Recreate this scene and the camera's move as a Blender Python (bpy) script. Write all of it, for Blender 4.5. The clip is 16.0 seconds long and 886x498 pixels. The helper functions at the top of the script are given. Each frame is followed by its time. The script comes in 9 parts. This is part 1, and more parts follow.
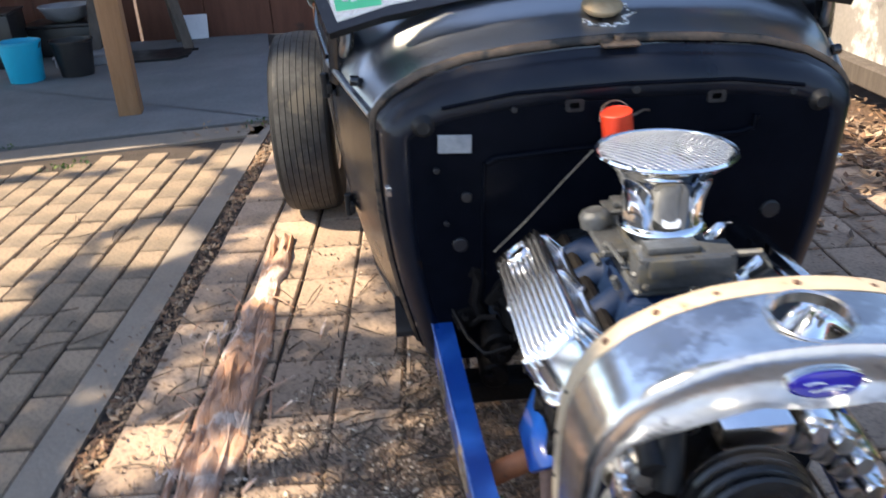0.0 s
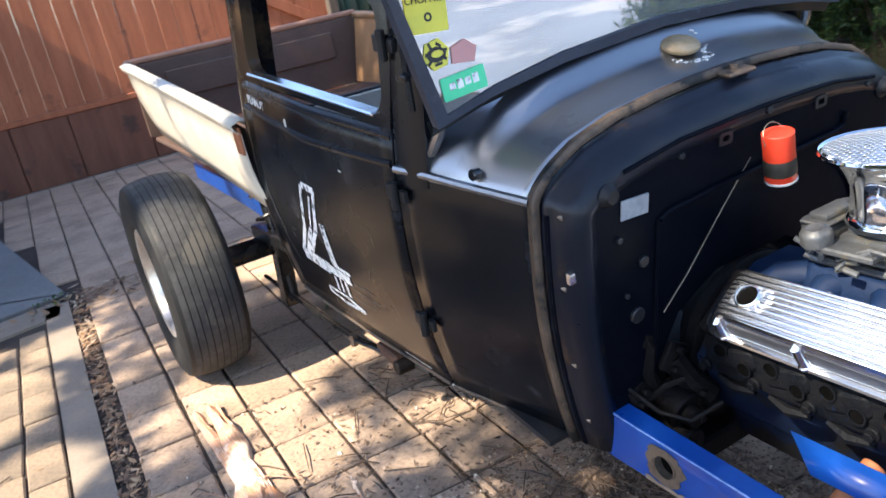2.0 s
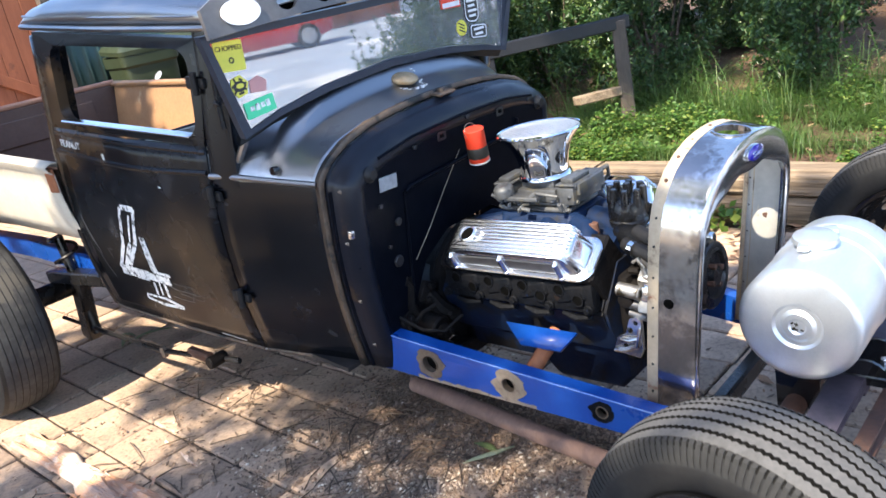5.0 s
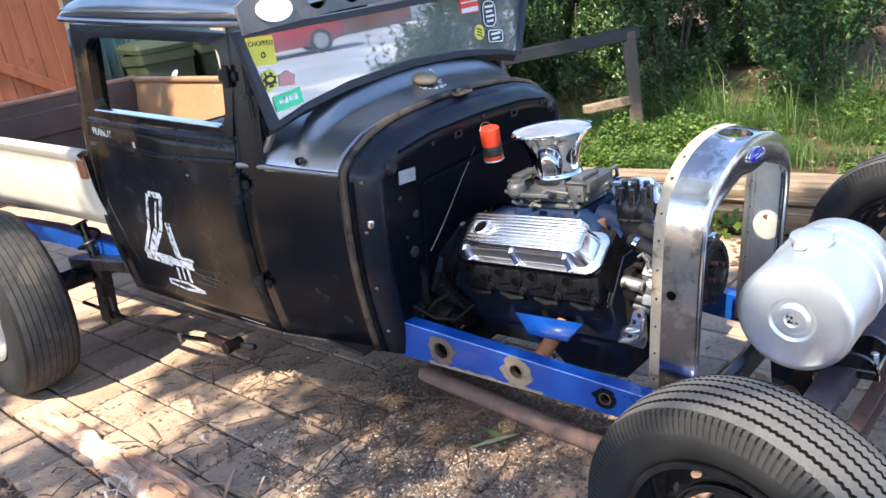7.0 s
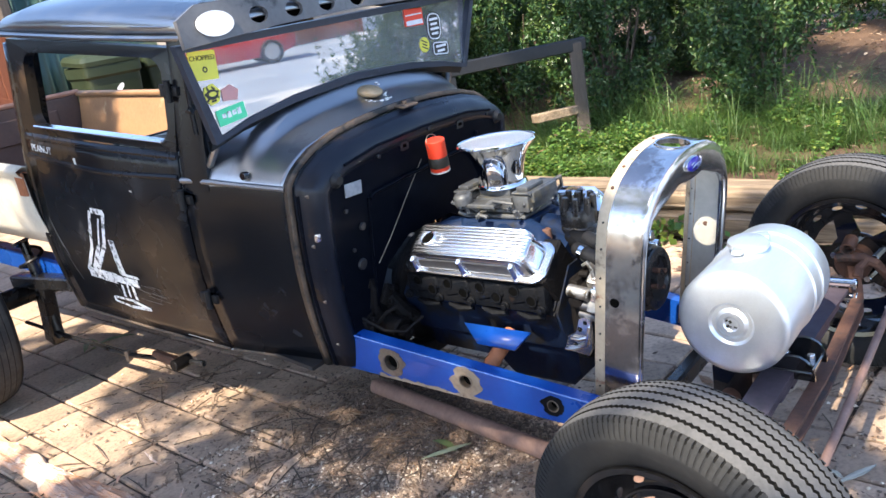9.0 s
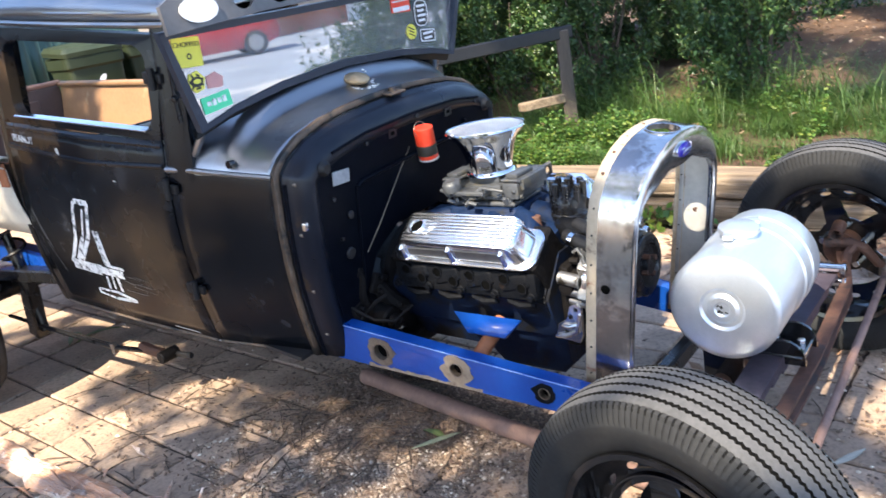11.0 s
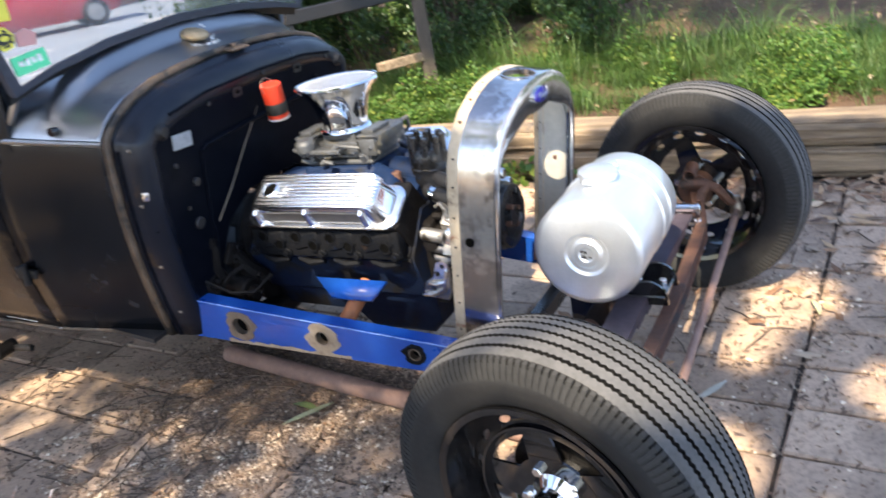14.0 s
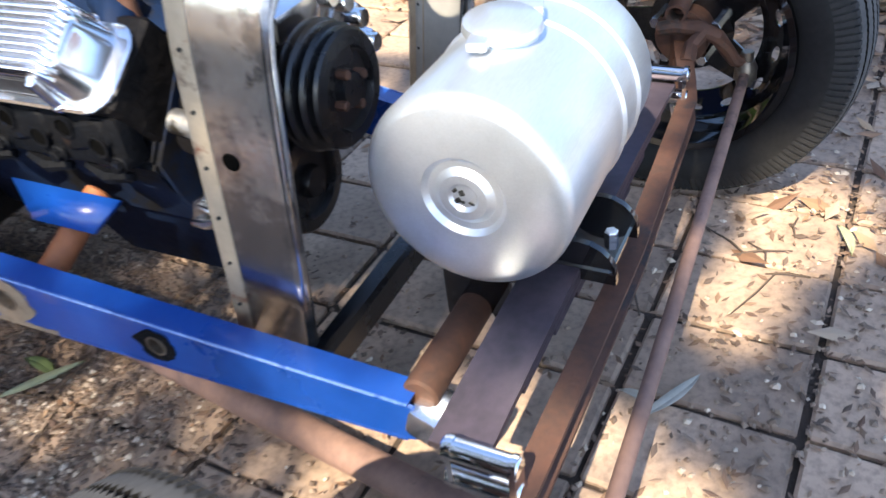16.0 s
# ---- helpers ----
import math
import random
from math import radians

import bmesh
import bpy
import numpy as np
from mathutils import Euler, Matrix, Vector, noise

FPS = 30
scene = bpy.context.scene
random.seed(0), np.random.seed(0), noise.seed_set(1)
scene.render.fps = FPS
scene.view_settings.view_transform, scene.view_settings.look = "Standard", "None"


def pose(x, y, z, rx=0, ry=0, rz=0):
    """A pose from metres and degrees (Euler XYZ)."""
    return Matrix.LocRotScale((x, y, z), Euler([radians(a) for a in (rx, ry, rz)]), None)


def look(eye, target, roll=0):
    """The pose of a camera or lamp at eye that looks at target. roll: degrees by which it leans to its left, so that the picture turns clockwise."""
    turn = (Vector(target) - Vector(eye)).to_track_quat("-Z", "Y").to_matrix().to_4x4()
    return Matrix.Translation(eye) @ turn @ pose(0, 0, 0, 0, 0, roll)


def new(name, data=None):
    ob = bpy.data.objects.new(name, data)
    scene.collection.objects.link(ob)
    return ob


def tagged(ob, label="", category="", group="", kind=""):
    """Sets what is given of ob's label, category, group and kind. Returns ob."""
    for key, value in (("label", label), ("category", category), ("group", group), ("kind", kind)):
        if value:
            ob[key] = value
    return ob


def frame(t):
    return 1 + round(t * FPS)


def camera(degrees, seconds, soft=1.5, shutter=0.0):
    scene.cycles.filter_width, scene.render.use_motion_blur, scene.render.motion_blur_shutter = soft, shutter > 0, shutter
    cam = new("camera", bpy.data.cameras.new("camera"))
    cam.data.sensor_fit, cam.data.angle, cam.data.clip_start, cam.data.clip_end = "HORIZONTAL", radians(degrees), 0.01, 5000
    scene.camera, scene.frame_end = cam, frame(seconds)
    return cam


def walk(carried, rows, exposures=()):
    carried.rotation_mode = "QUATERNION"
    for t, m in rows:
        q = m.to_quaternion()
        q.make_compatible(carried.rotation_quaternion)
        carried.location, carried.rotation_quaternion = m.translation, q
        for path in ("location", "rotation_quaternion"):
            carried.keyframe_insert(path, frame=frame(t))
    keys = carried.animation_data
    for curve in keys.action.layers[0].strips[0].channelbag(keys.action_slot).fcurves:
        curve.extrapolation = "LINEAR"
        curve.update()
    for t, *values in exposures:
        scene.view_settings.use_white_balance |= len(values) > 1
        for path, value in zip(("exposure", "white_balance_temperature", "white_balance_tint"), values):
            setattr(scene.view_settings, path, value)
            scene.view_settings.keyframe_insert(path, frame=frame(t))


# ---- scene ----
cam = camera(57.7, 16.0, shutter=0.38)
PATH = [
    (0, (-0.403, -1.413, 1.228), (-0.323, 0.405, 0.398), -3.2),
    (0.5, (-0.66, -1.292, 1.238), (-0.4, 0.535, 0.468), -4.3),
    (1, (-0.934, -1.207, 1.233), (-0.333, 0.546, 0.479), -4.6),
    (1.5, (-1.05, -1.057, 1.215), (-0.322, 0.644, 0.456), -9.0),
    (2, (-1.176, -0.988, 1.254), (-0.33, 0.687, 0.563), -11.4),
    (2.5, (-1.328, -0.978, 1.279), (-0.253, 0.575, 0.623), -11.1),
    (3, (-1.393, -0.998, 1.269), (-0.137, 0.413, 0.611), -9.0),
    (3.5, (-1.408, -1.126, 1.255), (-0.118, 0.26, 0.611), -9.6),
    (4, (-1.409, -1.266, 1.241), (-0.113, 0.113, 0.592), -11.8),
    (4.5, (-1.491, -1.352, 1.253), (-0.16, -0.005, 0.612), -12.4),
    (5, (-1.641, -1.427, 1.25), (-0.277, -0.111, 0.611), -11.6),
    (5.2, (-1.677, -1.447, 1.244), (-0.32, -0.128, 0.599), -11.2),
    (7.3, (-1.743, -1.482, 1.244), (-0.371, -0.163, 0.63), -9.7),
    (7.5, (-1.74, -1.488, 1.248), (-0.362, -0.177, 0.63), -9.6),
    (8, (-1.724, -1.49, 1.248), (-0.314, -0.214, 0.629), -9.8),
    (8.5, (-1.728, -1.498, 1.25), (-0.287, -0.253, 0.638), -10.0),
    (10.8, (-1.733, -1.487, 1.236), (-0.293, -0.244, 0.619), -10.1),
    (11, (-1.726, -1.483, 1.237), (-0.273, -0.267, 0.598), -10.2),
    (11.5, (-1.72, -1.486, 1.235), (-0.243, -0.32, 0.558), -10.2),
    (12, (-1.721, -1.483, 1.237), (-0.239, -0.328, 0.55), -10.3),
    (12.5, (-1.726, -1.475, 1.236), (-0.251, -0.309, 0.554), -10.3),
    (13, (-1.721, -1.476, 1.234), (-0.248, -0.314, 0.54), -10.6),
    (13.5, (-1.701, -1.483, 1.22), (-0.194, -0.385, 0.498), -10.9),
    (14, (-1.653, -1.46, 1.182), (-0.068, -0.511, 0.417), -10.7),
    (14.5, (-1.482, -1.464, 1.15), (0.111, -0.668, 0.241), -12.4),
    (15, (-1.203, -1.447, 1.122), (0.291, -0.554, 0.137), -10.9),
    (15.5, (-0.979, -1.348, 1.051), (0.376, -0.426, -0.096), -11.8),
    (16, (-0.792, -1.249, 0.945), (0.577, -0.449, -0.274), -8.1),
]
walk(cam, [(t, look(eye, target, roll)) for t, eye, target, roll in PATH], [(0, 1.3, 6350, 12), (1, 1.42, 6050, 12), (3, 1.60, 5950, 12), (13, 1.63, 5950, 12), (14.5, 1.70, 6500, 12), (15, 1.58, 6200, 12), (16, 1.50, 6050, 12)])

# ---- light ----
SUN = Vector((0.63, 0.08, -0.77)).normalized()      # the way the sunlight goes
world = bpy.data.worlds.new("sky")
scene.world = world
world.use_nodes = True
wn = world.node_tree.nodes
sky = wn.new("ShaderNodeTexSky")
sky.sky_type = "NISHITA"
sky.sun_disc = False
sky.dust_density = 1.0
sky.ozone_density = 1.2
sky.sun_elevation = math.asin(-SUN.z)
sky.sun_rotation = math.atan2(-SUN.x, -SUN.y)
world.node_tree.links.new(sky.outputs[0], wn["Background"].inputs[0])
wn["Background"].inputs[1].default_value = 0.15
sun = new("sun", bpy.data.lights.new("sun", "SUN"))
sun.data.energy = 5.0
sun.data.angle = radians(0.55)
sun.data.color = (1.0, 0.85, 0.62)
sun.matrix_world = look((-8, 0, 10), Vector((-8, 0, 10)) + SUN)

# ---- materials ----


class Nodes:
    """A small wrapper that wires nodes of one material."""

    def __init__(self, name):
        self.mat = bpy.data.materials.new(name)
        self.mat.use_nodes = True
        self.t = self.mat.node_tree
        self.b = self.t.nodes["Principled BSDF"]
        self.co = self.t.nodes.new("ShaderNodeTexCoord").outputs["Object"]

    def put(self, socket, value):
        if hasattr(value, "is_output"):
            self.t.links.new(value, socket)
        elif isinstance(value, tuple) and len(value) == 3 and socket.type == "RGBA":
            socket.default_value = (*value, 1)
        else:
            socket.default_value = value

    def noise(self, scale, detail=4.0, rough=0.55, stretch=None, kind="fac"):
        n = self.t.nodes.new("ShaderNodeTexNoise")
        n.inputs["Scale"].default_value, n.inputs["Detail"].default_value, n.inputs["Roughness"].default_value = scale, detail, rough
        co = self.co
        if stretch:
            m = self.t.nodes.new("ShaderNodeMapping")
            m.inputs["Scale"].default_value = stretch
            self.t.links.new(self.co, m.inputs[0])
            co = m.outputs[0]
        self.t.links.new(co, n.inputs["Vector"])
        return n.outputs[0]

    def cells(self, scale, feature="F1", out="Distance"):
        n = self.t.nodes.new("ShaderNodeTexVoronoi")
        n.feature = feature
        n.inputs["Scale"].default_value = scale
        self.t.links.new(self.co, n.inputs["Vector"])
        return n.outputs[out]

    def ramp(self, fac, lo, hi, a=0.0, b=1.0):
        n = self.t.nodes.new("ShaderNodeMapRange")
        self.put(n.inputs[0], fac)
        n.inputs[1].default_value, n.inputs[2].default_value, n.inputs[3].default_value, n.inputs[4].default_value = lo, hi, a, b
        return n.outputs[0]

    def mix(self, fac, a, b):
        n = self.t.nodes.new("ShaderNodeMix")
        n.data_type = "RGBA"
        self.put(n.inputs[0], fac)
        self.put(n.inputs[6], a)
        self.put(n.inputs[7], b)
        return n.outputs[2]

    def math(self, op, a, b):
        n = self.t.nodes.new("ShaderNodeMath")
        n.operation = op
        self.put(n.inputs[0], a)
        self.put(n.inputs[1], b)
        return n.outputs[0]

    def random(self, island=False):
        if island:
            return self.t.nodes.new("ShaderNodeNewGeometry").outputs["Random Per Island"]
        return self.t.nodes.new("ShaderNodeObjectInfo").outputs["Random"]

    def done(self, color, rough, metal=0.0, bump=None, depth=0.01, strength=0.5, **more):
        self.put(self.b.inputs["Base Color"], color)
        self.put(self.b.inputs["Roughness"], rough)
        self.put(self.b.inputs["Metallic"], metal)
        if bump is not None:
            n = self.t.nodes.new("ShaderNodeBump")
            n.inputs["Strength"].default_value, n.inputs["Distance"].default_value = strength, depth
            self.t.links.new(bump, n.inputs["Height"])
            self.t.links.new(n.outputs[0], self.b.inputs["Normal"])
        for key, value in more.items():
            self.put(self.b.inputs[key.replace("_", " ").title().replace("Ior", "IOR")], value)
        return self.mat


def surface(name, a, b, scale=6.0, rough=(0.5, 0.7), metal=0.0, fine=60.0, bump=0.004, strength=0.4, spots=None, stretch=None, **more):
    """Two colours mixed by broad and fine noise; spots: (colour, scale, threshold) for stains, wear or painted light.
    """
    m = Nodes(name)
    broad, small = m.noise(scale, 5, stretch=stretch), m.noise(fine, 4, stretch=stretch)
    both = m.math("ADD", m.math("MULTIPLY", broad, 0.6), m.math("MULTIPLY", small, 0.4))
    col = m.mix(m.ramp(both, 0.35, 0.65), a, b)
    r = m.ramp(broad, 0.3, 0.7, rough[0], rough[1])
    for c, s, th in spots or ():
        f = m.ramp(m.noise(s, 6, 0.65), th, th + 0.07)
        col = m.mix(f, col, c)
    return m.done(col, r, metal, small, bump, strength, **more)


M = {}
M["paint"] = surface("black_paint", (0.007, 0.010, 0.016), (0.014, 0.017, 0.024), 3, (0.24, 0.40), 0.0, 40, 0.0012, 0.2,
                     [((0.052, 0.036, 0.022), 2.6, 0.55), ((0.10, 0.09, 0.08), 23.0, 0.78), ((0.03, 0.018, 0.010), 9.0, 0.67)],
                     specular_ior_level=0.5, coat_weight=1.0, coat_roughness=0.29, coat_ior=3.3)
M["paint_door"] = surface("rubbed_black_paint", (0.003, 0.004, 0.006), (0.006, 0.007, 0.010), 3, (0.18, 0.32), 0.0, 40, 0.0012, 0.2,
                          [((0.062, 0.038, 0.020), 2.2, 0.56), ((0.022, 0.023, 0.027), 6.5, 0.60), ((0.09, 0.08, 0.07), 23.0, 0.76), ((0.022, 0.014, 0.008), 9.0, 0.67), ((0.03, 0.031, 0.033), 3.5, 0.68)], specular_ior_level=0.32)
# a brown patch rubbed through along the doors' front edges
pd = M["paint_door"].node_tree
pv = [pd.nodes.new("ShaderNodeVectorMath") for k in range(3)]
for node, op in zip(pv, ("SUBTRACT", "MULTIPLY", "LENGTH")):
    node.operation = op
pv[0].inputs[1].default_value, pv[1].inputs[1].default_value = (0.0, 0.55, 0.58), (0.0, 7.2, 3.6)
pd.links.new(pd.nodes["Texture Coordinate"].outputs["Object"], pv[0].inputs[0])
pd.links.new(pv[0].outputs[0], pv[1].inputs[0])
pd.links.new(pv[1].outputs[0], pv[2].inputs[0])
pr = pd.nodes.new("ShaderNodeMapRange")
pr.interpolation_type = "SMOOTHSTEP"
pr.inputs[1].default_value, pr.inputs[2].default_value, pr.inputs[3].default_value, pr.inputs[4].default_value = 1.15, 0.25, 0.0, 0.75
pd.links.new(pv[2].outputs["Value"], pr.inputs[0])
pm = pd.nodes.new("ShaderNodeMix")
pm.data_type = "RGBA"
pm.inputs[7].default_value = (0.052, 0.033, 0.019, 1)
pd.links.new(pr.outputs[0], pm.inputs[0])
pd.links.new(pd.nodes["Principled BSDF"].inputs["Base Color"].links[0].from_socket, pm.inputs[6])
pd.links.new(pm.outputs[2], pd.nodes["Principled BSDF"].inputs["Base Color"])
M["paint_flange"] = surface("dented_black_paint", (0.004, 0.006, 0.012), (0.009, 0.011, 0.018), 5, (0.26, 0.44), 0.0, 18, 0.004, 0.25,
                            [((0.035, 0.022, 0.014), 7.0, 0.60), ((0.06, 0.06, 0.065), 30.0, 0.74)], specular_ior_level=0.32)
M["bolt"] = surface("oily_bolt", (0.022, 0.020, 0.019), (0.045, 0.036, 0.028), 30, (0.5, 0.7), 0.3, 90, 0.001, 0.3)
M["paint_in"] = surface("dull_black_paint", (0.008, 0.008, 0.010), (0.016, 0.016, 0.018), 4, (0.4, 0.6), 0.0, 50, 0.001, 0.3)
M["firewall"] = surface("firewall_paint", (0.0015, 0.0025, 0.005), (0.004, 0.005, 0.009), 4, (0.30, 0.46), 0.0, 30, 0.002, 0.3,
                        [((0.03, 0.034, 0.044), 14.0, 0.76)], specular_ior_level=0.04)
M["scuff"] = surface("dust_scuff", (0.13, 0.125, 0.12), (0.07, 0.067, 0.064), 40, (0.6, 0.8), 0.0, 90, 0.0004, 0.2)
M["primer"] = surface("grey_primer", (0.30, 0.32, 0.34), (0.18, 0.19, 0.21), 24, (0.6, 0.8), 0.0, 90, 0.0006, 0.2)
M["edge"] = surface("worn_edge", (0.06, 0.046, 0.036), (0.15, 0.105, 0.072), 18, (0.45, 0.7), 0.3, 90, 0.001, 0.4, [((0.02, 0.02, 0.02), 12, 0.55)])
M["blue"] = surface("blue_enamel", (0.006, 0.050, 0.27), (0.010, 0.062, 0.32), 5, (0.22, 0.4), 0.0, 70, 0.0008, 0.25, [((0.03, 0.05, 0.16), 9, 0.68)], coat_weight=0.4)
# rubbed blue, lightened to paint the highlight along the rail's corner
M["blue_edge"] = surface("worn_highlight_blue", (0.16, 0.26, 0.55), (0.05, 0.13, 0.42), 30, (0.2, 0.35), 0.1, 90, 0.0006, 0.2, [((0.02, 0.07, 0.30), 14, 0.58)], coat_weight=0.4)
M["engine_blue"] = surface("engine_blue", (0.002, 0.010, 0.036), (0.003, 0.015, 0.052), 9, (0.5, 0.75), 0.0, 60, 0.002, 0.5,
                           [((0.010, 0.011, 0.014), 7, 0.58), ((0.22, 0.10, 0.04), 11, 0.72)], specular_ior_level=0.25)
M["block_blue"] = surface("oily_engine_blue", (0.0015, 0.005, 0.017), (0.003, 0.010, 0.032), 9, (0.5, 0.75), 0.0, 60, 0.002, 0.5,
                          [((0.006, 0.006, 0.007), 7, 0.52), ((0.20, 0.085, 0.035), 8, 0.72)], specular_ior_level=0.2)
# dark grey alloy; on the valve covers it paints the panels' dark reflections
M["satin_alloy"] = surface("darkened_alloy", (0.17, 0.17, 0.175), (0.11, 0.11, 0.115), 12, (0.35, 0.48), 0.8, 110, 0.0008, 0.2)
M["grime"] = surface("greasy_iron", (0.004, 0.004, 0.005), (0.012, 0.010, 0.009), 12, (0.45, 0.8), 0.1, 80, 0.004, 0.6, [((0.034, 0.020, 0.014), 10, 0.62)], specular_ior_level=0.15)
# near-black colour standing in for the shade inside holes and recesses
M["hole"] = surface("hole_shade", (0.002, 0.002, 0.002), (0.004, 0.004, 0.004), 9, (0.95, 1.0), 0.0, 90, 0.001, 0.1, specular_ior_level=0.0)
M["port"] = surface("oily_iron", (0.002, 0.003, 0.005), (0.005, 0.005, 0.006), 20, (0.5, 0.8), 0.0, 90, 0.004, 0.7, [((0.020, 0.012, 0.008), 17, 0.64), ((0.006, 0.014, 0.04), 11, 0.62)], specular_ior_level=0.12)
M["chrome"] = surface("chrome", (0.86, 0.87, 0.88), (0.80, 0.81, 0.83), 8, (0.03, 0.08), 1.0, 60, 0.0004, 0.1)
M["alloy"] = surface("polished_alloy", (0.90, 0.91, 0.93), (0.82, 0.83, 0.85), 9, (0.17, 0.25), 1.0, 90, 0.0002, 0.1)
M["mesh_steel"] = surface("bright_mesh_steel", (0.64, 0.67, 0.71), (0.56, 0.59, 0.63), 9, (0.26, 0.36), 0.9, 90, 0.0002, 0.1)
M["cast"] = surface("cast_alloy", (0.42, 0.41, 0.39), (0.28, 0.27, 0.25), 14, (0.35, 0.55), 0.9, 120, 0.002, 0.5, [((0.07, 0.06, 0.045), 16, 0.58)])
M["zinc"] = surface("carburettor_zinc", (0.115, 0.120, 0.125), (0.065, 0.068, 0.072), 16, (0.4, 0.6), 0.5, 110, 0.002, 0.5, [((0.12, 0.11, 0.085), 22, 0.56), ((0.03, 0.028, 0.025), 40, 0.64)])
M["tank"] = surface("brushed_aluminium", (0.74, 0.78, 0.82), (0.64, 0.68, 0.72), 5, (0.30, 0.42), 0.82, 70, 0.0008, 0.2, stretch=(1, 6, 6))
# grey spots are stains plus dark scratchy reflections put into the colour
M["shell"] = surface("raw_steel_shell", (0.74, 0.75, 0.75), (0.56, 0.56, 0.56), 9, (0.10, 0.26), 0.97, 50, 0.0015, 0.25,
                     [((0.34, 0.34, 0.35), 7, 0.50), ((0.25, 0.25, 0.255), 15, 0.60), ((0.50, 0.33, 0.18), 17, 0.72), ((0.22, 0.22, 0.225), 40, 0.66)])
M["shell_lip"] = surface("tarnished_steel", (0.55, 0.45, 0.32), (0.40, 0.32, 0.22), 10, (0.5, 0.65), 0.15, 60, 0.001, 0.3, [((0.26, 0.11, 0.06), 20, 0.60), ((0.14, 0.10, 0.07), 9, 0.60)])
M["shell_in"] = surface("dull_inner_steel", (0.50, 0.49, 0.45), (0.38, 0.37, 0.34), 9, (0.5, 0.7), 0.3, 50, 0.001, 0.3, [((0.22, 0.15, 0.10), 14, 0.64)])
M["rust"] = surface("rusty_steel", (0.13, 0.060, 0.036), (0.075, 0.042, 0.030), 14, (0.6, 0.85), 0.2, 90, 0.002, 0.5, [((0.045, 0.035, 0.032), 9, 0.58)])
M["rust_tube"] = surface("orange_rust", (0.36, 0.13, 0.05), (0.24, 0.09, 0.04), 12, (0.6, 0.8), 0.1, 80, 0.001, 0.4, [((0.10, 0.05, 0.03), 9, 0.62)])
M["pipe"] = surface("rusty_pipe", (0.29, 0.175, 0.13), (0.19, 0.115, 0.09), 12, (0.65, 0.85), 0.1, 80, 0.0015, 0.4, [((0.09, 0.06, 0.05), 7, 0.6)])
M["ground_rust"] = surface("ground_rusty_steel", (0.38, 0.31, 0.23), (0.24, 0.18, 0.13), 22, (0.45, 0.65), 0.4, 100, 0.001, 0.4, [((0.10, 0.055, 0.035), 30, 0.6)])
M["bare"] = surface("ground_steel", (0.30, 0.26, 0.21), (0.18, 0.14, 0.11), 25, (0.35, 0.55), 0.8, 120, 0.001, 0.4)
M["spring"] = surface("spring_steel", (0.11, 0.085, 0.105), (0.06, 0.05, 0.06), 9, (0.35, 0.55), 0.5, 60, 0.001, 0.3)
M["satin"] = surface("satin_black", (0.008, 0.008, 0.009), (0.014, 0.014, 0.015), 8, (0.2, 0.34), 0.0, 60, 0.0006, 0.2)
M["gloss"] = surface("gloss_black", (0.005, 0.005, 0.006), (0.009, 0.009, 0.01), 5, (0.05, 0.12), 0.0, 40, 0.0004, 0.15, coat_weight=0.5)
M["rubber"] = surface("tyre_rubber", (0.014, 0.014, 0.015), (0.024, 0.024, 0.024), 7, (0.5, 0.7), 0.0, 90, 0.001, 0.4, [((0.07, 0.06, 0.045), 6, 0.72)], specular_ior_level=0.18)
M["tread"] = surface("worn_tread", (0.100, 0.098, 0.097), (0.058, 0.058, 0.058), 9, (0.7, 0.9), 0.0, 120, 0.001, 0.5, [((0.16, 0.12, 0.07), 6, 0.70)], specular_ior_level=0.25)
M["tread_rear"] = surface("dusty_worn_tread", (0.060, 0.060, 0.060), (0.032, 0.032, 0.033), 14, (0.75, 0.9), 0.0, 60, 0.002, 0.6, [((0.085, 0.078, 0.068), 5, 0.56)], specular_ior_level=0.25)
M["shoulder"] = surface("worn_shoulder", (0.034, 0.034, 0.034), (0.022, 0.022, 0.022), 9, (0.65, 0.85), 0.0, 120, 0.001, 0.5, specular_ior_level=0.2)
# darker than the rubber: the grooves' shade put into the colour
M["groove"] = surface("shaded_tread_groove", (0.005, 0.005, 0.005), (0.009, 0.009, 0.009), 9, (0.8, 0.9), 0.0, 90, 0.001, 0.3, specular_ior_level=0.1)
M["wheel_white"] = surface("dull_alloy_rim", (0.72, 0.69, 0.64), (0.55, 0.50, 0.44), 8, (0.28, 0.45), 0.85, 60, 0.001, 0.3, [((0.25, 0.17, 0.1), 12, 0.66)])
M["cream"] = surface("old_cream_paint", (0.54, 0.50, 0.42), (0.45, 0.40, 0.32), 4, (0.45, 0.65), 0.0, 60, 0.0015, 0.3,
                     [((0.40, 0.24, 0.11), 7, 0.70), ((0.33, 0.30, 0.25), 13, 0.68)])
M["bed_in"] = surface("brown_primer", (0.105, 0.062, 0.045), (0.075, 0.045, 0.034), 5, (0.55, 0.75), 0.0, 60, 0.002, 0.3, [((0.17, 0.11, 0.08), 7, 0.66)])
M["bed_far"] = surface("faded_tan_paint", (0.34, 0.19, 0.09), (0.26, 0.14, 0.065), 4, (0.55, 0.75), 0.0, 60, 0.002, 0.3, [((0.40, 0.27, 0.15), 5, 0.62)])
M["rust_lip"] = surface("rusty_lip", (0.42, 0.22, 0.13), (0.30, 0.15, 0.10), 10, (0.6, 0.8), 0.1, 70, 0.001, 0.3)
M["red"] = surface("red_tin", (0.72, 0.055, 0.018), (0.64, 0.045, 0.015), 8, (0.35, 0.5), 0.0, 80, 0.0005, 0.2)
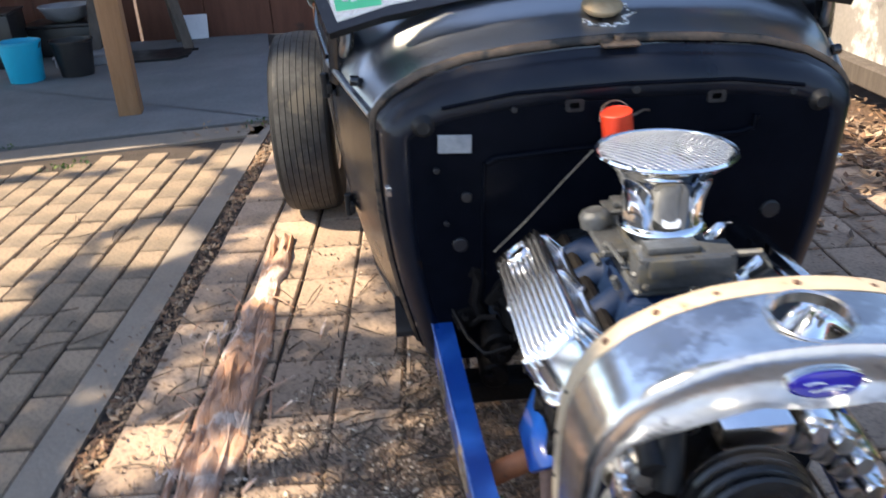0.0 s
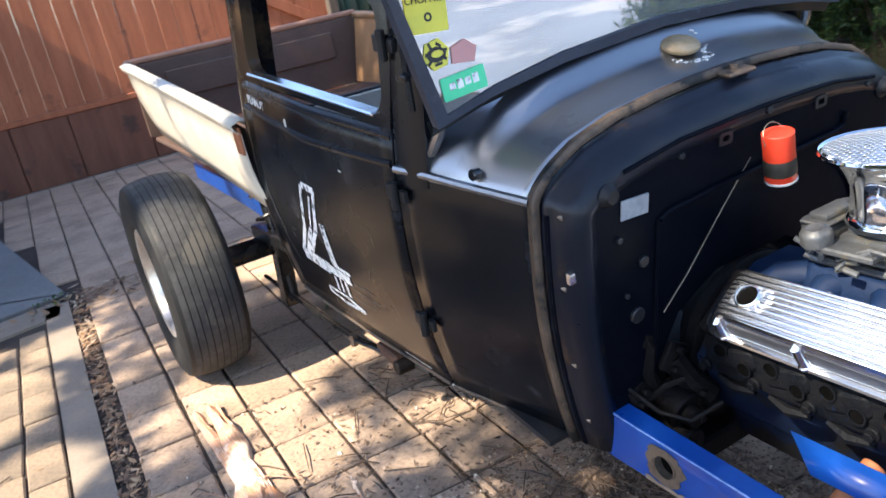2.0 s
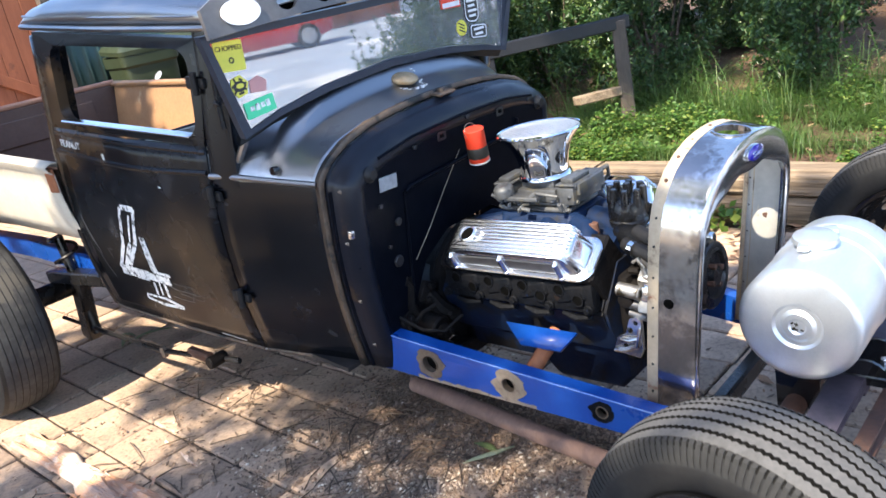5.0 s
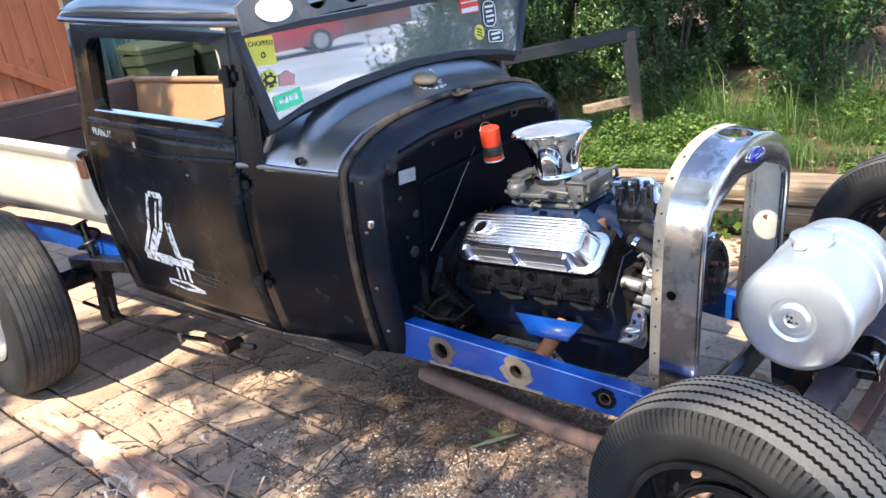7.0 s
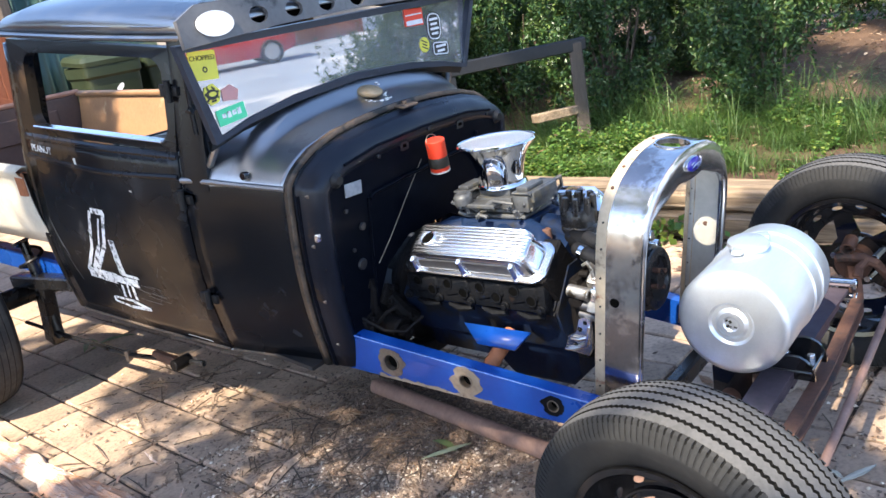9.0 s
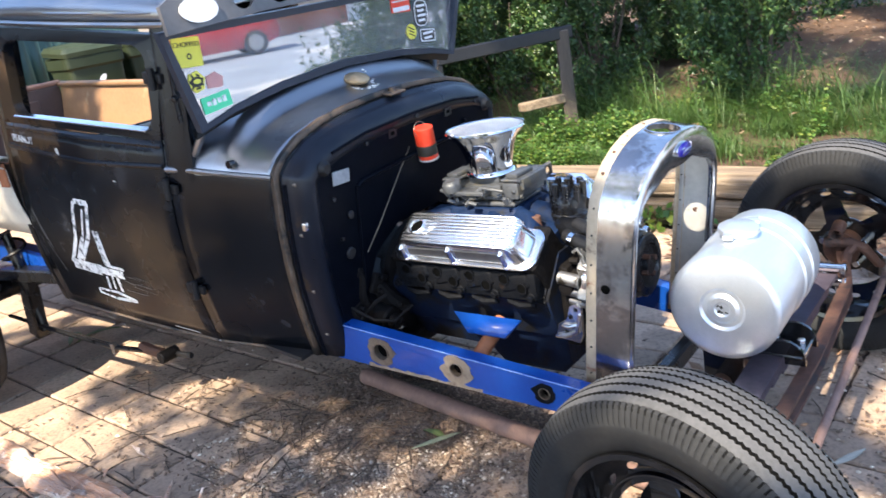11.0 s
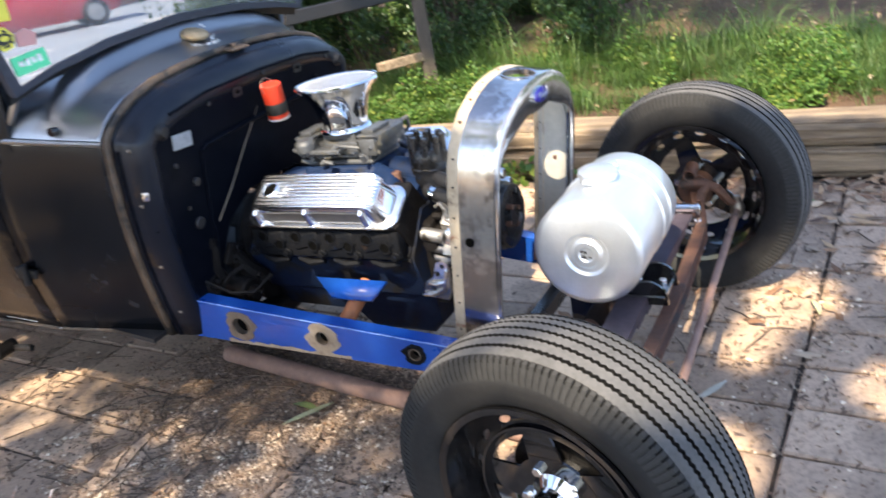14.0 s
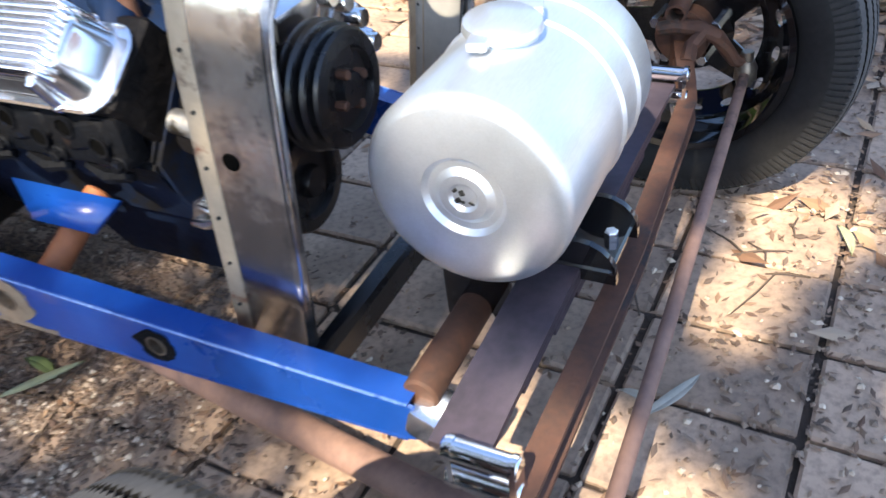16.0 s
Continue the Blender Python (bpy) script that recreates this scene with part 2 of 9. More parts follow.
M["brass"] = surface("dull_brass", (0.60, 0.45, 0.27), (0.44, 0.31, 0.17), 20, (0.4, 0.6), 0.6, 90, 0.001, 0.3)
M["white"] = surface("white_chalk_paint", (0.85, 0.85, 0.84), (0.65, 0.65, 0.65), 30, (0.6, 0.8), 0.0, 120, 0.001, 0.3, [((0.10, 0.10, 0.10), 45, 0.54), ((0.02, 0.02, 0.022), 70, 0.60)])
M["plate"] = surface("bare_plate", (0.62, 0.63, 0.62), (0.48, 0.50, 0.50), 30, (0.4, 0.55), 0.3, 90, 0.0005, 0.2)
M["badge"] = surface("enamel_badge", (0.012, 0.010, 0.22), (0.02, 0.014, 0.28), 10, (0.08, 0.15), 0.0, 60, 0.0003, 0.1, coat_weight=0.6)
M["yellow"] = surface("yellow_sticker", (0.72, 0.66, 0.07), (0.62, 0.58, 0.07), 10, (0.4, 0.5), 0.0, 60, 0.0003, 0.1)
M["green"] = surface("green_sticker", (0.10, 0.66, 0.33), (0.08, 0.58, 0.28), 10, (0.4, 0.5), 0.0, 60, 0.0003, 0.1)
M["pink"] = surface("faded_sticker", (0.55, 0.26, 0.24), (0.48, 0.25, 0.24), 30, (0.4, 0.5), 0.0, 60, 0.0003, 0.1)
M["print"] = surface("black_print", (0.015, 0.015, 0.014), (0.025, 0.025, 0.02), 30, (0.5, 0.6), 0.0, 60, 0.0003, 0.1)
M["hose"] = surface("rubber_hose", (0.008, 0.008, 0.009), (0.015, 0.015, 0.016), 20, (0.45, 0.6), 0.0, 80, 0.0008, 0.3, specular_ior_level=0.3)
M["concrete"] = surface("concrete", (0.21, 0.21, 0.205), (0.145, 0.146, 0.143), 1.6, (0.8, 0.95), 0.0, 45, 0.003, 0.4, [((0.16, 0.16, 0.165), 1.3, 0.56)])
M["grout"] = surface("gritty_joint", (0.070, 0.050, 0.036), (0.040, 0.029, 0.022), 7, (0.85, 0.95), 0.0, 160, 0.006, 0.7)
M["border"] = surface("concrete_edging", (0.31, 0.25, 0.19), (0.22, 0.178, 0.138), 3, (0.8, 0.95), 0.0, 70, 0.003, 0.4)
M["fence"] = surface("stained_timber", (0.33, 0.105, 0.042), (0.22, 0.070, 0.03), 2.5, (0.6, 0.8), 0.0, 30, 0.002, 0.4, [((0.13, 0.045, 0.022), 3, 0.62)], stretch=(6, 6, 0.7))
M["fence_low"] = surface("dark_stained_timber", (0.15, 0.052, 0.026), (0.10, 0.036, 0.02), 2.5, (0.6, 0.8), 0.0, 30, 0.002, 0.4, [((0.055, 0.026, 0.017), 3, 0.6)], stretch=(6, 6, 0.7))
M["post"] = surface("treated_pine", (0.34, 0.19, 0.09), (0.25, 0.135, 0.062), 3, (0.6, 0.8), 0.0, 30, 0.002, 0.4, stretch=(8, 8, 0.6))
M["sleeper"] = surface("weathered_sleeper", (0.35, 0.26, 0.165), (0.085, 0.060, 0.040), 5, (0.75, 0.95), 0.0, 22, 0.008, 0.8, [((0.10, 0.085, 0.07), 5, 0.60)], stretch=(6, 0.35, 6))
M["grey_wood"] = surface("grey_timber", (0.115, 0.092, 0.072), (0.07, 0.056, 0.045), 3, (0.75, 0.95), 0.0, 30, 0.003, 0.5, stretch=(6, 6, 0.7))
M["wall_grey"] = surface("weathered_sheet", (0.30, 0.27, 0.235), (0.21, 0.19, 0.165), 2.2, (0.7, 0.9), 0.0, 40, 0.003, 0.4, [((0.60, 0.57, 0.52), 2.5, 0.60), ((0.16, 0.14, 0.12), 3.5, 0.62)])
M["soil"] = surface("leafy_soil", (0.13, 0.075, 0.042), (0.07, 0.042, 0.026), 5, (0.85, 0.95), 0.0, 70, 0.02, 0.8, [((0.24, 0.14, 0.075), 9, 0.60)])
M["bark"] = surface("stringy_bark", (0.56, 0.27, 0.13), (0.46, 0.33, 0.26), 5, (0.8, 0.95), 0.0, 40, 0.006, 0.8, [((0.72, 0.58, 0.47), 6, 0.50), ((0.16, 0.08, 0.045), 9, 0.62)], stretch=(5, 0.6, 5))
M["trunk"] = surface("tree_bark", (0.12, 0.09, 0.065), (0.07, 0.055, 0.042), 6, (0.85, 0.95), 0.0, 50, 0.01, 0.7, stretch=(3, 3, 0.7))
M["aqua"] = surface("aqua_plastic", (0.012, 0.42, 0.62), (0.015, 0.38, 0.57), 5, (0.35, 0.5), 0.0, 50, 0.0005, 0.2)
M["black_plastic"] = surface("black_plastic", (0.012, 0.012, 0.013), (0.02, 0.02, 0.02), 6, (0.3, 0.5), 0.0, 60, 0.0006, 0.2)
M["frame_paint"] = surface("faded_blue_black_paint", (0.014, 0.020, 0.036), (0.026, 0.034, 0.054), 6, (0.35, 0.5), 0.0, 60, 0.001, 0.3, [((0.07, 0.085, 0.11), 9, 0.60)])
# dusty black paint, greyed further by the sky's sheen painted in
M["visor"] = surface("dusty_sky_sheen_black", (0.13, 0.125, 0.125), (0.085, 0.082, 0.085), 7, (0.35, 0.5), 0.1, 60, 0.001, 0.3, [((0.03, 0.03, 0.032), 9, 0.60), ((0.25, 0.24, 0.23), 20, 0.70)])
M["bin"] = surface("green_bin_plastic", (0.020, 0.030, 0.014), (0.028, 0.040, 0.018), 5, (0.4, 0.55), 0.0, 50, 0.0006, 0.2)
M["bin_lid"] = surface("pale_bin_lid", (0.024, 0.034, 0.016), (0.032, 0.044, 0.02), 5, (0.4, 0.55), 0.0, 50, 0.0006, 0.2)
M["sheet_green"] = surface("green_sheet", (0.035, 0.075, 0.06), (0.028, 0.06, 0.05), 3, (0.4, 0.6), 0.1, 60, 0.001, 0.3)
M["roof"] = surface("carport_sheet", (0.25, 0.25, 0.25), (0.2, 0.2, 0.2), 3, (0.5, 0.7), 0.2, 60, 0.001, 0.3)
M["car_red"] = surface("red_car_paint", (0.45, 0.02, 0.03), (0.40, 0.018, 0.026), 3, (0.15, 0.25), 0.0, 60, 0.0003, 0.1, coat_weight=0.8)
# bluish tree shade and pale sunlit patches are mixed into the colour
M["driveway"] = surface("shade_dappled_concrete", (0.38, 0.44, 0.53), (0.25, 0.30, 0.38), 0.5, (0.8, 0.95), 0.0, 40, 0.003, 0.4, [((0.60, 0.62, 0.65), 0.33, 0.54)])
M["house_brick"] = surface("red_wall", (0.42, 0.17, 0.11), (0.30, 0.11, 0.07), 2.0, (0.7, 0.9), 0.0, 40, 0.003, 0.4)
M["board"] = surface("white_board", (0.75, 0.76, 0.78), (0.62, 0.63, 0.66), 4, (0.5, 0.7), 0.0, 60, 0.001, 0.2)
M["enamel_grey"] = surface("grey_drum", (0.35, 0.36, 0.38), (0.25, 0.26, 0.28), 5, (0.4, 0.6), 0.3, 60, 0.001, 0.2)


def brick_mat(name, a, b, c):
    m = Nodes(name)
    col = m.mix(m.random(), a, b)
    col = m.mix(m.ramp(m.noise(4, 5), 0.45, 0.65), col, c)
    col = m.mix(m.ramp(m.noise(70, 4), 0.45, 0.75), col, m.mix(0.5, col, (0.06, 0.05, 0.045)))
    return m.done(col, 0.88, 0.0, m.noise(90, 5), 0.003, 0.6)


M["paver"] = brick_mat("paver", (0.55, 0.395, 0.275), (0.38, 0.272, 0.19), (0.31, 0.222, 0.156))
M["brick"] = brick_mat("paving_brick", (0.36, 0.262, 0.172), (0.27, 0.198, 0.132), (0.19, 0.145, 0.10))


def island_mat(name, colors, rough=0.8, glow=0.0):
    m = Nodes(name)
    n = m.t.nodes.new("ShaderNodeValToRGB")
    m.t.links.new(m.random(True), n.inputs[0])
    el = n.color_ramp.elements
    el[0].color, el[1].color = (*colors[0], 1), (*colors[-1], 1)
    for i, c in enumerate(colors[1:-1]):
        e = el.new((i + 1) / (len(colors) - 1))
        e.color = (*c, 1)
    if glow:
        m.b.inputs["Transmission Weight"].default_value = 0.0
        tr = m.t.nodes.new("ShaderNodeBsdfTranslucent")
        m.t.links.new(n.outputs[0], tr.inputs[0])
        mx = m.t.nodes.new("ShaderNodeMixShader")
        mx.inputs[0].default_value = glow
        m.t.links.new(m.b.outputs[0], mx.inputs[1])
        m.t.links.new(tr.outputs[0], mx.inputs[2])
        m.t.links.new(mx.outputs[0], m.t.nodes["Material Output"].inputs[0])
    return m.done(n.outputs[0], rough)


M["pebble"] = island_mat("pebbles", [(0.74, 0.63, 0.48), (0.40, 0.30, 0.21), (0.24, 0.17, 0.118), (0.12, 0.083, 0.058), (0.34, 0.25, 0.175), (0.18, 0.128, 0.09)])
M["dirt"] = island_mat("dirt_crumbs", [(0.16, 0.112, 0.08), (0.09, 0.064, 0.047), (0.24, 0.165, 0.115), (0.12, 0.086, 0.063)])
M["chip"] = island_mat("bark_chips", [(0.13, 0.08, 0.055), (0.26, 0.165, 0.10), (0.08, 0.055, 0.04), (0.36, 0.25, 0.17)])
M["litter"] = island_mat("leaf_litter", [(0.30, 0.17, 0.09), (0.16, 0.085, 0.05), (0.42, 0.28, 0.16), (0.10, 0.06, 0.04), (0.50, 0.38, 0.26)])
M["twig"] = island_mat("twigs", [(0.07, 0.047, 0.032), (0.13, 0.09, 0.058), (0.04, 0.029, 0.022)])
M["grass"] = island_mat("grass_blades", [(0.06, 0.125, 0.025), (0.10, 0.18, 0.038), (0.04, 0.09, 0.02), (0.19, 0.25, 0.075)], 0.5, 0.35)
M["weed"] = island_mat("weed_leaves", [(0.075, 0.17, 0.03), (0.13, 0.24, 0.04), (0.05, 0.12, 0.025), (0.27, 0.33, 0.06)], 0.5, 0.4)
M["leaf"] = island_mat("shrub_leaves", [(0.030, 0.072, 0.022), (0.055, 0.115, 0.032), (0.022, 0.052, 0.017), (0.17, 0.24, 0.06)], 0.38, 0.3)


def glass_mat():
    m = Nodes("window_glass")
    tr = m.t.nodes.new("ShaderNodeBsdfTransparent")
    tr.inputs[0].default_value = (0.95, 0.97, 0.98, 1)
    gl = m.t.nodes.new("ShaderNodeBsdfGlossy")
    gl.inputs["Roughness"].default_value = 0.02
    fr = m.t.nodes.new("ShaderNodeFresnel")
    fr.inputs[0].default_value = 4.4
    mx = m.t.nodes.new("ShaderNodeMixShader")
    # pale blue diffuse haze over the pane, painted for the sky's reflected veil
    haze = m.t.nodes.new("ShaderNodeBsdfDiffuse")
    haze.inputs[0].default_value = (0.78, 0.83, 0.92, 1)
    film = m.t.nodes.new("ShaderNodeMixShader")
    m.t.links.new(m.ramp(m.noise(5, 5), 0.32, 0.7, 0.10, 0.28), film.inputs[0])
    m.t.links.new(tr.outputs[0], film.inputs[1])
    m.t.links.new(haze.outputs[0], film.inputs[2])
    m.t.links.new(fr.outputs[0], mx.inputs[0])
    m.t.links.new(film.outputs[0], mx.inputs[1])
    m.t.links.new(gl.outputs[0], mx.inputs[2])
    m.t.links.new(mx.outputs[0], m.t.nodes["Material Output"].inputs[0])
    return m.mat


M["glass"] = glass_mat()

# ---- building helpers ----


def part(name, bm, mat, parent=None, label="", m=None, smooth=35.0, kind="", category="", group=""):
    """Links a bmesh as one mesh object under a thing or a part."""
    if m is not None:
        bmesh.ops.transform(bm, matrix=m, verts=bm.verts)
    bmesh.ops.recalc_face_normals(bm, faces=bm.faces)
    me = bpy.data.meshes.new(name)
    bm.to_mesh(me)
    bm.free()
    return hold(name, me, mat, parent, label, smooth, kind, category, group)


def hold(name, me, mat, parent=None, label="", smooth=35.0, kind="", category="", group=""):
    me.materials.append(M[mat] if isinstance(mat, str) else mat)
    if smooth and len(me.polygons):
        me.polygons.foreach_set("use_smooth", [True] * len(me.polygons))
        me.set_sharp_from_angle(angle=radians(smooth))
    ob = new(name, me)
    if parent is not None:
        ob.parent = parent
    return tagged(ob, label, category, group, kind)


def thing(name, at, label, category, group="", kind=""):
    ob = new(name)
    ob.empty_display_size = 0.1
    ob.location = at
    return tagged(ob, label, category, group, kind)


def at(ob, parent):
    """Keeps a part built in world places where it is, under a thing whose base is elsewhere."""
    ob.parent = parent
    ob.matrix_parent_inverse = Matrix.Translation(-parent.location)
    return ob


def box(bm, c, s, m=None, bevel=0.0, seg=2):
    """A box of centre c and size s, with worn edges."""
    r = bmesh.ops.create_cube(bm, size=1.0)
    vs = r["verts"]
    t = Matrix.Translation(c) @ (m or Matrix()) @ Matrix.Diagonal((*s, 1))
    bmesh.ops.transform(bm, matrix=t, verts=vs)
    if bevel:
        es = list({e for v in vs for e in v.link_edges})
        bmesh.ops.bevel(bm, geom=es, offset=bevel, segments=seg, affect="EDGES", profile=0.6)
    return bm


def axis_frame(a, b):
    a, b = Vector(a), Vector(b)
    z = (b - a).normalized()
    q = z.to_track_quat("Z", "Y").to_matrix().to_4x4()
    return Matrix.Translation(a) @ q, (b - a).length


def lathe(bm, prof, m=None, n=24, close=False):
    """Turns a profile of (radius, height) about z."""
    rings = []
    for r, z in prof:
        if r < 1e-6:
            rings.append([bm.verts.new((0, 0, z))])
        else:
            rings.append([bm.verts.new((r * math.cos(2 * math.pi * i / n), r * math.sin(2 * math.pi * i / n), z)) for i in range(n)])
    if close:
        rings.append(rings[0])
    for p, q in zip(rings, rings[1:]):
        for i in range(n):
            j = (i + 1) % n
            if len(p) == 1 and len(q) == 1:
                continue
            if len(p) == 1:
                bm.faces.new((p[0], q[j], q[i]))
            elif len(q) == 1:
                bm.faces.new((p[i], p[j], q[0]))
            else:
                bm.faces.new((p[i], p[j], q[j], q[i]))
    if m is not None:
        bmesh.ops.transform(bm, matrix=m, verts=list({v for r in rings for v in r}))
    return bm


def rod(bm, a, b, r, r2=None, n=16, bevel=0.0):
    """A round bar from a to b with softened ends."""
    m, h = axis_frame(a, b)
    r2 = r if r2 is None else r2
    e = bevel or min(r, r2) * 0.15
    return lathe(bm, [(0, 0), (r - e, 0), (r, e), (r2, h - e), (r2 - e, h), (0, h)], m, n)


def hollow(bm, a, b, r, wall, n=24):
    m, h = axis_frame(a, b)
    return lathe(bm, [(r - wall, 0), (r, 0), (r, h), (r - wall, h)], m, n, True)


def tube(bm, pts, r, n=8, flat=1.0):
    """A bent tube through points; flat squashes it into a strap."""
    pts = [Vector(p) for p in pts]
    rings = []
    up = Vector((0.13, 0.21, 0.97))
    for i, p in enumerate(pts):
        d = (pts[min(i + 1, len(pts) - 1)] - pts[max(i - 1, 0)]).normalized()
        s = d.cross(up).normalized()
        u = s.cross(d)
        k = r[i] if isinstance(r, (list, tuple)) else r
        rings.append([bm.verts.new(p + k * math.cos(2 * math.pi * j / n) * s + k * flat * math.sin(2 * math.pi * j / n) * u) for j in range(n)])
    for a, b in zip(rings, rings[1:]):
        for j in range(n):
            bm.faces.new((a[j], a[(j + 1) % n], b[(j + 1) % n], b[j]))
    bm.faces.new(rings[0][::-1])
    bm.faces.new(rings[-1])
    return bm


def loft(bm, rings, closed=False, caps=False):
    vs = [[bm.verts.new(p) for p in r] for r in rings]
    for a, b in zip(vs, vs[1:]):
        n = len(a)
        for j in range(n if closed else n - 1):
            bm.faces.new((a[j], a[(j + 1) % n], b[(j + 1) % n], b[j]))
    if caps:
        bm.faces.new(vs[0][::-1])
        bm.faces.new(vs[-1])
    return bm


def slab(bm, outline, thick, m=None, holes=(), bevel=0.0):
    """A plate of a flat outline in xy, from z = 0 to thick; holes are outlines cut through it."""
    def wire(pts, z):
        vs = [bm.verts.new((x, y, z)) for x, y in pts]
        return vs, [bm.edges.new((vs[i], vs[(i + 1) % len(vs)])) for i in range(len(vs))]
    start = set(bm.verts)
    tops = []
    for z in (0.0, thick):
        edges, loops = [], []
        for pts in (outline, *holes):
            vs, es = wire(pts, z)
            edges += es
            loops.append(vs)
        bmesh.ops.triangle_fill(bm, edges=edges, use_beauty=True)
        tops.append(loops)
    for lo, hi in zip(*tops):
        for i in range(len(lo)):
            j = (i + 1) % len(lo)
            bm.faces.new((lo[i], lo[j], hi[j], hi[i]))
    vs = [v for v in bm.verts if v not in start]
    if m is not None:
        bmesh.ops.transform(bm, matrix=m, verts=vs)
    return bm


def circle(r, n=20, cx=0.0, cy=0.0, ry=None):
    return [(cx + r * math.cos(2 * math.pi * i / n), cy + (ry or r) * math.sin(2 * math.pi * i / n)) for i in range(n)]


def rounded(w, h, r, n=5, cx=0.0, cy=0.0):
    pts = []
    for k, (sx, sy) in enumerate(((1, 1), (-1, 1), (-1, -1), (1, -1))):
        for i in range(n + 1):
            a = math.pi / 2 * (k + i / n)
            pts.append((cx + sx * (w / 2 - r) + r * math.cos(a), cy + sy * (h / 2 - r) + r * math.sin(a)))
    return pts


def lerp_table(table, v):
    if v <= table[0][0]:
        return table[0][1]
    for (a, p), (b, q) in zip(table, table[1:]):
        if v <= b:
            return p + (q - p) * (v - a) / (b - a)
    return table[-1][1]


def solid(ob, thickness, offset=-1.0):
    md = ob.modifiers.new("thickness", "SOLIDIFY")
    md.thickness, md.offset = thickness, offset
    return ob


def quads(name, centres, ax, ay, mat, parent=None, label="", category="", kind="stuff", fold=0.0):
    """Many small leaves: centres and two half-axes each (arrays of n x 3), each with a folded midrib."""
    n = len(centres)
    nz = np.cross(ax, ay)
    nz /= np.linalg.norm(nz, axis=1, keepdims=True) + 1e-9
    size = np.linalg.norm(ax, axis=1, keepdims=True)
    v = np.stack([centres - ay, centres + ax + fold * size * nz - 0.1 * ay, centres + ay, centres - ax + fold * size * nz - 0.1 * ay], 1).reshape(-1, 3)
    i = np.arange(n)[:, None] * 4
    f = np.concatenate([i + [0, 1, 2], i + [0, 2, 3]], 0)
    me = bpy.data.meshes.new(name)
    me.from_pydata(v.tolist(), [], f.tolist())
    return hold(name, me, mat, parent, label, 0, kind, category)


rng = np.random.default_rng(7)
rnd = random.Random(11)


def unit(n):
    v = rng.normal(size=(n, 3))
    return v / np.linalg.norm(v, axis=1, keepdims=True)


def pick(name, centres, half, mat, kind="stuff", **more):
    """Leaves lying at random angles about the given centres; half: (long, short) half sizes."""
    d = unit(len(centres))
    e = np.cross(d, unit(len(centres)))
    e /= np.linalg.norm(e, axis=1, keepdims=True)
    s = rng.uniform(0.6, 1.3, (len(centres), 1))
    return quads(name, centres, e * half[1] * s, d * half[0] * s, mat, kind=kind, **more)


CAR = pose(0, 0, 0, 7.3)      # the truck stands nose down

# ---- setting: ground, paving, garden bed, walls ----


def G(u, v, z=0.0):
    """A place on the paving from its own grid."""
    return Vector((u + 0.038 * v, v - 0.038 * u, z))


bm = bmesh.new()
bmesh.ops.create_grid(bm, x_segments=8, y_segments=8, size=400)
part("ground", bm, "soil", label="bare brown soil reaching far around the yard", category="ground", kind="structure", m=Matrix.Translation((0, 0, -0.06)))

bm = bmesh.new()
slab(bm, [(-6, -2.16), (1.56, -2.16), (1.62, 6.5), (-6, 6.5)], 0.03)
joints = part("paving", bm, "grout", label="sandy joints and bedding under the concrete pavers", category="paving", kind="structure", m=Matrix.Translation((0, 0, -0.042)))

CHAN_L, CHAN_R, COL, ROW = -1.262, -1.185, 0.181, 0.265


def paver_mesh(name, w, l, mat):
    bm = bmesh.new()
    box(bm, (0, 0, -0.02), (w, l, 0.04), None, 0.005, 1)
    me = bpy.data.meshes.new(name)
    bm.to_mesh(me)
    bm.free()
    me.materials.append(M[mat])
    return me


def lay(name, me, parent, u, v, tilt=1.0, z=0.0):
    ob = new(name, me)
    ob.parent = parent
    p = G(u, v)
    ob.matrix_basis = Matrix.Translation((p.x, p.y, z + rnd.uniform(-0.004, 0.002))) @ pose(0, 0, 0, rnd.gauss(0, 0.5) * tilt, rnd.gauss(0, 0.5) * tilt, -2.2 + rnd.gauss(0, 0.6) * tilt)


# the slab under the carport
bm = bmesh.new()
slab(bm, [(-1.15, 3.27), (-1.60, 6.40), (-6.0, 6.40), (-6.0, 2.46)], 0.05)
bmesh.ops.bevel(bm, geom=[e for e in bm.edges if all(v.co.z > 0.04 for v in e.verts)], offset=0.008, segments=2, affect="EDGES")
part("carport_slab", bm, "concrete", label="grey stained concrete slab under the carport", category="slab", kind="structure", m=Matrix.Translation((0, 0, -0.035)))

# concrete edging beside the drain, and along the slab
bm = bmesh.new()
for a, b in (((CHAN_L - 0.112, -2.1), (CHAN_L, 3.12)),):
    p = [G(a[0], a[1]), G(b[0], a[1]), G(b[0], b[1]), G(a[0], b[1])]
    slab(bm, [(q.x, q.y) for q in p], 0.035)
part("edging_strip", bm, "border", label="smooth concrete edging strip along a leaf-filled gap", category="edging", kind="structure", m=Matrix.Translation((0, 0, -0.033)))
bm = bmesh.new()
slab(bm, [(-1.20, 3.00), (-1.17, 3.24), (-6.0, 2.42), (-6.0, 2.16)], 0.035)
part("edging_slab", bm, "border", label="concrete edging strip in front of the slab", category="edging", kind="structure", m=Matrix.Translation((0, 0, -0.033)))

# raised garden bed, falling to the yard's level behind the handrail


def bed_z(x, y):
    z = 0.17 + 0.30 * min(1.0, max(0.0, (x - 1.62) / 3.2))
    k = min(1.0, max(0.0, (y - 1.1) / 0.35)) * min(1.0, max(0.0, (2.9 - x) / 0.5))
    return z + (-0.015 - z) * k


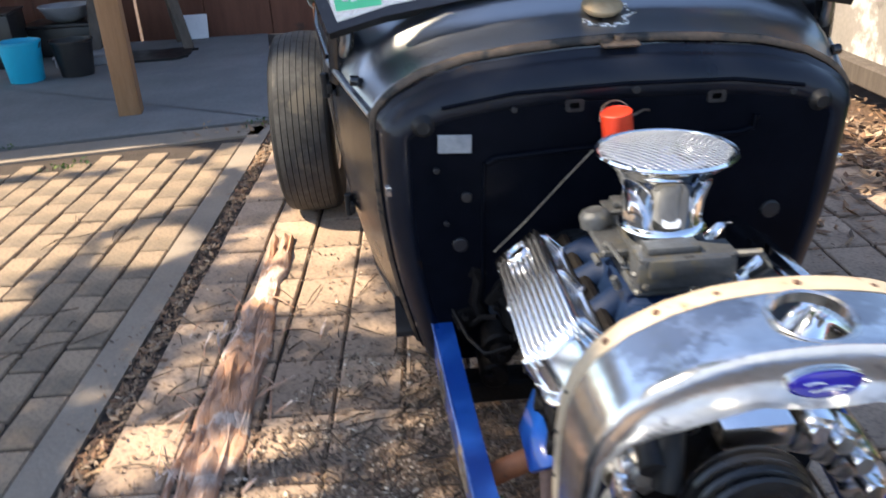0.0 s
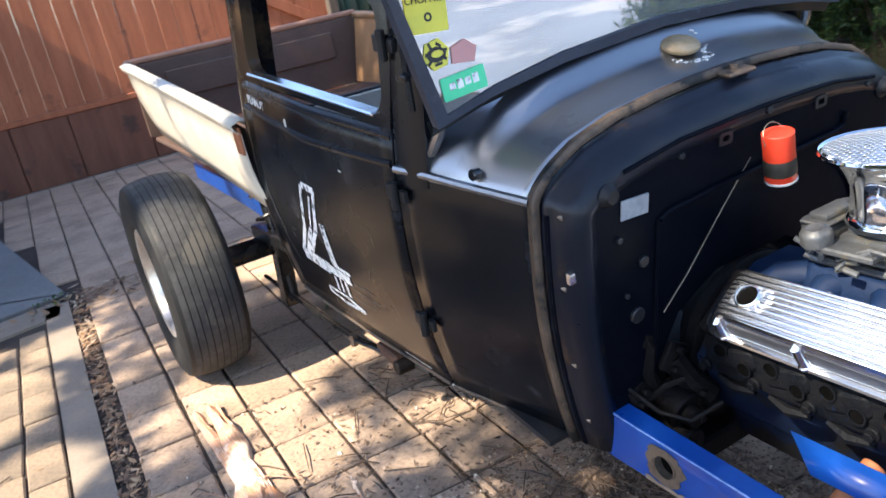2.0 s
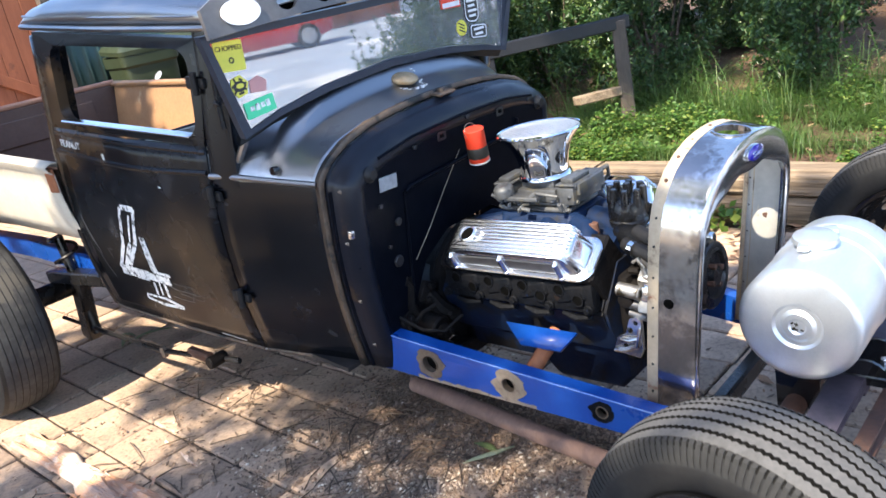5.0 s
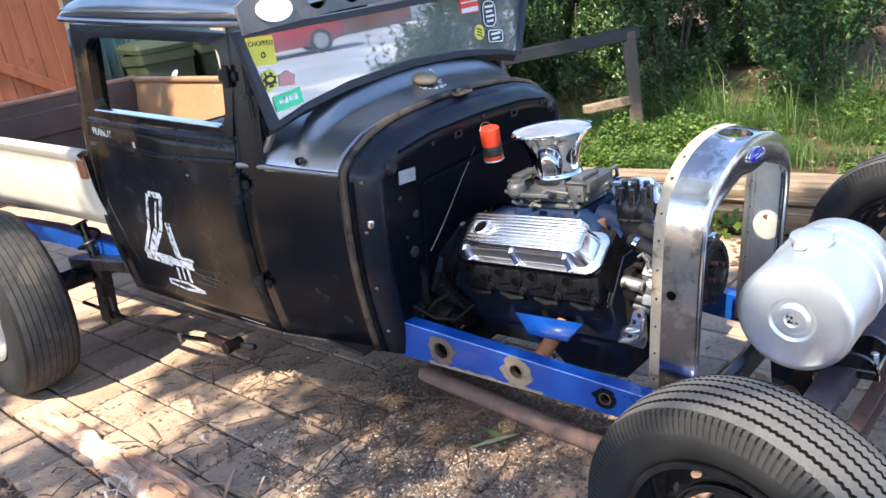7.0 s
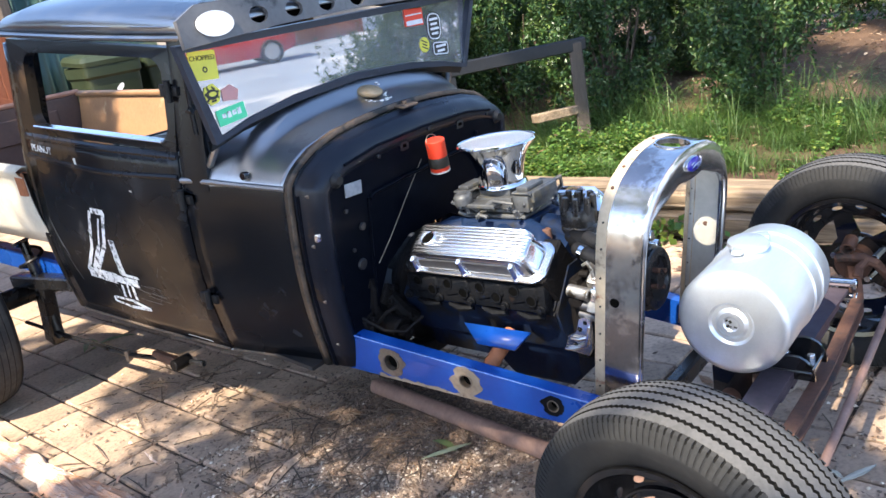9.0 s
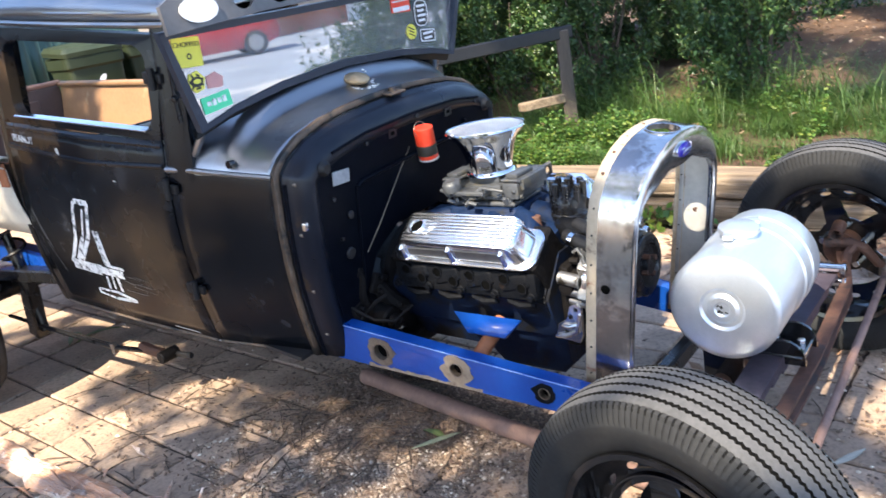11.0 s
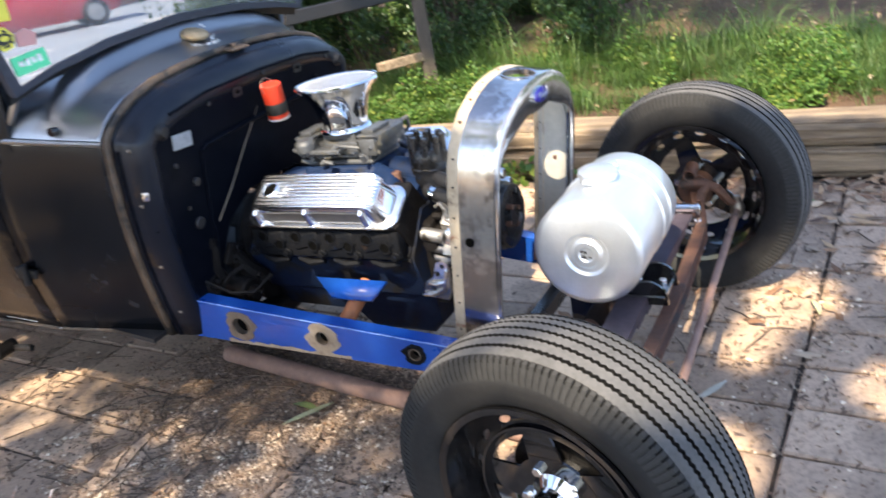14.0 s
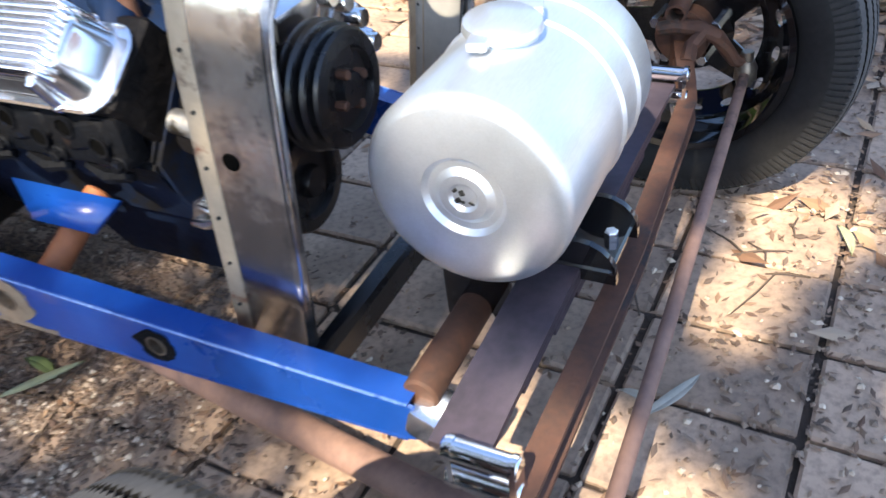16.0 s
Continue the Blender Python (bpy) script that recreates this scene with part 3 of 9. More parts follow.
bm = bmesh.new()
nx, ny = 26, 40
grid = [[bm.verts.new((1.62 + 9.0 * (i / nx) ** 1.6, -1.95 + 8.75 * j / ny,
                       bed_z(1.62 + 9.0 * (i / nx) ** 1.6, -1.95 + 8.75 * j / ny) + 0.05 * noise.noise(Vector((i * 0.4, j * 0.5, 3))))) for j in range(ny + 1)] for i in range(nx + 1)]
for i in range(nx):
    for j in range(ny):
        bm.faces.new((grid[i][j], grid[i + 1][j], grid[i + 1][j + 1], grid[i][j + 1]))
part("garden_bed", bm, "soil", label="raised garden bed of brown leafy soil", category="garden bed", kind="structure")


def log(name, y0, y1, x, z, rx, rz, label):
    """A weathered split timber laid along y."""
    bm = bmesh.new()
    rings, n = [], 72
    steps = max(12, int((y1 - y0) * 30))
    for k in range(steps + 1):
        y = y0 + (y1 - y0) * k / steps
        ring = []
        for j in range(n):
            a = 2 * math.pi * j / n
            c, s = math.cos(a), math.sin(a)
            e = 0.5
            px, pz = math.copysign(abs(c) ** e, c), math.copysign(abs(s) ** e, s)
            w = 1 + 0.10 * noise.noise(Vector((px * 2 + x * 9, y * 1.8, pz * 2 + z * 7)))
            w += 0.07 * noise.noise(Vector((px * 9, y * 1.1, pz * 9 + z * 40))) - 0.10 * max(0.0, noise.noise(Vector((px * 6 + 3, y * 0.7, pz * 6 + z * 30))) - 0.25)
            w -= 0.09 * max(0.0, noise.noise(Vector((j * 0.55, y * 0.9, z * 40))) - 0.12) + 0.05 * max(0.0, noise.noise(Vector((j * 1.3, y * 2.2, z * 17))))
            ring.append((x + 0.02 * y * 0 + rx * px * w + 0.02 * (y + 0.5) * 0.9, y, z + rz * pz * w))
        rings.append(ring)
    loft(bm, rings, True, True)
    return part(name, bm, "sleeper", None, label, category="sleeper", kind="structure", smooth=40)


for k, (a, b) in enumerate(((-1.93, 0.62), (0.64, 1.12))):
    log("sleeper_low_%d" % (k + 1), a, b - 0.2 * (k < 1), 1.665, 0.055, 0.10, 0.064, "weathered timber sleeper edging the garden bed")
    log("sleeper_top_%d" % (k + 1), a, b, 1.672, 0.172, 0.095, 0.056, "weathered timber sleeper on top of another")

# timber gate and fence across the end of the yard
fence = thing("fence", (0, 6.45, 0), "red-brown stained timber gate of upright boards over a darker plinth", "gate", kind="structure")
fx = -2.75
i = 0
meshes = {}
while fx < 1.85:
    w = 0.145 + 0.01 * rnd.random()
    bm = bmesh.new()
    box(bm, (0, 0, 0.73), (w, 0.022, 1.46), None, 0.004, 1)
    b = at(part("board", bm, "fence", smooth=0, m=Matrix.Translation((fx + w / 2, 6.452 + rnd.uniform(0, 0.006), 0.56))), fence)
    fx += w + 0.004
fx = -2.75
while fx < 1.85:
    w = 0.60 if rnd.random() < 0.6 else 0.45
    bm = bmesh.new()
    box(bm, (0, 0, 0.27), (w, 0.03, 0.54), None, 0.005, 1)
    at(part("plinth_board", bm, "fence_low", smooth=0, m=Matrix.Translation((fx + w / 2, 6.437, 0.01))), fence)
    fx += w + 0.008
bm = bmesh.new()
box(bm, (-0.45, 6.475, 0.28), (4.6, 0.02, 0.56), None, 0.004, 1)
at(part("plinth_backing", bm, "fence_low"), fence)
bm = bmesh.new()
box(bm, (-0.45, 6.43, 0.575), (4.6, 0.05, 0.05), None, 0.006, 1)
at(part("rail", bm, "fence"), fence)
bm = bmesh.new()
box(bm, (1.05, 6.425, 1.28), (0.10, 0.03, 1.75), pose(0, 0, 0, 0, -58, 0), 0.006, 1)
at(part("brace", bm, "fence"), fence)
bm = bmesh.new()
box(bm, (1.92, 6.42, 1.05), (0.10, 0.10, 2.1), None, 0.01, 1)
at(part("gate_post", bm, "grey_wood", label="grey weathered gate post"), fence)

# green ribbed sheet beside the gate
bm = bmesh.new()
prof = []
x = 1.98
while x < 5.5:
    prof += [(x, 6.50), (x + 0.06, 6.50), (x + 0.075, 6.475), (x + 0.10, 6.475), (x + 0.115, 6.50)]
    x += 0.13
loft(bm, [[(px, py, z) for px, py in prof] for z in (0.0, 2.0)])
wall_g = part("sheet_fence", bm, "sheet_green", label="dark green ribbed steel sheet fence", category="fence", kind="structure")
solid(wall_g, 0.006)

# dark back wall and roof of the carport
bm = bmesh.new()
for k in range(22):
    box(bm, (-2.86 - 0.15 * k, 6.46, 1.15), (0.146, 0.02, 2.3), None, 0.003, 1)
part("carport_wall", bm, "fence_low", label="dark stained board wall at the back of the carport", category="wall", kind="structure", smooth=0)
bm = bmesh.new()
prof = []
y = 3.0
while y < 6.9:
    prof += [(y, 0.0), (y + 0.06, 0.0), (y + 0.08, 0.03), (y + 0.12, 0.03), (y + 0.14, 0.0)]
    y += 0.15
loft(bm, [[(-7.5, py - 0.9, 2.5 + pz) for py, pz in prof], [(-1.75, py, 2.6 + pz) for py, pz in prof]])
rf = part("carport_roof", bm, "roof", label="ribbed sheet roof of the carport", category="roof", kind="structure")
solid(rf, 0.006)
bm = bmesh.new()
box(bm, (-4.2, 3.63, 2.45), (5.2, 0.05, 0.16), None, 0.005, 1)
part("carport_beam", bm, "post", label="timber beam carrying the carport roof", category="beam", kind="structure")
post = thing("carport_post", (-2.075, 3.63, 0.0), "square treated pine post standing on the slab", "post", kind="structure")
bm = bmesh.new()
box(bm, (-2.075, 3.63, 1.20), (0.135, 0.135, 2.38), pose(0, 0, 0, 0, 0, 8), 0.012, 2)
at(part("shaft", bm, "post"), post)

# weathered sheet wall beyond the truck, with its plinth
bm = bmesh.new()
box(bm, (2.20, 3.25, 0.72), (0.06, 2.7, 1.04), pose(0, 0, 0, 0, 0, -2), 0.006, 1)
for k in range(4):
    box(bm, (2.165 + 0.03, 2.1 + 0.75 * k, 0.72), (0.07, 0.05, 1.04), pose(0, 0, 0, 0, 0, -2), 0.005, 1)
part("side_wall", bm, "wall_grey", label="pale weathered sheet wall beside the garden bed", category="wall", kind="structure")
bm = bmesh.new()
box(bm, (2.14, 3.25, 0.17), (0.12, 2.7, 0.12), pose(0, 0, 0, 0, 0, -2), 0.01, 1)
part("wall_plinth", bm, "grey_wood", label="dark weathered timber plinth under the wall", category="plinth", kind="structure")

# garden handrail
rail = thing("handrail", (2.37, 0.815, bed_z(2.37, 0.8) - 0.02), "black painted handrail board on a grey timber post", "handrail")
bm = bmesh.new()
box(bm, (2.375, 0.815, 0.50), (0.055, 0.075, 0.66), pose(0, 0, 0, 0, 0, 31), 0.006, 1)
at(part("post", bm, "grey_wood", label="grey weathered timber post"), rail)
bm = bmesh.new()
d = Vector((-0.85, 0.53, 0)).normalized()
c = Vector((2.43, 0.785, 0.815)) + d * 0.75
box(bm, c, (1.5, 0.045, 0.07), pose(0, 0, 0, 0, 0, math.degrees(math.atan2(d.y, d.x))), 0.006, 1)
at(part("rail_board", bm, "paint_in", label="black painted rail board"), rail)
bm = bmesh.new()
c = Vector((2.43, 0.785, 0.66)) + d * 0.95
box(bm, c, (0.30, 0.03, 0.28), pose(0, 0, 0, 0, 0, math.degrees(math.atan2(d.y, d.x))), 0.006, 1)
at(part("panel", bm, "paint_in"), rail)
bm = bmesh.new()
c = Vector((2.35, 0.86, 0.450)) + d * 0.12
box(bm, c, (0.26, 0.09, 0.05), pose(0, 0, 0, 6, 0, math.degrees(math.atan2(d.y, d.x))), 0.005, 1)
at(part("step_board", bm, "sleeper", label="brown timber step board"), rail)

# the pale drive before the yard and the red wall of the house behind it
bm = bmesh.new()
slab(bm, [(-30, -34), (45, -34), (45, -4.5), (14, -4.5), (14, -1.97), (1.64, -1.97), (1.57, -2.18), (-30, -2.18)], 0.03)
part("driveway", bm, "driveway", label="concrete drive before the yard with bluish shade and lit patches painted in", category="driveway", kind="structure", m=Matrix.Translation((0, 0, -0.035)))
bm = bmesh.new()
box(bm, (20, -19.0, 1.5), (30, 0.2, 3.0))
house = part("house_wall", bm, "house_brick", label="red brick house wall far across the pale drive", category="wall", kind="structure", smooth=0)
for x, w, z0, z1, mt, nm in ((15.2, 0.9, 0.0, 2.1, "board", "house_door"), (17.6, 1.8, 0.8, 2.1, "satin", "house_window"), (21.5, 2.6, 0.0, 2.2, "board", "garage_door"), (26.0, 1.8, 0.8, 2.1, "satin", "house_window")):
    bm = bmesh.new()
    box(bm, (x, -18.89, (z0 + z1) / 2), (w, 0.06, z1 - z0), None, 0.01, 1)
    part(nm, bm, mt, house)

# ---- the truck ----
truck = thing("hot_rod_truck", (0, 0, 0), "chopped black vintage pickup hot rod with an open engine bay", "truck")

BELT = [(0.195, 0.457), (0.35, 0.512), (0.49, 0.553), (0.8, 0.598), (1.2, 0.617), (1.3, 0.612)]
FOOT = [(0.195, 0.400), (0.49, 0.490), (0.78, 0.530), (1.15, 0.566), (1.3, 0.565)]
ZB, ZBELT = 0.28, 0.815


def side_x(y, z):
    """Half width of the cab."""
    b, f = lerp_table(BELT, y), lerp_table(FOOT, y)
    if z <= ZBELT:
        k = (z - ZB) / (ZBELT - ZB)
        return f + (b - f) * k + 0.022 * math.sin(math.pi * max(0, min(1, k)))
    return b - 0.03 * ((z - ZBELT) / 0.35)


CROWN = [(1.0, 0.0), (0.992, 0.09), (0.97, 0.20), (0.935, 0.33), (0.89, 0.45), (0.79, 0.65), (0.6, 0.845), (0.4, 0.93), (0.2, 0.985), (0.0, 1.0)]


def cowl_ring(y, shrink=0.0, top=0.937, low=ZB):
    """The outline of the cowl at y, from the bottom on one side over the top to the other."""
    half = []
    for k in range(9):
        z = low + (ZBELT - low) * k / 9
        half.append((side_x(max(y, 0.195), z) - shrink, z))
    w = lerp_table(BELT, y) - shrink
    for px, pz in CROWN:
        half.append((w * px, ZBELT - shrink * 0.3 + (top - ZBELT) * pz))
    left = [(-x, y, z) for x, z in half]
    return left + [(x, y, z) for x, z in half[-2::-1]]


def top_at(y):
    return lerp_table([(0.195, 0.937), (0.24, 0.942), (0.27, 0.947), (0.29, 0.954), (0.304, 0.965), (0.316, 0.979), (0.328, 0.991), (0.345, 0.998), (0.46, 1.0)], y)


cab = new("cab")
cab.empty_display_size = 0.1
cab.parent = truck
tagged(cab, "rubbed black painted steel cab with a chopped roof")

# cowl skin above and below the belt
bm = bmesh.new()
ys = [0.195, 0.21, 0.23, 0.25, 0.265, 0.28, 0.29, 0.297, 0.304, 0.310, 0.316, 0.322, 0.328, 0.335, 0.345, 0.36, 0.38, 0.42, 0.45, 0.487]
loft(bm, [cowl_ring(y, 0.0, top_at(y)) for y in ys])
ob = part("cowl", bm, "paint", cab, m=CAR, smooth=50)
ob.data.materials.append(M["paint_door"])
for f in ob.data.polygons:
    if (CAR.inverted() @ f.center).z < ZBELT - 0.01:
        f.material_index = 1
solid(ob, 0.004)

# front flange of the cowl, stepping in to the firewall
bm = bmesh.new()
loft(bm, [cowl_ring(0.194, -0.004, 0.941), cowl_ring(0.178, -0.006, 0.943), cowl_ring(0.170, 0.004, 0.934)])
ob = part("cowl_edge", bm, "edge", cab, "rusty worn front edge of the cowl", m=CAR, smooth=50)
solid(ob, 0.003)
bm = bmesh.new()
loft(bm, [cowl_ring(0.172, 0.006, 0.931), cowl_ring(0.155, 0.006, 0.931), cowl_ring(0.150, 0.012, 0.925), cowl_ring(0.138, 0.014, 0.923), cowl_ring(0.124, 0.018, 0.919),
          cowl_ring(0.112, 0.026, 0.911), cowl_ring(0.103, 0.037, 0.901), cowl_ring(0.098, 0.050, 0.889), cowl_ring(0.101, 0.066, 0.872)])
ob = part("flange", bm, "paint_flange", cab, m=CAR, smooth=60)
solid(ob, 0.003)
# rubbed lower edge of the body sides
for sx in (-1, 1):
    bm = bmesh.new()
    tube(bm, [(sx * (side_x(y, ZB) - 0.001), y, ZB + 0.001) for y in np.linspace(0.20, 1.16, 22)], 0.0035, 8)
    part("lower_edge", bm, "cast", cab, "rubbed bare steel lower edge", m=CAR)
# side trim strips on the flange
for sx in (-1, 1):
    bm = bmesh.new()
    tube(bm, [(sx * (side_x(0.195, z) - 0.012), 0.158, z) for z in np.linspace(0.285, 0.80, 12)], 0.007, 8)
    part("trim_strip", bm, "firewall", cab, m=CAR)

# firewall with the opening behind the engine
inner = [(x, z) for x, y, z in cowl_ring(0.10, 0.064, 0.874)]
notch = [(0.25, 0.28), (0.25, 0.44), (0.20, 0.53), (0.10, 0.585), (-0.10, 0.585), (-0.20, 0.53), (-0.25, 0.44), (-0.25, 0.28)]
bm = bmesh.new()
slab(bm, inner + notch, 0.004, pose(0, 0.105, 0, 90))
part("firewall", bm, "firewall", cab, "glossy dark steel firewall", m=CAR, smooth=30)
bm = bmesh.new()
tube(bm, [(-0.25, 0.098, 0.742), (-0.235, 0.097, 0.752), (-0.10, 0.097, 0.760), (0.05, 0.097, 0.766), (0.22, 0.097, 0.772), (0.245, 0.097, 0.780), (0.25, 0.097, 0.805)], 0.006, 8)
tube(bm, [(-0.33, 0.099, 0.855), (-0.2, 0.098, 0.875), (0, 0.098, 0.88), (0.2, 0.098, 0.875), (0.33, 0.099, 0.855)], 0.004, 8)
tube(bm, [(-0.255, 0.099, 0.745), (-0.26, 0.099, 0.6), (-0.262, 0.099, 0.46)], 0.004, 8)
part("pressed_bead", bm, "firewall", cab, m=CAR)
bm = bmesh.new()
box(bm, (-0.309, 0.098, 0.786), (0.062, 0.004, 0.036), pose(0, 0, 0, 0, 3, 0), 0.001, 1)
part("data_plate", bm, "primer", cab, "small dull grey blank plate", m=CAR)
for px, pz, r in ((-0.345, 0.735, 0.006), (-0.29, 0.675, 0.011), (-0.305, 0.57, 0.016), (0.31, 0.60, 0.02), (-0.20, 0.845, 0.006), (0.31, 0.845, 0.006), (0.02, 0.868, 0.008), (-0.33, 0.62, 0.005)):
    bm = bmesh.new()
    rod(bm, (px, 0.104, pz), (px, 0.094, pz), r, None, 12)
    part("stud", bm, "paint_in", cab, m=CAR)
for px in (-0.09, 0.17):
    bm = bmesh.new()
    slab(bm, rounded(0.034, 0.024, 0.006), 0.006, pose(px, 0.104, 0.845, 90), [rounded(0.018, 0.011, 0.003)])
    part("clip", bm, "paint_in", cab, m=CAR)
    # the slot's shade is a near-black plate
    bm = bmesh.new()
    slab(bm, rounded(0.018, 0.011, 0.003), 0.003, pose(px, 0.1035, 0.845, 90))
    part("clip_slot", bm, "hole", cab, m=CAR)
for sx in (-1, 1):
    bm = bmesh.new()
    lathe(bm, [(0, 0.012), (0.012, 0.012), (0.016, 0.006), (0.022, 0.0)], pose(sx * 0.365, 0.098, 0.825, 90), 16)
    part("rubber_bung", bm, "hose", cab, m=CAR)
    for z in (0.80, 0.665, 0.50, 0.36):
        bm = bmesh.new()
        rod(bm, (sx * (side_x(0.195, z) - 0.02), 0.138, z), (sx * (side_x(0.195, z) - 0.02), 0.126, z), 0.006, None, 8)
        part("bolt", bm, "bare", cab, m=CAR)
    bm = bmesh.new()
    box(bm, (sx * 0.418, 0.118, 0.69), (0.05, 0.014, 0.022), None, 0.004, 2)
    part("hood_catch", bm, "alloy", cab, m=CAR)
bm = bmesh.new()
box(bm, (0.0, 0.16, 0.935), (0.07, 0.04, 0.008), None, 0.003, 1)
rod(bm, (0.0, 0.165, 0.93), (0.0, 0.165, 0.948), 0.009, None, 8)
part("centre_clip", bm, "edge", cab, m=CAR)

# interior behind the firewall: floor and transmission tunnel
bm = bmesh.new()
box(bm, (0, 0.72, 0.285), (0.90, 1.05, 0.012))
rings = []
for y, w, h in ((0.14, 0.20, 0.22), (0.35, 0.17, 0.17), (0.7, 0.12, 0.09), (1.2, 0.10, 0.06)):
    rings.append([(w * math.cos(a), y, 0.29 + h * math.sin(a)) for a in np.linspace(0, math.pi, 11)])
loft(bm, rings)
part("floor_pan", bm, "paint_in", cab, m=CAR)

# filler cap on the cowl, ringed by chipped white
bm = bmesh.new()
lathe(bm, [(0, 0.0225), (0.020, 0.0215), (0.034, 0.0175), (0.040, 0.012), (0.040, 0.007), (0.034, 0.0), (0, 0.0)], pose(0, 0.298, 0.9565, 10), 28)
cap = part("filler_cap", bm, "brass", cab, "dull brass fuel filler cap on the cowl", m=CAR)
bm = bmesh.new()
rr = random.Random(3)
for k in range(26):
    a = math.radians(215 + 170 * k / 26)
    r = rr.uniform(0.044, 0.062)
    box(bm, (r * math.cos(a), 0.298 + r * math.sin(a), top_at(0.298 + r * math.sin(a)) + 0.0006), (rr.uniform(0.004, 0.012), rr.uniform(0.002, 0.006), 0.003), pose(0, 0, 0, 0, 0, rr.uniform(0, 180)))
part("chipped_ring", bm, "white", cab, m=CAR, smooth=0)


def panel(y0, y1, z0, z1, sx, ny, nz, gap=0.0, bulge=0.0):
    """A piece of the cab's side as a grid of points."""
    rings = []
    for i in range(ny + 1):
        y = y0 + (y1 - y0) * i / ny
        rings.append([(sx * (side_x(y, z) + bulge), y, z) for z in np.linspace(z0, z1, nz + 1)])
    return rings


def strip(bm, pts, sx, w, r):
    """A raised moulding along (y, z) points on the cab's side."""
    tube(bm, [(sx * (side_x(y, z) + w), y, z) for y, z in pts], r, 8)


WIN = (0.515, 1.115, 0.922, 1.140)      # the door's window opening
for sx in (-1, 1):
    # door: lower skin, and the frame round the window
    door = new("door")
    door.parent = cab
    door.empty_display_size = 0.1
    tagged(door, "black cab door with an open window and rubbed paint")
    bm = bmesh.new()
    loft(bm, panel(0.494, 1.175, 0.283, 0.90, sx, 16, 14))
    solid(part("skin", bm, "paint_door", door, m=CAR, smooth=50), 0.006)
    bm = bmesh.new()
    n = 7
    def P(y, z):
        return (sx * side_x(y, z), y, z)
    out = [(0.494, 0.90), (1.175, 0.90), (1.19, 1.175), (0.47, 1.165)]
    hole = [(y, z) for y, z in rounded(WIN[1] - WIN[0], WIN[3] - WIN[2], 0.045, 5, (WIN[0] + WIN[1]) / 2, (WIN[2] + WIN[3]) / 2)]
    slab(bm, out, 0.03, None, [hole])
    for v in bm.verts:
        y, z, t = v.co.x, v.co.y, v.co.z
        v.co = (sx * (side_x(y, z) - t), y, z)
    part("window_frame", bm, "paint_door", door, m=CAR, smooth=30)
    bm = bmesh.new()
    box(bm, (sx * 0.576, 0.815, 0.9265), (0.030, 0.57, 0.008), pose(0, 0, 0, 0, 0, -5.3 * sx), 0.003, 1)
    part("sill_channel", bm, "alloy", door, "worn steel window channel", m=CAR)
    bm = bmesh.new()
    strip(bm, [(y, 0.832 - 0.012 * math.sin(math.pi * (y - 0.5) / 0.7)) for y in np.linspace(0.497, 1.172, 14)], sx, 0.0, 0.008)
    strip(bm, [(y, 0.885) for y in np.linspace(0.497, 1.172, 14)], sx, -0.004, 0.008)
    part("belt_moulding", bm, "paint_door", door, m=CAR)
    bm = bmesh.new()
    strip(bm, [(y, 0.284) for y in np.linspace(0.497, 1.17, 10)], sx, 0.0, 0.005)
    part("bottom_edge", bm, "edge", door, m=CAR)
    for z in (0.472, 0.775, 1.06):
        bm = bmesh.new()
        x = sx * (side_x(0.49, z) + 0.012)
        rod(bm, (x, 0.482, z - 0.028), (x, 0.482, z + 0.028), 0.009, None, 10)
        box(bm, (x - sx * 0.006, 0.503, z), (0.012, 0.036, 0.032), None, 0.004, 2)
        box(bm, (x - sx * 0.011, 0.466, z), (0.011, 0.024, 0.024), None, 0.003, 2)
        part("hinge", bm, "hose", door, m=CAR)
    # rear corner behind the door, rolling round to the back
    bm = bmesh.new()
    rings = []
    for z in np.linspace(0.283, 1.16, 16):
        x = side_x(1.18, z)
        low = max(0.0, (0.40 - z) / 0.12)
        ring = [(sx * x, 1.181, z)]
        for a in np.linspace(0, math.pi / 2, 7):
            ring.append((sx * (x - 0.05 * (1 - math.cos(a))), 1.20 + (0.055 - 0.05 * low) * math.sin(a), z))
        ring.append((sx * (x - 0.12), 1.255 - 0.05 * low, z))
        rings.append(ring)
    loft(bm, rings)
    solid(part("corner_panel", bm, "paint_door", cab, m=CAR, smooth=50), 0.005)
    # front pillar
    bm = bmesh.new()
    loft(bm, [[(sx * (side_x(0.48, z) - d), y, z) for d, y in ((0.0, 0.487), (0.0, 0.43), (0.02, 0.405), (0.055, 0.41), (0.05, 0.487))] for z in np.linspace(0.80, 1.19, 9)], True, True)
    part("front_pillar", bm, "paint_door", cab, m=CAR, smooth=40)
    # belt moulding of the cowl, sweeping up to the pillar
    bm = bmesh.new()
    strip(bm, [(0.19, 0.815), (0.26, 0.818), (0.33, 0.822), (0.40, 0.826), (0.487, 0.826)], sx, 0.002, 0.008)
    part("cowl_moulding", bm, "paint", cab, m=CAR)
    bm = bmesh.new()
    strip(bm, [(0.487, 0.845), (0.44, 0.85), (0.405, 0.87), (0.385, 0.91), (0.38, 0.95)], sx, -0.012, 0.011)
    part("pillar_moulding", bm, "paint", cab, m=CAR)
    bm = bmesh.new()
    strip(bm, [(y, 0.284) for y in np.linspace(0.197, 0.485, 7)], sx, 0.0, 0.005)
    part("cowl_bottom_edge", bm, "edge", cab, m=CAR)
    bm = bmesh.new()
    rod(bm, (sx * (side_x(0.30, 0.83) - 0.012), 0.30, 0.845), (sx * (side_x(0.30, 0.83) + 0.006), 0.30, 0.847), 0.011, None, 12)
    part("cowl_knob", bm, "gloss", cab, m=CAR)

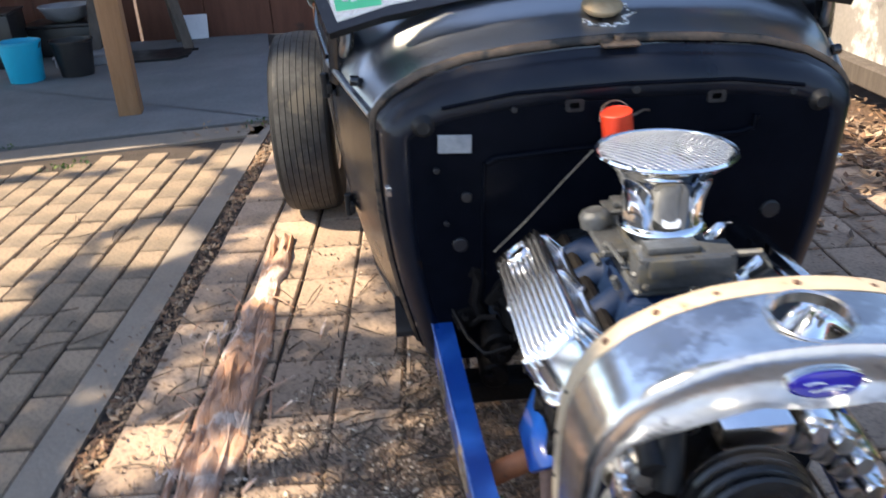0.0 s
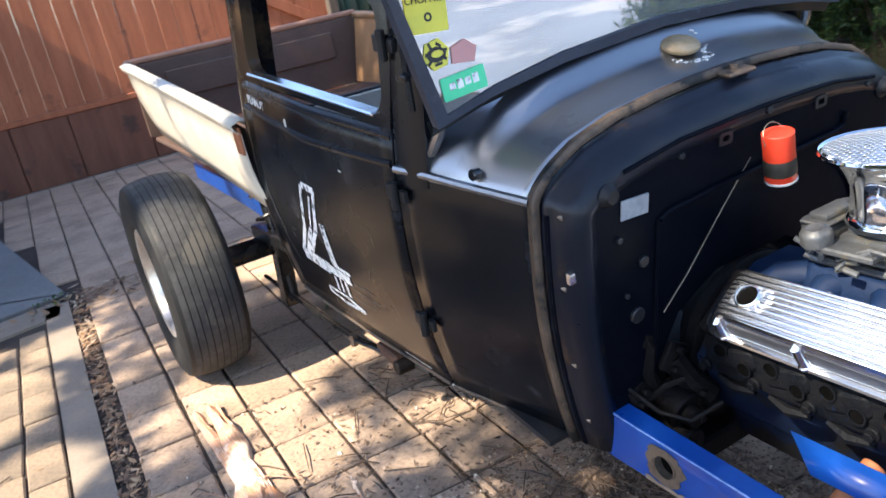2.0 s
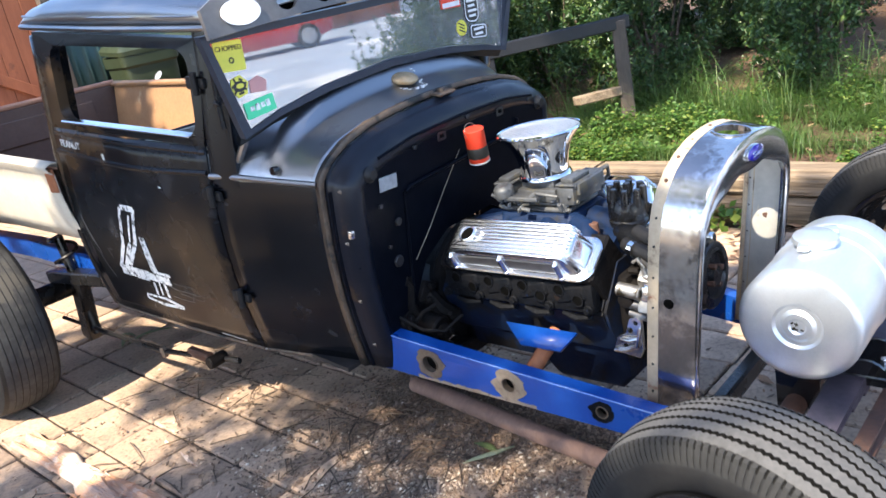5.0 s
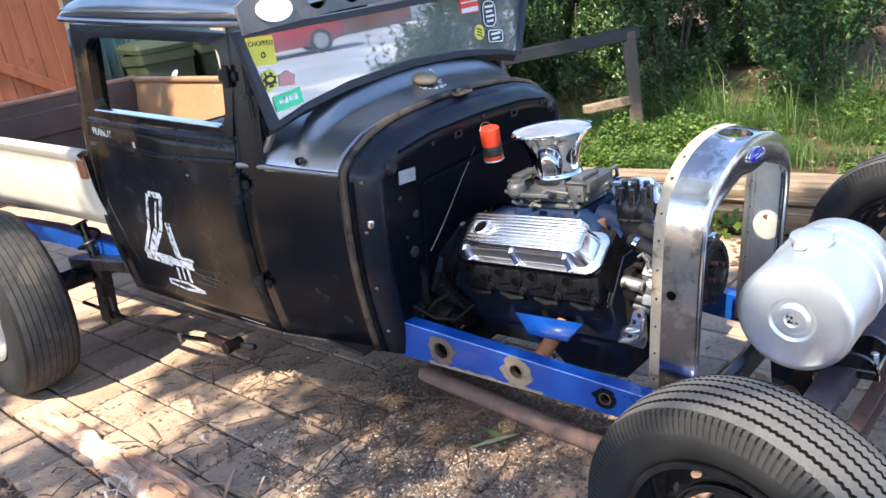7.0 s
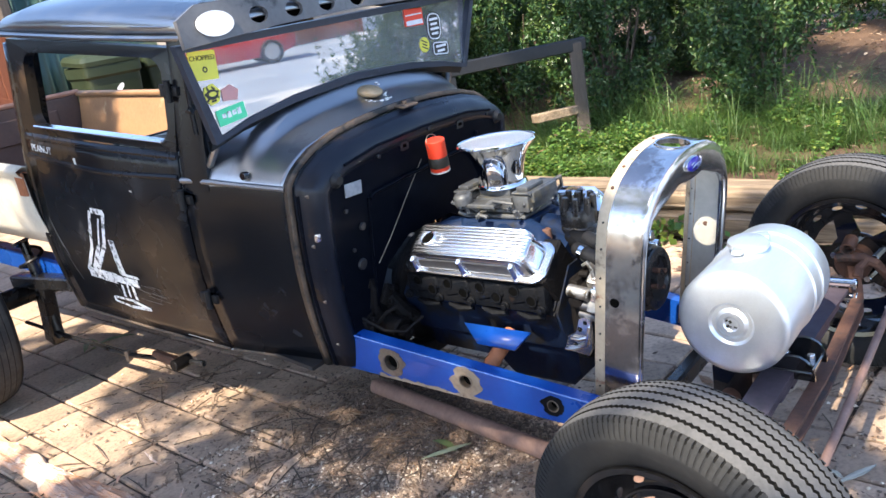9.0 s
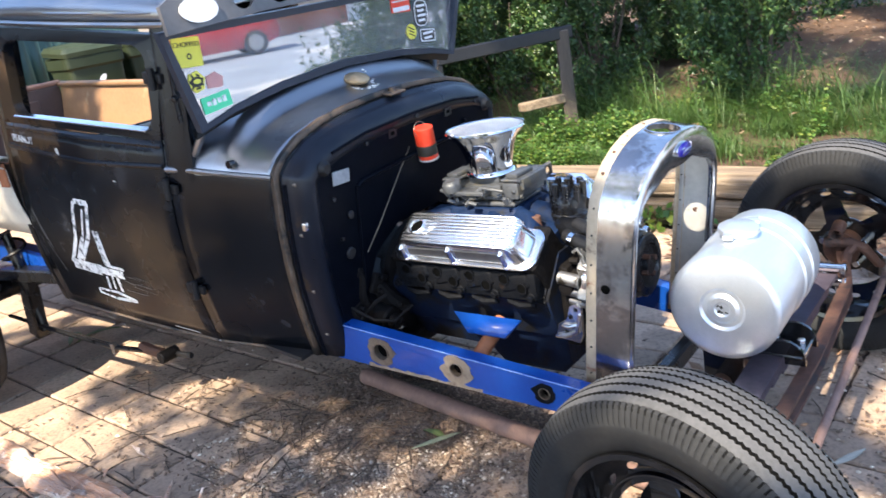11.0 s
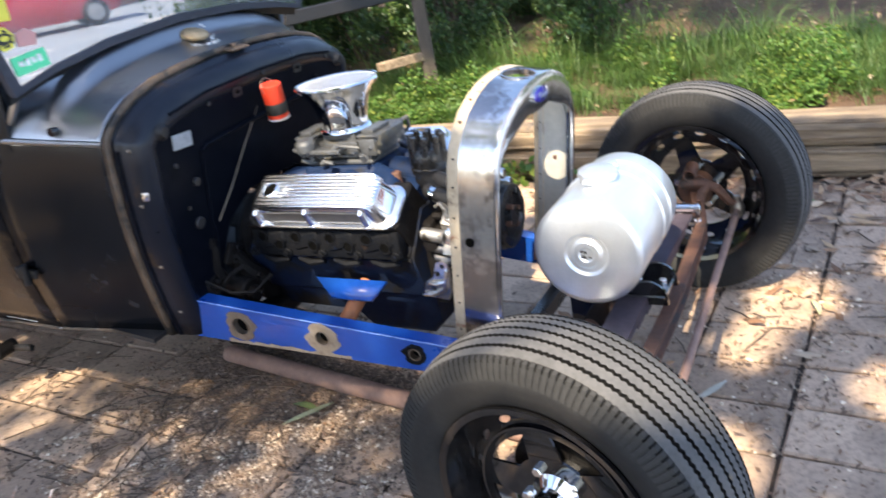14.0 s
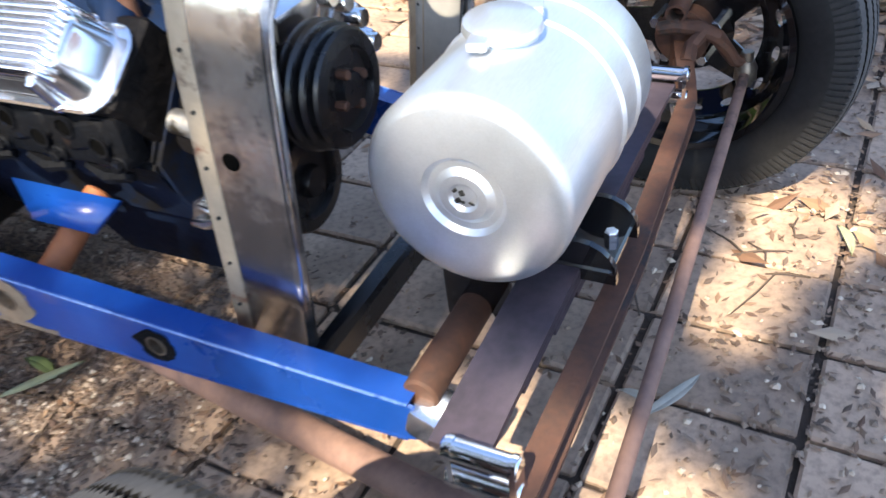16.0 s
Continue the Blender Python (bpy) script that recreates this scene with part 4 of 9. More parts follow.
# back wall of the cab, below the open rear window
bm = bmesh.new()
box(bm, (0, 1.252, 0.53), (1.0, 0.01, 0.48), None, 0.003, 1)
box(bm, (0, 1.252, 1.16), (1.0, 0.012, 0.06), None, 0.003, 1)
part("back_panel", bm, "paint_in", cab, m=CAR)

# roof: a crowned skin over a drip rail, and the header with its row of round holes
bm = bmesh.new()
rings = []
for y, lift in ((0.318, -0.006), (0.36, 0.022), (0.45, 0.045), (0.65, 0.058), (0.9, 0.058), (1.12, 0.046), (1.22, 0.02), (1.262, -0.03)):
    w = side_x(y, 1.19)
    ring = []
    for a in np.linspace(0, math.pi, 25):
        c, s = math.cos(a), math.sin(a)
        ring.append((w * math.copysign(abs(c) ** 0.42, c), y, 1.19 + (0.045 + lift) * abs(s) ** 0.55))
    rings.append(ring)
loft(bm, rings)
# the roof's fabric insert is missing: an open rectangle
bmesh.ops.delete(bm, geom=[f for f in bm.faces if abs(f.calc_center_median().x) < 0.43 and 0.44 < f.calc_center_median().y < 1.13], context="FACES")
solid(part("roof_skin", bm, "paint", cab, m=CAR, smooth=50), 0.005)
for sx in (-1, 1):
    bm = bmesh.new()
    strip(bm, [(y, 1.188) for y in np.linspace(0.36, 1.24, 12)], sx, 0.006, 0.008)
    strip(bm, [(y, 1.215) for y in np.linspace(0.36, 1.24, 12)], sx, -0.004, 0.004)
    part("drip_rail", bm, "paint", cab, m=CAR)
bm = bmesh.new()
holes = [circle(0.030, 18, x, 0.005, 0.021) for x in (-0.36, -0.24, -0.12, 0.0, 0.12, 0.24, 0.36)]
slab(bm, [(-0.60, -0.045), (-0.3, -0.028), (0, -0.022), (0.3, -0.028), (0.60, -0.045), (0.60, 0.02), (0.54, 0.05), (0.3, 0.058), (-0.3, 0.058), (-0.54, 0.05), (-0.60, 0.02)], 0.012, pose(0, 0.318, 1.222, 76), holes)
part("visor_header", bm, "visor", cab, "black header panel with round holes over the windscreen", m=CAR, smooth=30)
# added near-black sheet: the shade seen through the header's holes
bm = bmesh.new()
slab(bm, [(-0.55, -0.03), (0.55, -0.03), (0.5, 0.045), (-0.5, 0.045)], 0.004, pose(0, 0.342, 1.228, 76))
part("header_lining", bm, "hole", cab, "added near-black sheet for the shade behind the header holes", m=CAR)
bm = bmesh.new()
slab(bm, circle(0.055, 20, 0, 0, 0.03), 0.003, pose(-0.50, 0.3035, 1.226, 76, 0, 0))
part("primer_patch", bm, "board", cab, "bright bare primer patch", m=CAR)

# windscreen
ws = new("windscreen")
ws.parent = cab
ws.empty_display_size = 0.1
tagged(ws, "flat windscreen in a dark steel frame with stickers")
low = [(-0.533, 0.934), (-0.42, 0.962), (-0.25, 0.985), (0.0, 0.998), (0.25, 0.985), (0.42, 0.962), (0.538, 0.938)]
outl = low + [(0.603, 1.186), (-0.603, 1.186)]
inn = [(-0.513, 0.954), (-0.41, 0.980), (-0.25, 1.004), (0.0, 1.019), (0.25, 1.004), (0.41, 0.980), (0.515, 0.956), (0.580, 1.168), (-0.580, 1.168)]
WS = pose(0, 0.352, 0, 90)
CARW = CAR @ Matrix.Translation((0, 0.347, 1.07)) @ pose(0, 0, 0, -7.0) @ Matrix.Translation((0, -0.341, -1.07))      # the pane leans back in it
bm = bmesh.new()
slab(bm, outl, 0.022, WS, [inn])
part("frame", bm, "frame_paint", ws, m=CAR, smooth=20)
bm = bmesh.new()
slab(bm, inn, 0.004, pose(0, 0.345, 0, 90))
g = part("pane", bm, "glass", ws, m=CARW, smooth=0)
g.visible_shadow = False


def sticker(name, outline, x, z, turn, mat, label, parent=None):
    bm = bmesh.new()
    slab(bm, outline, 0.0012, pose(x, 0.3395, z, 90) @ pose(0, 0, 0, 0, 0, turn))
    return part(name, bm, mat, parent or ws, label, m=CARW, smooth=0)


def lettering(text, size, m, mat, parent, name="lettering", depth=0.0006):
    cu = bpy.data.curves.new(name, "FONT")
    cu.body, cu.size, cu.extrude, cu.align_x, cu.align_y = text, size, depth, "CENTER", "CENTER"
    tmp = bpy.data.objects.new(name, cu)
    scene.collection.objects.link(tmp)
    me = bpy.data.meshes.new_from_object(tmp.evaluated_get(bpy.context.evaluated_depsgraph_get()))
    bpy.data.objects.remove(tmp)
    bpy.data.curves.remove(cu)
    me.transform(m)
    return hold(name, me, mat, parent, smooth=0)


st = sticker("sticker", rounded(0.078, 0.070, 0.004), -0.518, 1.128, -4, "yellow", "yellow square sticker with black lettering")
lettering("CHOPPED", 0.0165, CARW @ pose(-0.518, 0.337, 1.146, 90) @ pose(0, 0, 0, 0, 0, -4), "print", st)
bm = bmesh.new()
slab(bm, circle(0.0075, 14), 0.0006, pose(-0.517, 0.338, 1.118, 90), [circle(0.004, 10)])
part("emblem", bm, "print", st, m=CARW)
st = sticker("sticker", circle(0.027, 6), -0.514, 1.056, 12, "yellow", "yellow six-sided sticker with a dark emblem")
bm = bmesh.new()
slab(bm, circle(0.019, 12, 0, 0, 0.013), 0.0006, pose(-0.514, 0.338, 1.056, 90), [circle(0.012, 10, 0.002, 0.001, 0.006)])
part("emblem", bm, "print", st, m=CARW)
for k in range(7):
    a = 2 * math.pi * k / 7 + 0.3
    bm = bmesh.new()
    box(bm, (-0.514 + 0.019 * math.cos(a), 0.338, 1.056 + 0.016 * math.sin(a)), (0.007 + 0.004 * (k % 3), 0.0008, 0.005), pose(0, 0, 0, 0, 35 * k, 0))
    part("print_bar", bm, "print", st, m=CARW, smooth=0)
sticker("sticker", [(-0.024, -0.016), (0.02, -0.02), (0.028, 0.004), (0.006, 0.02), (-0.022, 0.012)], -0.462, 1.050, 0, "pink", "small faded red sticker")
st = sticker("sticker", rounded(0.090, 0.040, 0.003), -0.470, 0.998, 5, "green", "green rectangular sticker with white bars")
for k in range(4):
    bm = bmesh.new()
    box(bm, (-0.494 + 0.016 * k, 0.338, 0.998 + 0.0014 * k), (0.012, 0.0008, 0.016 if k % 2 else 0.012), pose(0, 0, 0, 0, -5, 0))
    part("print_bar", bm, "white", st, m=CARW, smooth=0)
st = sticker("sticker", circle(0.024, 20), 0.330, 1.045, 0, "yellow", "round yellow sticker")
for k in range(3):
    bm = bmesh.new()
    box(bm, (0.330, 0.338, 1.035 + 0.010 * k), (0.030 - 0.006 * (k % 2), 0.0008, 0.004), pose(0, 0, 0, 0, 24, 0))
    part("print_bar", bm, "print", st, m=CARW, smooth=0)
for cx, cz, w, h, r, turn, count, label in ((0.392, 1.095, 0.070, 0.086, 0.026, -6, 4, "black shield sticker with a pale rim and bars"), (0.410, 1.022, 0.082, 0.044, 0.012, -6, 2, "black oblong sticker with a pale rim and bars")):
    st = sticker("sticker", rounded(w, h, r), cx, cz, turn, "print", label)
    bm = bmesh.new()
    slab(bm, rounded(w - 0.004, h - 0.004, r - 0.002), 0.0006, pose(cx, 0.3385, cz, 90) @ pose(0, 0, 0, 0, 0, turn), [rounded(w - 0.011, h - 0.011, r - 0.005)])
    part("pale_rim", bm, "board", st, m=CARW, smooth=0)
    for k in range(count):
        bm = bmesh.new()
        box(bm, (cx + 0.002 * (k % 2), 0.338, cz + 0.015 * (k - (count - 1) / 2)), (w * (0.62 if k % 2 else 0.48), 0.0008, 0.0075))
        part("print_bar", bm, "board", st, m=CARW, smooth=0)
st = sticker("sticker", rounded(0.090, 0.052, 0.003), 0.298, 1.136, -3, "red", "red and white sticker at the top of the glass")
for k, h in ((-0.016, 0.014), (0.008, 0.004)):
    bm = bmesh.new()
    box(bm, (0.298, 0.338, 1.136 + k), (0.080, 0.0008, h))
    part("print_bar", bm, "board", st, m=CARW, smooth=0)
bm = bmesh.new()
loft(bm, [[(x, 0.350, z + 0.002), (x, 0.362, z - 0.022), (x, 0.372, z + 0.002)] for x, z in low])
part("rubber_seal", bm, "hose", ws, m=CAR)
bm = bmesh.new()
tube(bm, [(-0.55, 0.385, 0.96), (-0.553, 0.385, 1.03), (-0.556, 0.38, 1.10)], 0.006, 6)
rod(bm, (-0.565, 0.38, 1.02), (-0.535, 0.39, 1.03), 0.008, None, 8)
part("screen_arm", bm, "satin", ws, m=CAR)


bm = bmesh.new()
loft(bm, [[(x, 0.375, 0.93 - 0.12 * (abs(x) / 0.5) ** 3), (x, 0.50, 0.915 - 0.12 * (abs(x) / 0.5) ** 3), (x, 0.52, 0.89 - 0.12 * (abs(x) / 0.5) ** 3), (x, 0.52, 0.78)] for x in np.linspace(-0.5, 0.5, 13)])
solid(part("dashboard", bm, "frame_paint", cab, "faded blue-black dashboard shelf", m=CAR, smooth=40), 0.004)


def on_door(pts, sx=-1, lift=0.0015):
    """Places (y, z) points on the door's skin."""
    return [Vector((sx * (side_x(y, z) + lift), y, z)) for y, z in pts]


# the hand-painted numeral, brushed in outline, and the painted name
def brush(bm, a, b, w, k=9, lift=0.0015):
    """One brush stroke on the door from a to b."""
    (ya, za), (yb, zb) = a, b
    d = Vector((yb - ya, zb - za)).normalized()
    nrm = Vector((-d.y, d.x)) * (w / 2)
    vs = []
    for i in range(k + 1):
        t = i / k
        wob = 1 + 0.25 * noise.noise(Vector((ya * 50 + i, za * 50, 1)))
        y, z = ya + (yb - ya) * t, za + (zb - za) * t
        p = on_door([(y + nrm.x * wob, z + nrm.y * wob), (y - nrm.x * wob, z - nrm.y * wob)], -1, lift)
        vs.append([bm.verts.new(q) for q in p])
    for p, q in zip(vs, vs[1:]):
        bm.faces.new((p[0], p[1], q[1], q[0]))


door0 = [o for o in cab.children if o.name == "door"][0]
four = new("painted_numeral")
four.parent = door0
four.empty_display_size = 0.1
tagged(four, "hand-brushed white numeral four")
STEM = [((0.91, 0.687), (0.955, 0.559), 0.01), ((0.955, 0.559), (1.02, 0.467), 0.011), ((0.904, 0.689), (0.84, 0.69), 0.014), ((0.842, 0.691), (0.884, 0.577), 0.011), ((0.884, 0.577), (0.964, 0.483), 0.012), ((0.874, 0.667), (0.915, 0.569), 0.006), ((0.917, 0.568), (0.985, 0.48), 0.012)]
ARM = [((1.021, 0.465), (0.878, 0.464), 0.024), ((0.88, 0.461), (0.784, 0.461), 0.022), ((0.844, 0.602), (0.841, 0.48), 0.02), ((0.853, 0.548), (0.853, 0.479), 0.008), ((1.023, 0.45), (0.893, 0.447), 0.01), ((0.838, 0.484), (0.773, 0.483), 0.008)]
FOOT_LINES = [((0.875, 0.44), (0.886, 0.393), 0.008), ((0.847, 0.447), (0.859, 0.397), 0.006), ((0.821, 0.453), (0.83, 0.393), 0.009), ((0.947, 0.381), (0.856, 0.384), 0.007), ((0.856, 0.384), (0.781, 0.366), 0.01), ((0.952, 0.366), (0.879, 0.357), 0.007), ((0.879, 0.357), (0.781, 0.366), 0.009), ((0.947, 0.381), (0.951, 0.363), 0.007)]
for a, b, w in STEM + ARM + FOOT_LINES:
    bm = bmesh.new()
    brush(bm, a, b, 1.3 * w)
    part("brush_stroke", bm, "white", four, m=CAR, smooth=0)
ang = math.degrees(math.atan2(0.019, 0.38))
lettering("PEANUT", 0.031, CAR @ pose(-(side_x(1.09, 0.855) + 0.004), 1.09, 0.856) @ pose(0, 0, 0, 90, 0, -90) @ pose(0, 0, 0, 0, 0, 0), "white", door0, "painted_name")
for a, b, w in (((0.93, 0.845), (0.92, 0.815), 0.012), ((0.70, 0.775), (0.69, 0.772), 0.004), ((0.66, 0.30), (0.56, 0.296), 0.003)):
    bm = bmesh.new()
    brush(bm, a, b, w, 4, 0.001)
    part("paint_chip", bm, "plate", door0, m=CAR, smooth=0)

# dusty scuffs on the door
rs = random.Random(12)
SCUFFS = [((1.145, 0.63), (1.115, 0.53), 0.005), ((1.135, 0.60), (1.10, 0.50), 0.003), ((1.12, 0.52), (1.08, 0.42), 0.002)]
for k in range(9):
    y, z = rs.uniform(0.70, 0.78), rs.uniform(0.40, 0.49)
    SCUFFS.append(((y + 0.03, z), (y - rs.uniform(0.02, 0.07), z - rs.uniform(0.004, 0.016)), rs.uniform(0.0008, 0.002)))
for k in range(26):
    y, z, l = rs.uniform(0.60, 1.14), rs.uniform(0.33, 0.72), rs.uniform(0.01, 0.05)
    t = rs.choice((0.2, 1.2, 1.35, -1.1))
    SCUFFS.append(((y, z), (y + l * math.cos(t), z + l * math.sin(t)), rs.uniform(0.0006, 0.0016)))
bm = bmesh.new()
for a, b, w in SCUFFS:
    brush(bm, a, b, w, 4, 0.0012)
part("scuff_marks", bm, "scuff", door0, "pale dusty scuffs", m=CAR, smooth=0, kind="stuff")

# ---- pickup bed ----
bed = new("pickup_bed")
bed.parent = truck
bed.empty_display_size = 0.1
tagged(bed, "small pickup bed, cream outside and brown primer inside")


def bed_edge(y, sx, up):
    k = (y - 1.10) / (2.94 - 1.10)
    x = (0.632 - 0.05 * k) if up else (0.600 - 0.085 * k)
    z = (0.925 + 0.10 * k) if up else (0.675 + 0.02 * k)
    return Vector((sx * x, y, z))


for sx, inm in ((-1, "bed_in"), (1, "bed_far")):
    bm = bmesh.new()
    rings = []
    for y in np.linspace(1.10, 2.94, 10):
        lo, hi = bed_edge(y, sx, False), bed_edge(y, sx, True)
        ring = [lo + (hi - lo) * t + Vector((sx * 0.012 * math.sin(math.pi * t), 0, 0)) for t in np.linspace(0, 0.9, 6)]
        ring += [hi + Vector((sx * 0.016, 0, -0.012)), hi + Vector((sx * 0.022, 0, 0.002)), hi + Vector((0, 0, 0.010)), hi + Vector((-sx * 0.022, 0, 0.004)), hi + Vector((-sx * 0.024, 0, -0.012))]
        rings.append(ring)
    loft(bm, rings)
    ob = part("side_panel", bm, "cream" if sx < 0 else "bed_far", bed, "cream painted bed side with rust at its corner" if sx < 0 else "faded tan bed side", smooth=50)
    solid(ob, 0.004, 1.0)
    bm = bmesh.new()
    loft(bm, [[bed_edge(y, sx, False) + Vector((-sx * 0.012, 0, 0)), bed_edge(y, sx, True) + Vector((-sx * 0.014, 0, -0.012))] for y in np.linspace(1.105, 2.93, 6)])
    part("inner_skin", bm, inm, bed, "inner skin of the bed side", smooth=50)
    bm = bmesh.new()
    box(bm, bed_edge(1.125, sx, True) + Vector((sx * 0.006, 0, -0.045)), (0.012, 0.05, 0.075), None, 0.004, 1)
    part("rusty_corner", bm, "rust_tube", bed)
bm = bmesh.new()
loft(bm, [[(x, 2.94, 0.69), (x, 2.945, 0.80), (x, 2.94, 1.015), (x, 2.955, 1.03), (x, 2.975, 1.02), (x, 2.97, 0.69)] for x in np.linspace(-0.565, 0.565, 8)], True, True)
part("tailgate", bm, "bed_in", bed, "brown primered tailgate", smooth=40)
bm = bmesh.new()
tube(bm, [(x, 2.952, 1.034) for x in np.linspace(-0.58, 0.58, 8)], 0.014, 8)
part("tailgate_lip", bm, "rust_lip", bed, "rusty rolled tailgate lip")
bm = bmesh.new()
box(bm, (0, 2.935, 0.90), (0.85, 0.012, 0.13), None, 0.005, 1)
part("tailgate_pressing", bm, "bed_in", bed)
bm = bmesh.new()
box(bm, (0, 2.02, 0.675), (1.10, 1.84, 0.02), None, 0.004, 1)
part("bed_floor", bm, "bed_in", bed)
bm = bmesh.new()
box(bm, (0, 1.105, 0.80), (1.16, 0.012, 0.24), None, 0.004, 1)
part("front_panel", bm, "cream", bed)

# ---- chassis ----
chassis = new("chassis")
chassis.parent = truck
chassis.empty_display_size = 0.1
tagged(chassis, "bright blue painted steel chassis rails")


def rail_x(y):
    return 0.366 - 0.085 * max(0.0, 0.12 - y)


def rail_top(y):
    return 0.376 + 0.018 * y


def rail_low(y):
    return lerp_table([(-0.84, 0.297), (-0.45, 0.290), (0.16, 0.270)], y)


for sx in (-1, 1):
    # front rail: a box section with lightening holes, burnt bare round them
    bm = bmesh.new()
    y0, y1 = -0.885, 0.16
    hol = [circle(0.026, 20, -0.022, 0.327), circle(0.020, 18, -0.255, 0.333), circle(0.016, 16, -0.497, 0.332)]
    outl = [(y1, 0.270), (y1, rail_top(y1)), (-0.84, rail_top(-0.84)), (-0.885, 0.345), (-0.885, 0.318), (-0.83, 0.297), (-0.45, 0.290)]
    slab(bm, outl, 0.006, None, hol)
    for v in bm.verts:
        y, z, t = v.co.x, v.co.y, v.co.z
        v.co = (sx * (rail_x(y) + 0.006 - t), y, z)
    part("rail_web", bm, "blue", chassis, m=CAR, smooth=20)
    for edge, lift in ((rail_top, -0.002), (rail_low, 0.001)):
        bm = bmesh.new()
        loft(bm, [[(sx * (rail_x(y) + dx), y, edge(y) + lift + dz) for dx, dz in ((0.0065, 0), (0.0065, 0.005), (-0.034, 0.005), (-0.034, 0))] for y in (0.16, -0.2, -0.6, -0.84)], True, True)
        part("rail_flange", bm, "blue", chassis, m=CAR, smooth=20)
    # thin bead carrying the corner's highlight in its paler colour
    bm = bmesh.new()
    tube(bm, [(sx * (rail_x(y) + 0.0055), y, rail_top(y) + 0.0022) for y in np.linspace(0.158, -0.84, 14)], 0.0022, 8)
    part("rail_corner", bm, "blue_edge", chassis, "rubbed corner of the rail with a painted highlight line", m=CAR)
    bm = bmesh.new()
    loft(bm, [[(sx * (rail_x(y) + dx), y, z) for dx, z in ((-0.034, rail_low(y) + 0.003), (-0.029, rail_low(y) + 0.003), (-0.029, rail_top(y) - 0.002), (-0.034, rail_top(y) - 0.002))] for y in (0.16, -0.2, -0.6, -0.84)], True, True)
    part("rail_inner_web", bm, "blue", chassis, m=CAR, smooth=20)
    for (cy, cz, r, R) in ((-0.022, 0.327, 0.026, 0.044), (-0.255, 0.333, 0.020, 0.043), (-0.497, 0.332, 0.016, 0.028)):
        rg = random.Random(int(cy * 1000) + 5)
        blob = [(cy + R * (1 + 0.45 * noise.noise(Vector((cy * 9 + 1.7 * math.cos(a), 1.7 * math.sin(a), 1))) + rg.uniform(-0.10, 0.10)) * math.cos(a), cz + min(R, 0.042) * (1 + 0.12 * noise.noise(Vector((cy * 9 + 1.7 * math.cos(a), 1.7 * math.sin(a), 4))) + rg.uniform(-0.05, 0.03)) * math.sin(a)) for a in np.linspace(0, 2 * math.pi, 44, False)]
        bm = bmesh.new()
        slab(bm, blob, 0.0012, None, [circle(r, 20, cy, cz)])
        for v in bm.verts:
            y, z, t = v.co.x, v.co.y, v.co.z
            v.co = (sx * (rail_x(y) + 0.0063 + t), y, z)
        part("ground_patch", bm, "port" if R < 0.04 else ("bare" if cy > -0.1 else "ground_rust"), chassis, "bare ground steel round a hole", m=CAR, smooth=0)
        bm = bmesh.new()
        hollow(bm, (sx * (rail_x(cy) + 0.008), cy, cz), (sx * (rail_x(cy) - 0.03), cy, cz), r, 0.003, 20)
        part("hole_sleeve", bm, "bare", chassis, m=CAR)
        # near-black plug painted as the shade within the rail
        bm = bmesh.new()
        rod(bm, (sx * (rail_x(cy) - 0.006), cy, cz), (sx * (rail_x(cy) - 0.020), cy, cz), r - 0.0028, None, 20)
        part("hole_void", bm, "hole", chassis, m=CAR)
    rub = [(y, rail_low(y) + 0.010 + 0.008 * noise.noise(Vector((y * 21, sx, 3))) + 0.006 * noise.noise(Vector((y * 70, sx, 5)))) for y in np.linspace(0.02, -0.33, 40)]
    bm = bmesh.new()
    loft(bm, [[(sx * (rail_x(y) + 0.0066), y, rail_low(y) + 0.0005), (sx * (rail_x(y) + 0.0072), y, (z + rail_low(y)) / 2), (sx * (rail_x(y) + 0.0066), y, z)] for y, z in rub])
    part("rubbed_edge", bm, "ground_rust", chassis, "scraped rusty lower edge of the rail", m=CAR, smooth=0)
    bm = bmesh.new()
    box(bm, (sx * 0.268, -0.868, 0.334), (0.060, 0.055, 0.045), pose(0, 0, 0, 8, 0, 5 * sx), 0.01, 2)
    part("rail_horn", bm, "alloy", chassis, "bare weld-cleaned rail end", m=CAR)
    # rear rail, kicked up over the axle
    bm = bmesh.new()
    path = [(0.36, 0.62, 0.335), (0.40, 1.05, 0.385), (0.42, 1.45, 0.445), (0.42, 2.05, 0.472), (0.42, 2.8, 0.475)]
    loft(bm, [[(sx * (x + dx), y, z + dz) for dx, dz in ((-0.025, 0.0), (0.025, 0.0), (0.025, 0.075), (-0.025, 0.075))] for x, y, z in path], True, True)
    part("rear_rail", bm, "blue", chassis, smooth=20)
    # body bracket at the firewall
    bm = bmesh.new()
    box(bm, (sx * 0.352, 0.135, 0.388), (0.05, 0.05, 0.022), None, 0.005, 1)
    rod(bm, (sx * 0.355, 0.13, 0.38), (sx * 0.355, 0.13, 0.435), 0.009, None, 8)
    rod(bm, (sx * 0.35, 0.12, 0.43), (sx * 0.38, 0.14, 0.43), 0.011, None, 8)
    part("body_bracket", bm, "grime", chassis, m=CAR)
for sx in (-1, 1):
    bm = bmesh.new()
    rod(bm, (sx * 0.315, -0.312, 0.278), (sx * 0.165, -0.335, 0.365), 0.020)
    part("engine_mount_tube", bm, "rust_tube", chassis, "orange rusted engine mount tube")
for sx in (-1, 1):
    bm = bmesh.new()
    loft(bm, [[(sx * 0.200, y0, 0.388), (sx * 0.238, y1, 0.352)] for y0, y1 in ((-0.205, -0.270), (-0.31, -0.32), (-0.415, -0.385))])
    solid(part("engine_mount", bm, "blue", chassis, "blue folded engine mount plate", smooth=20), 0.008)
bm = bmesh.new()
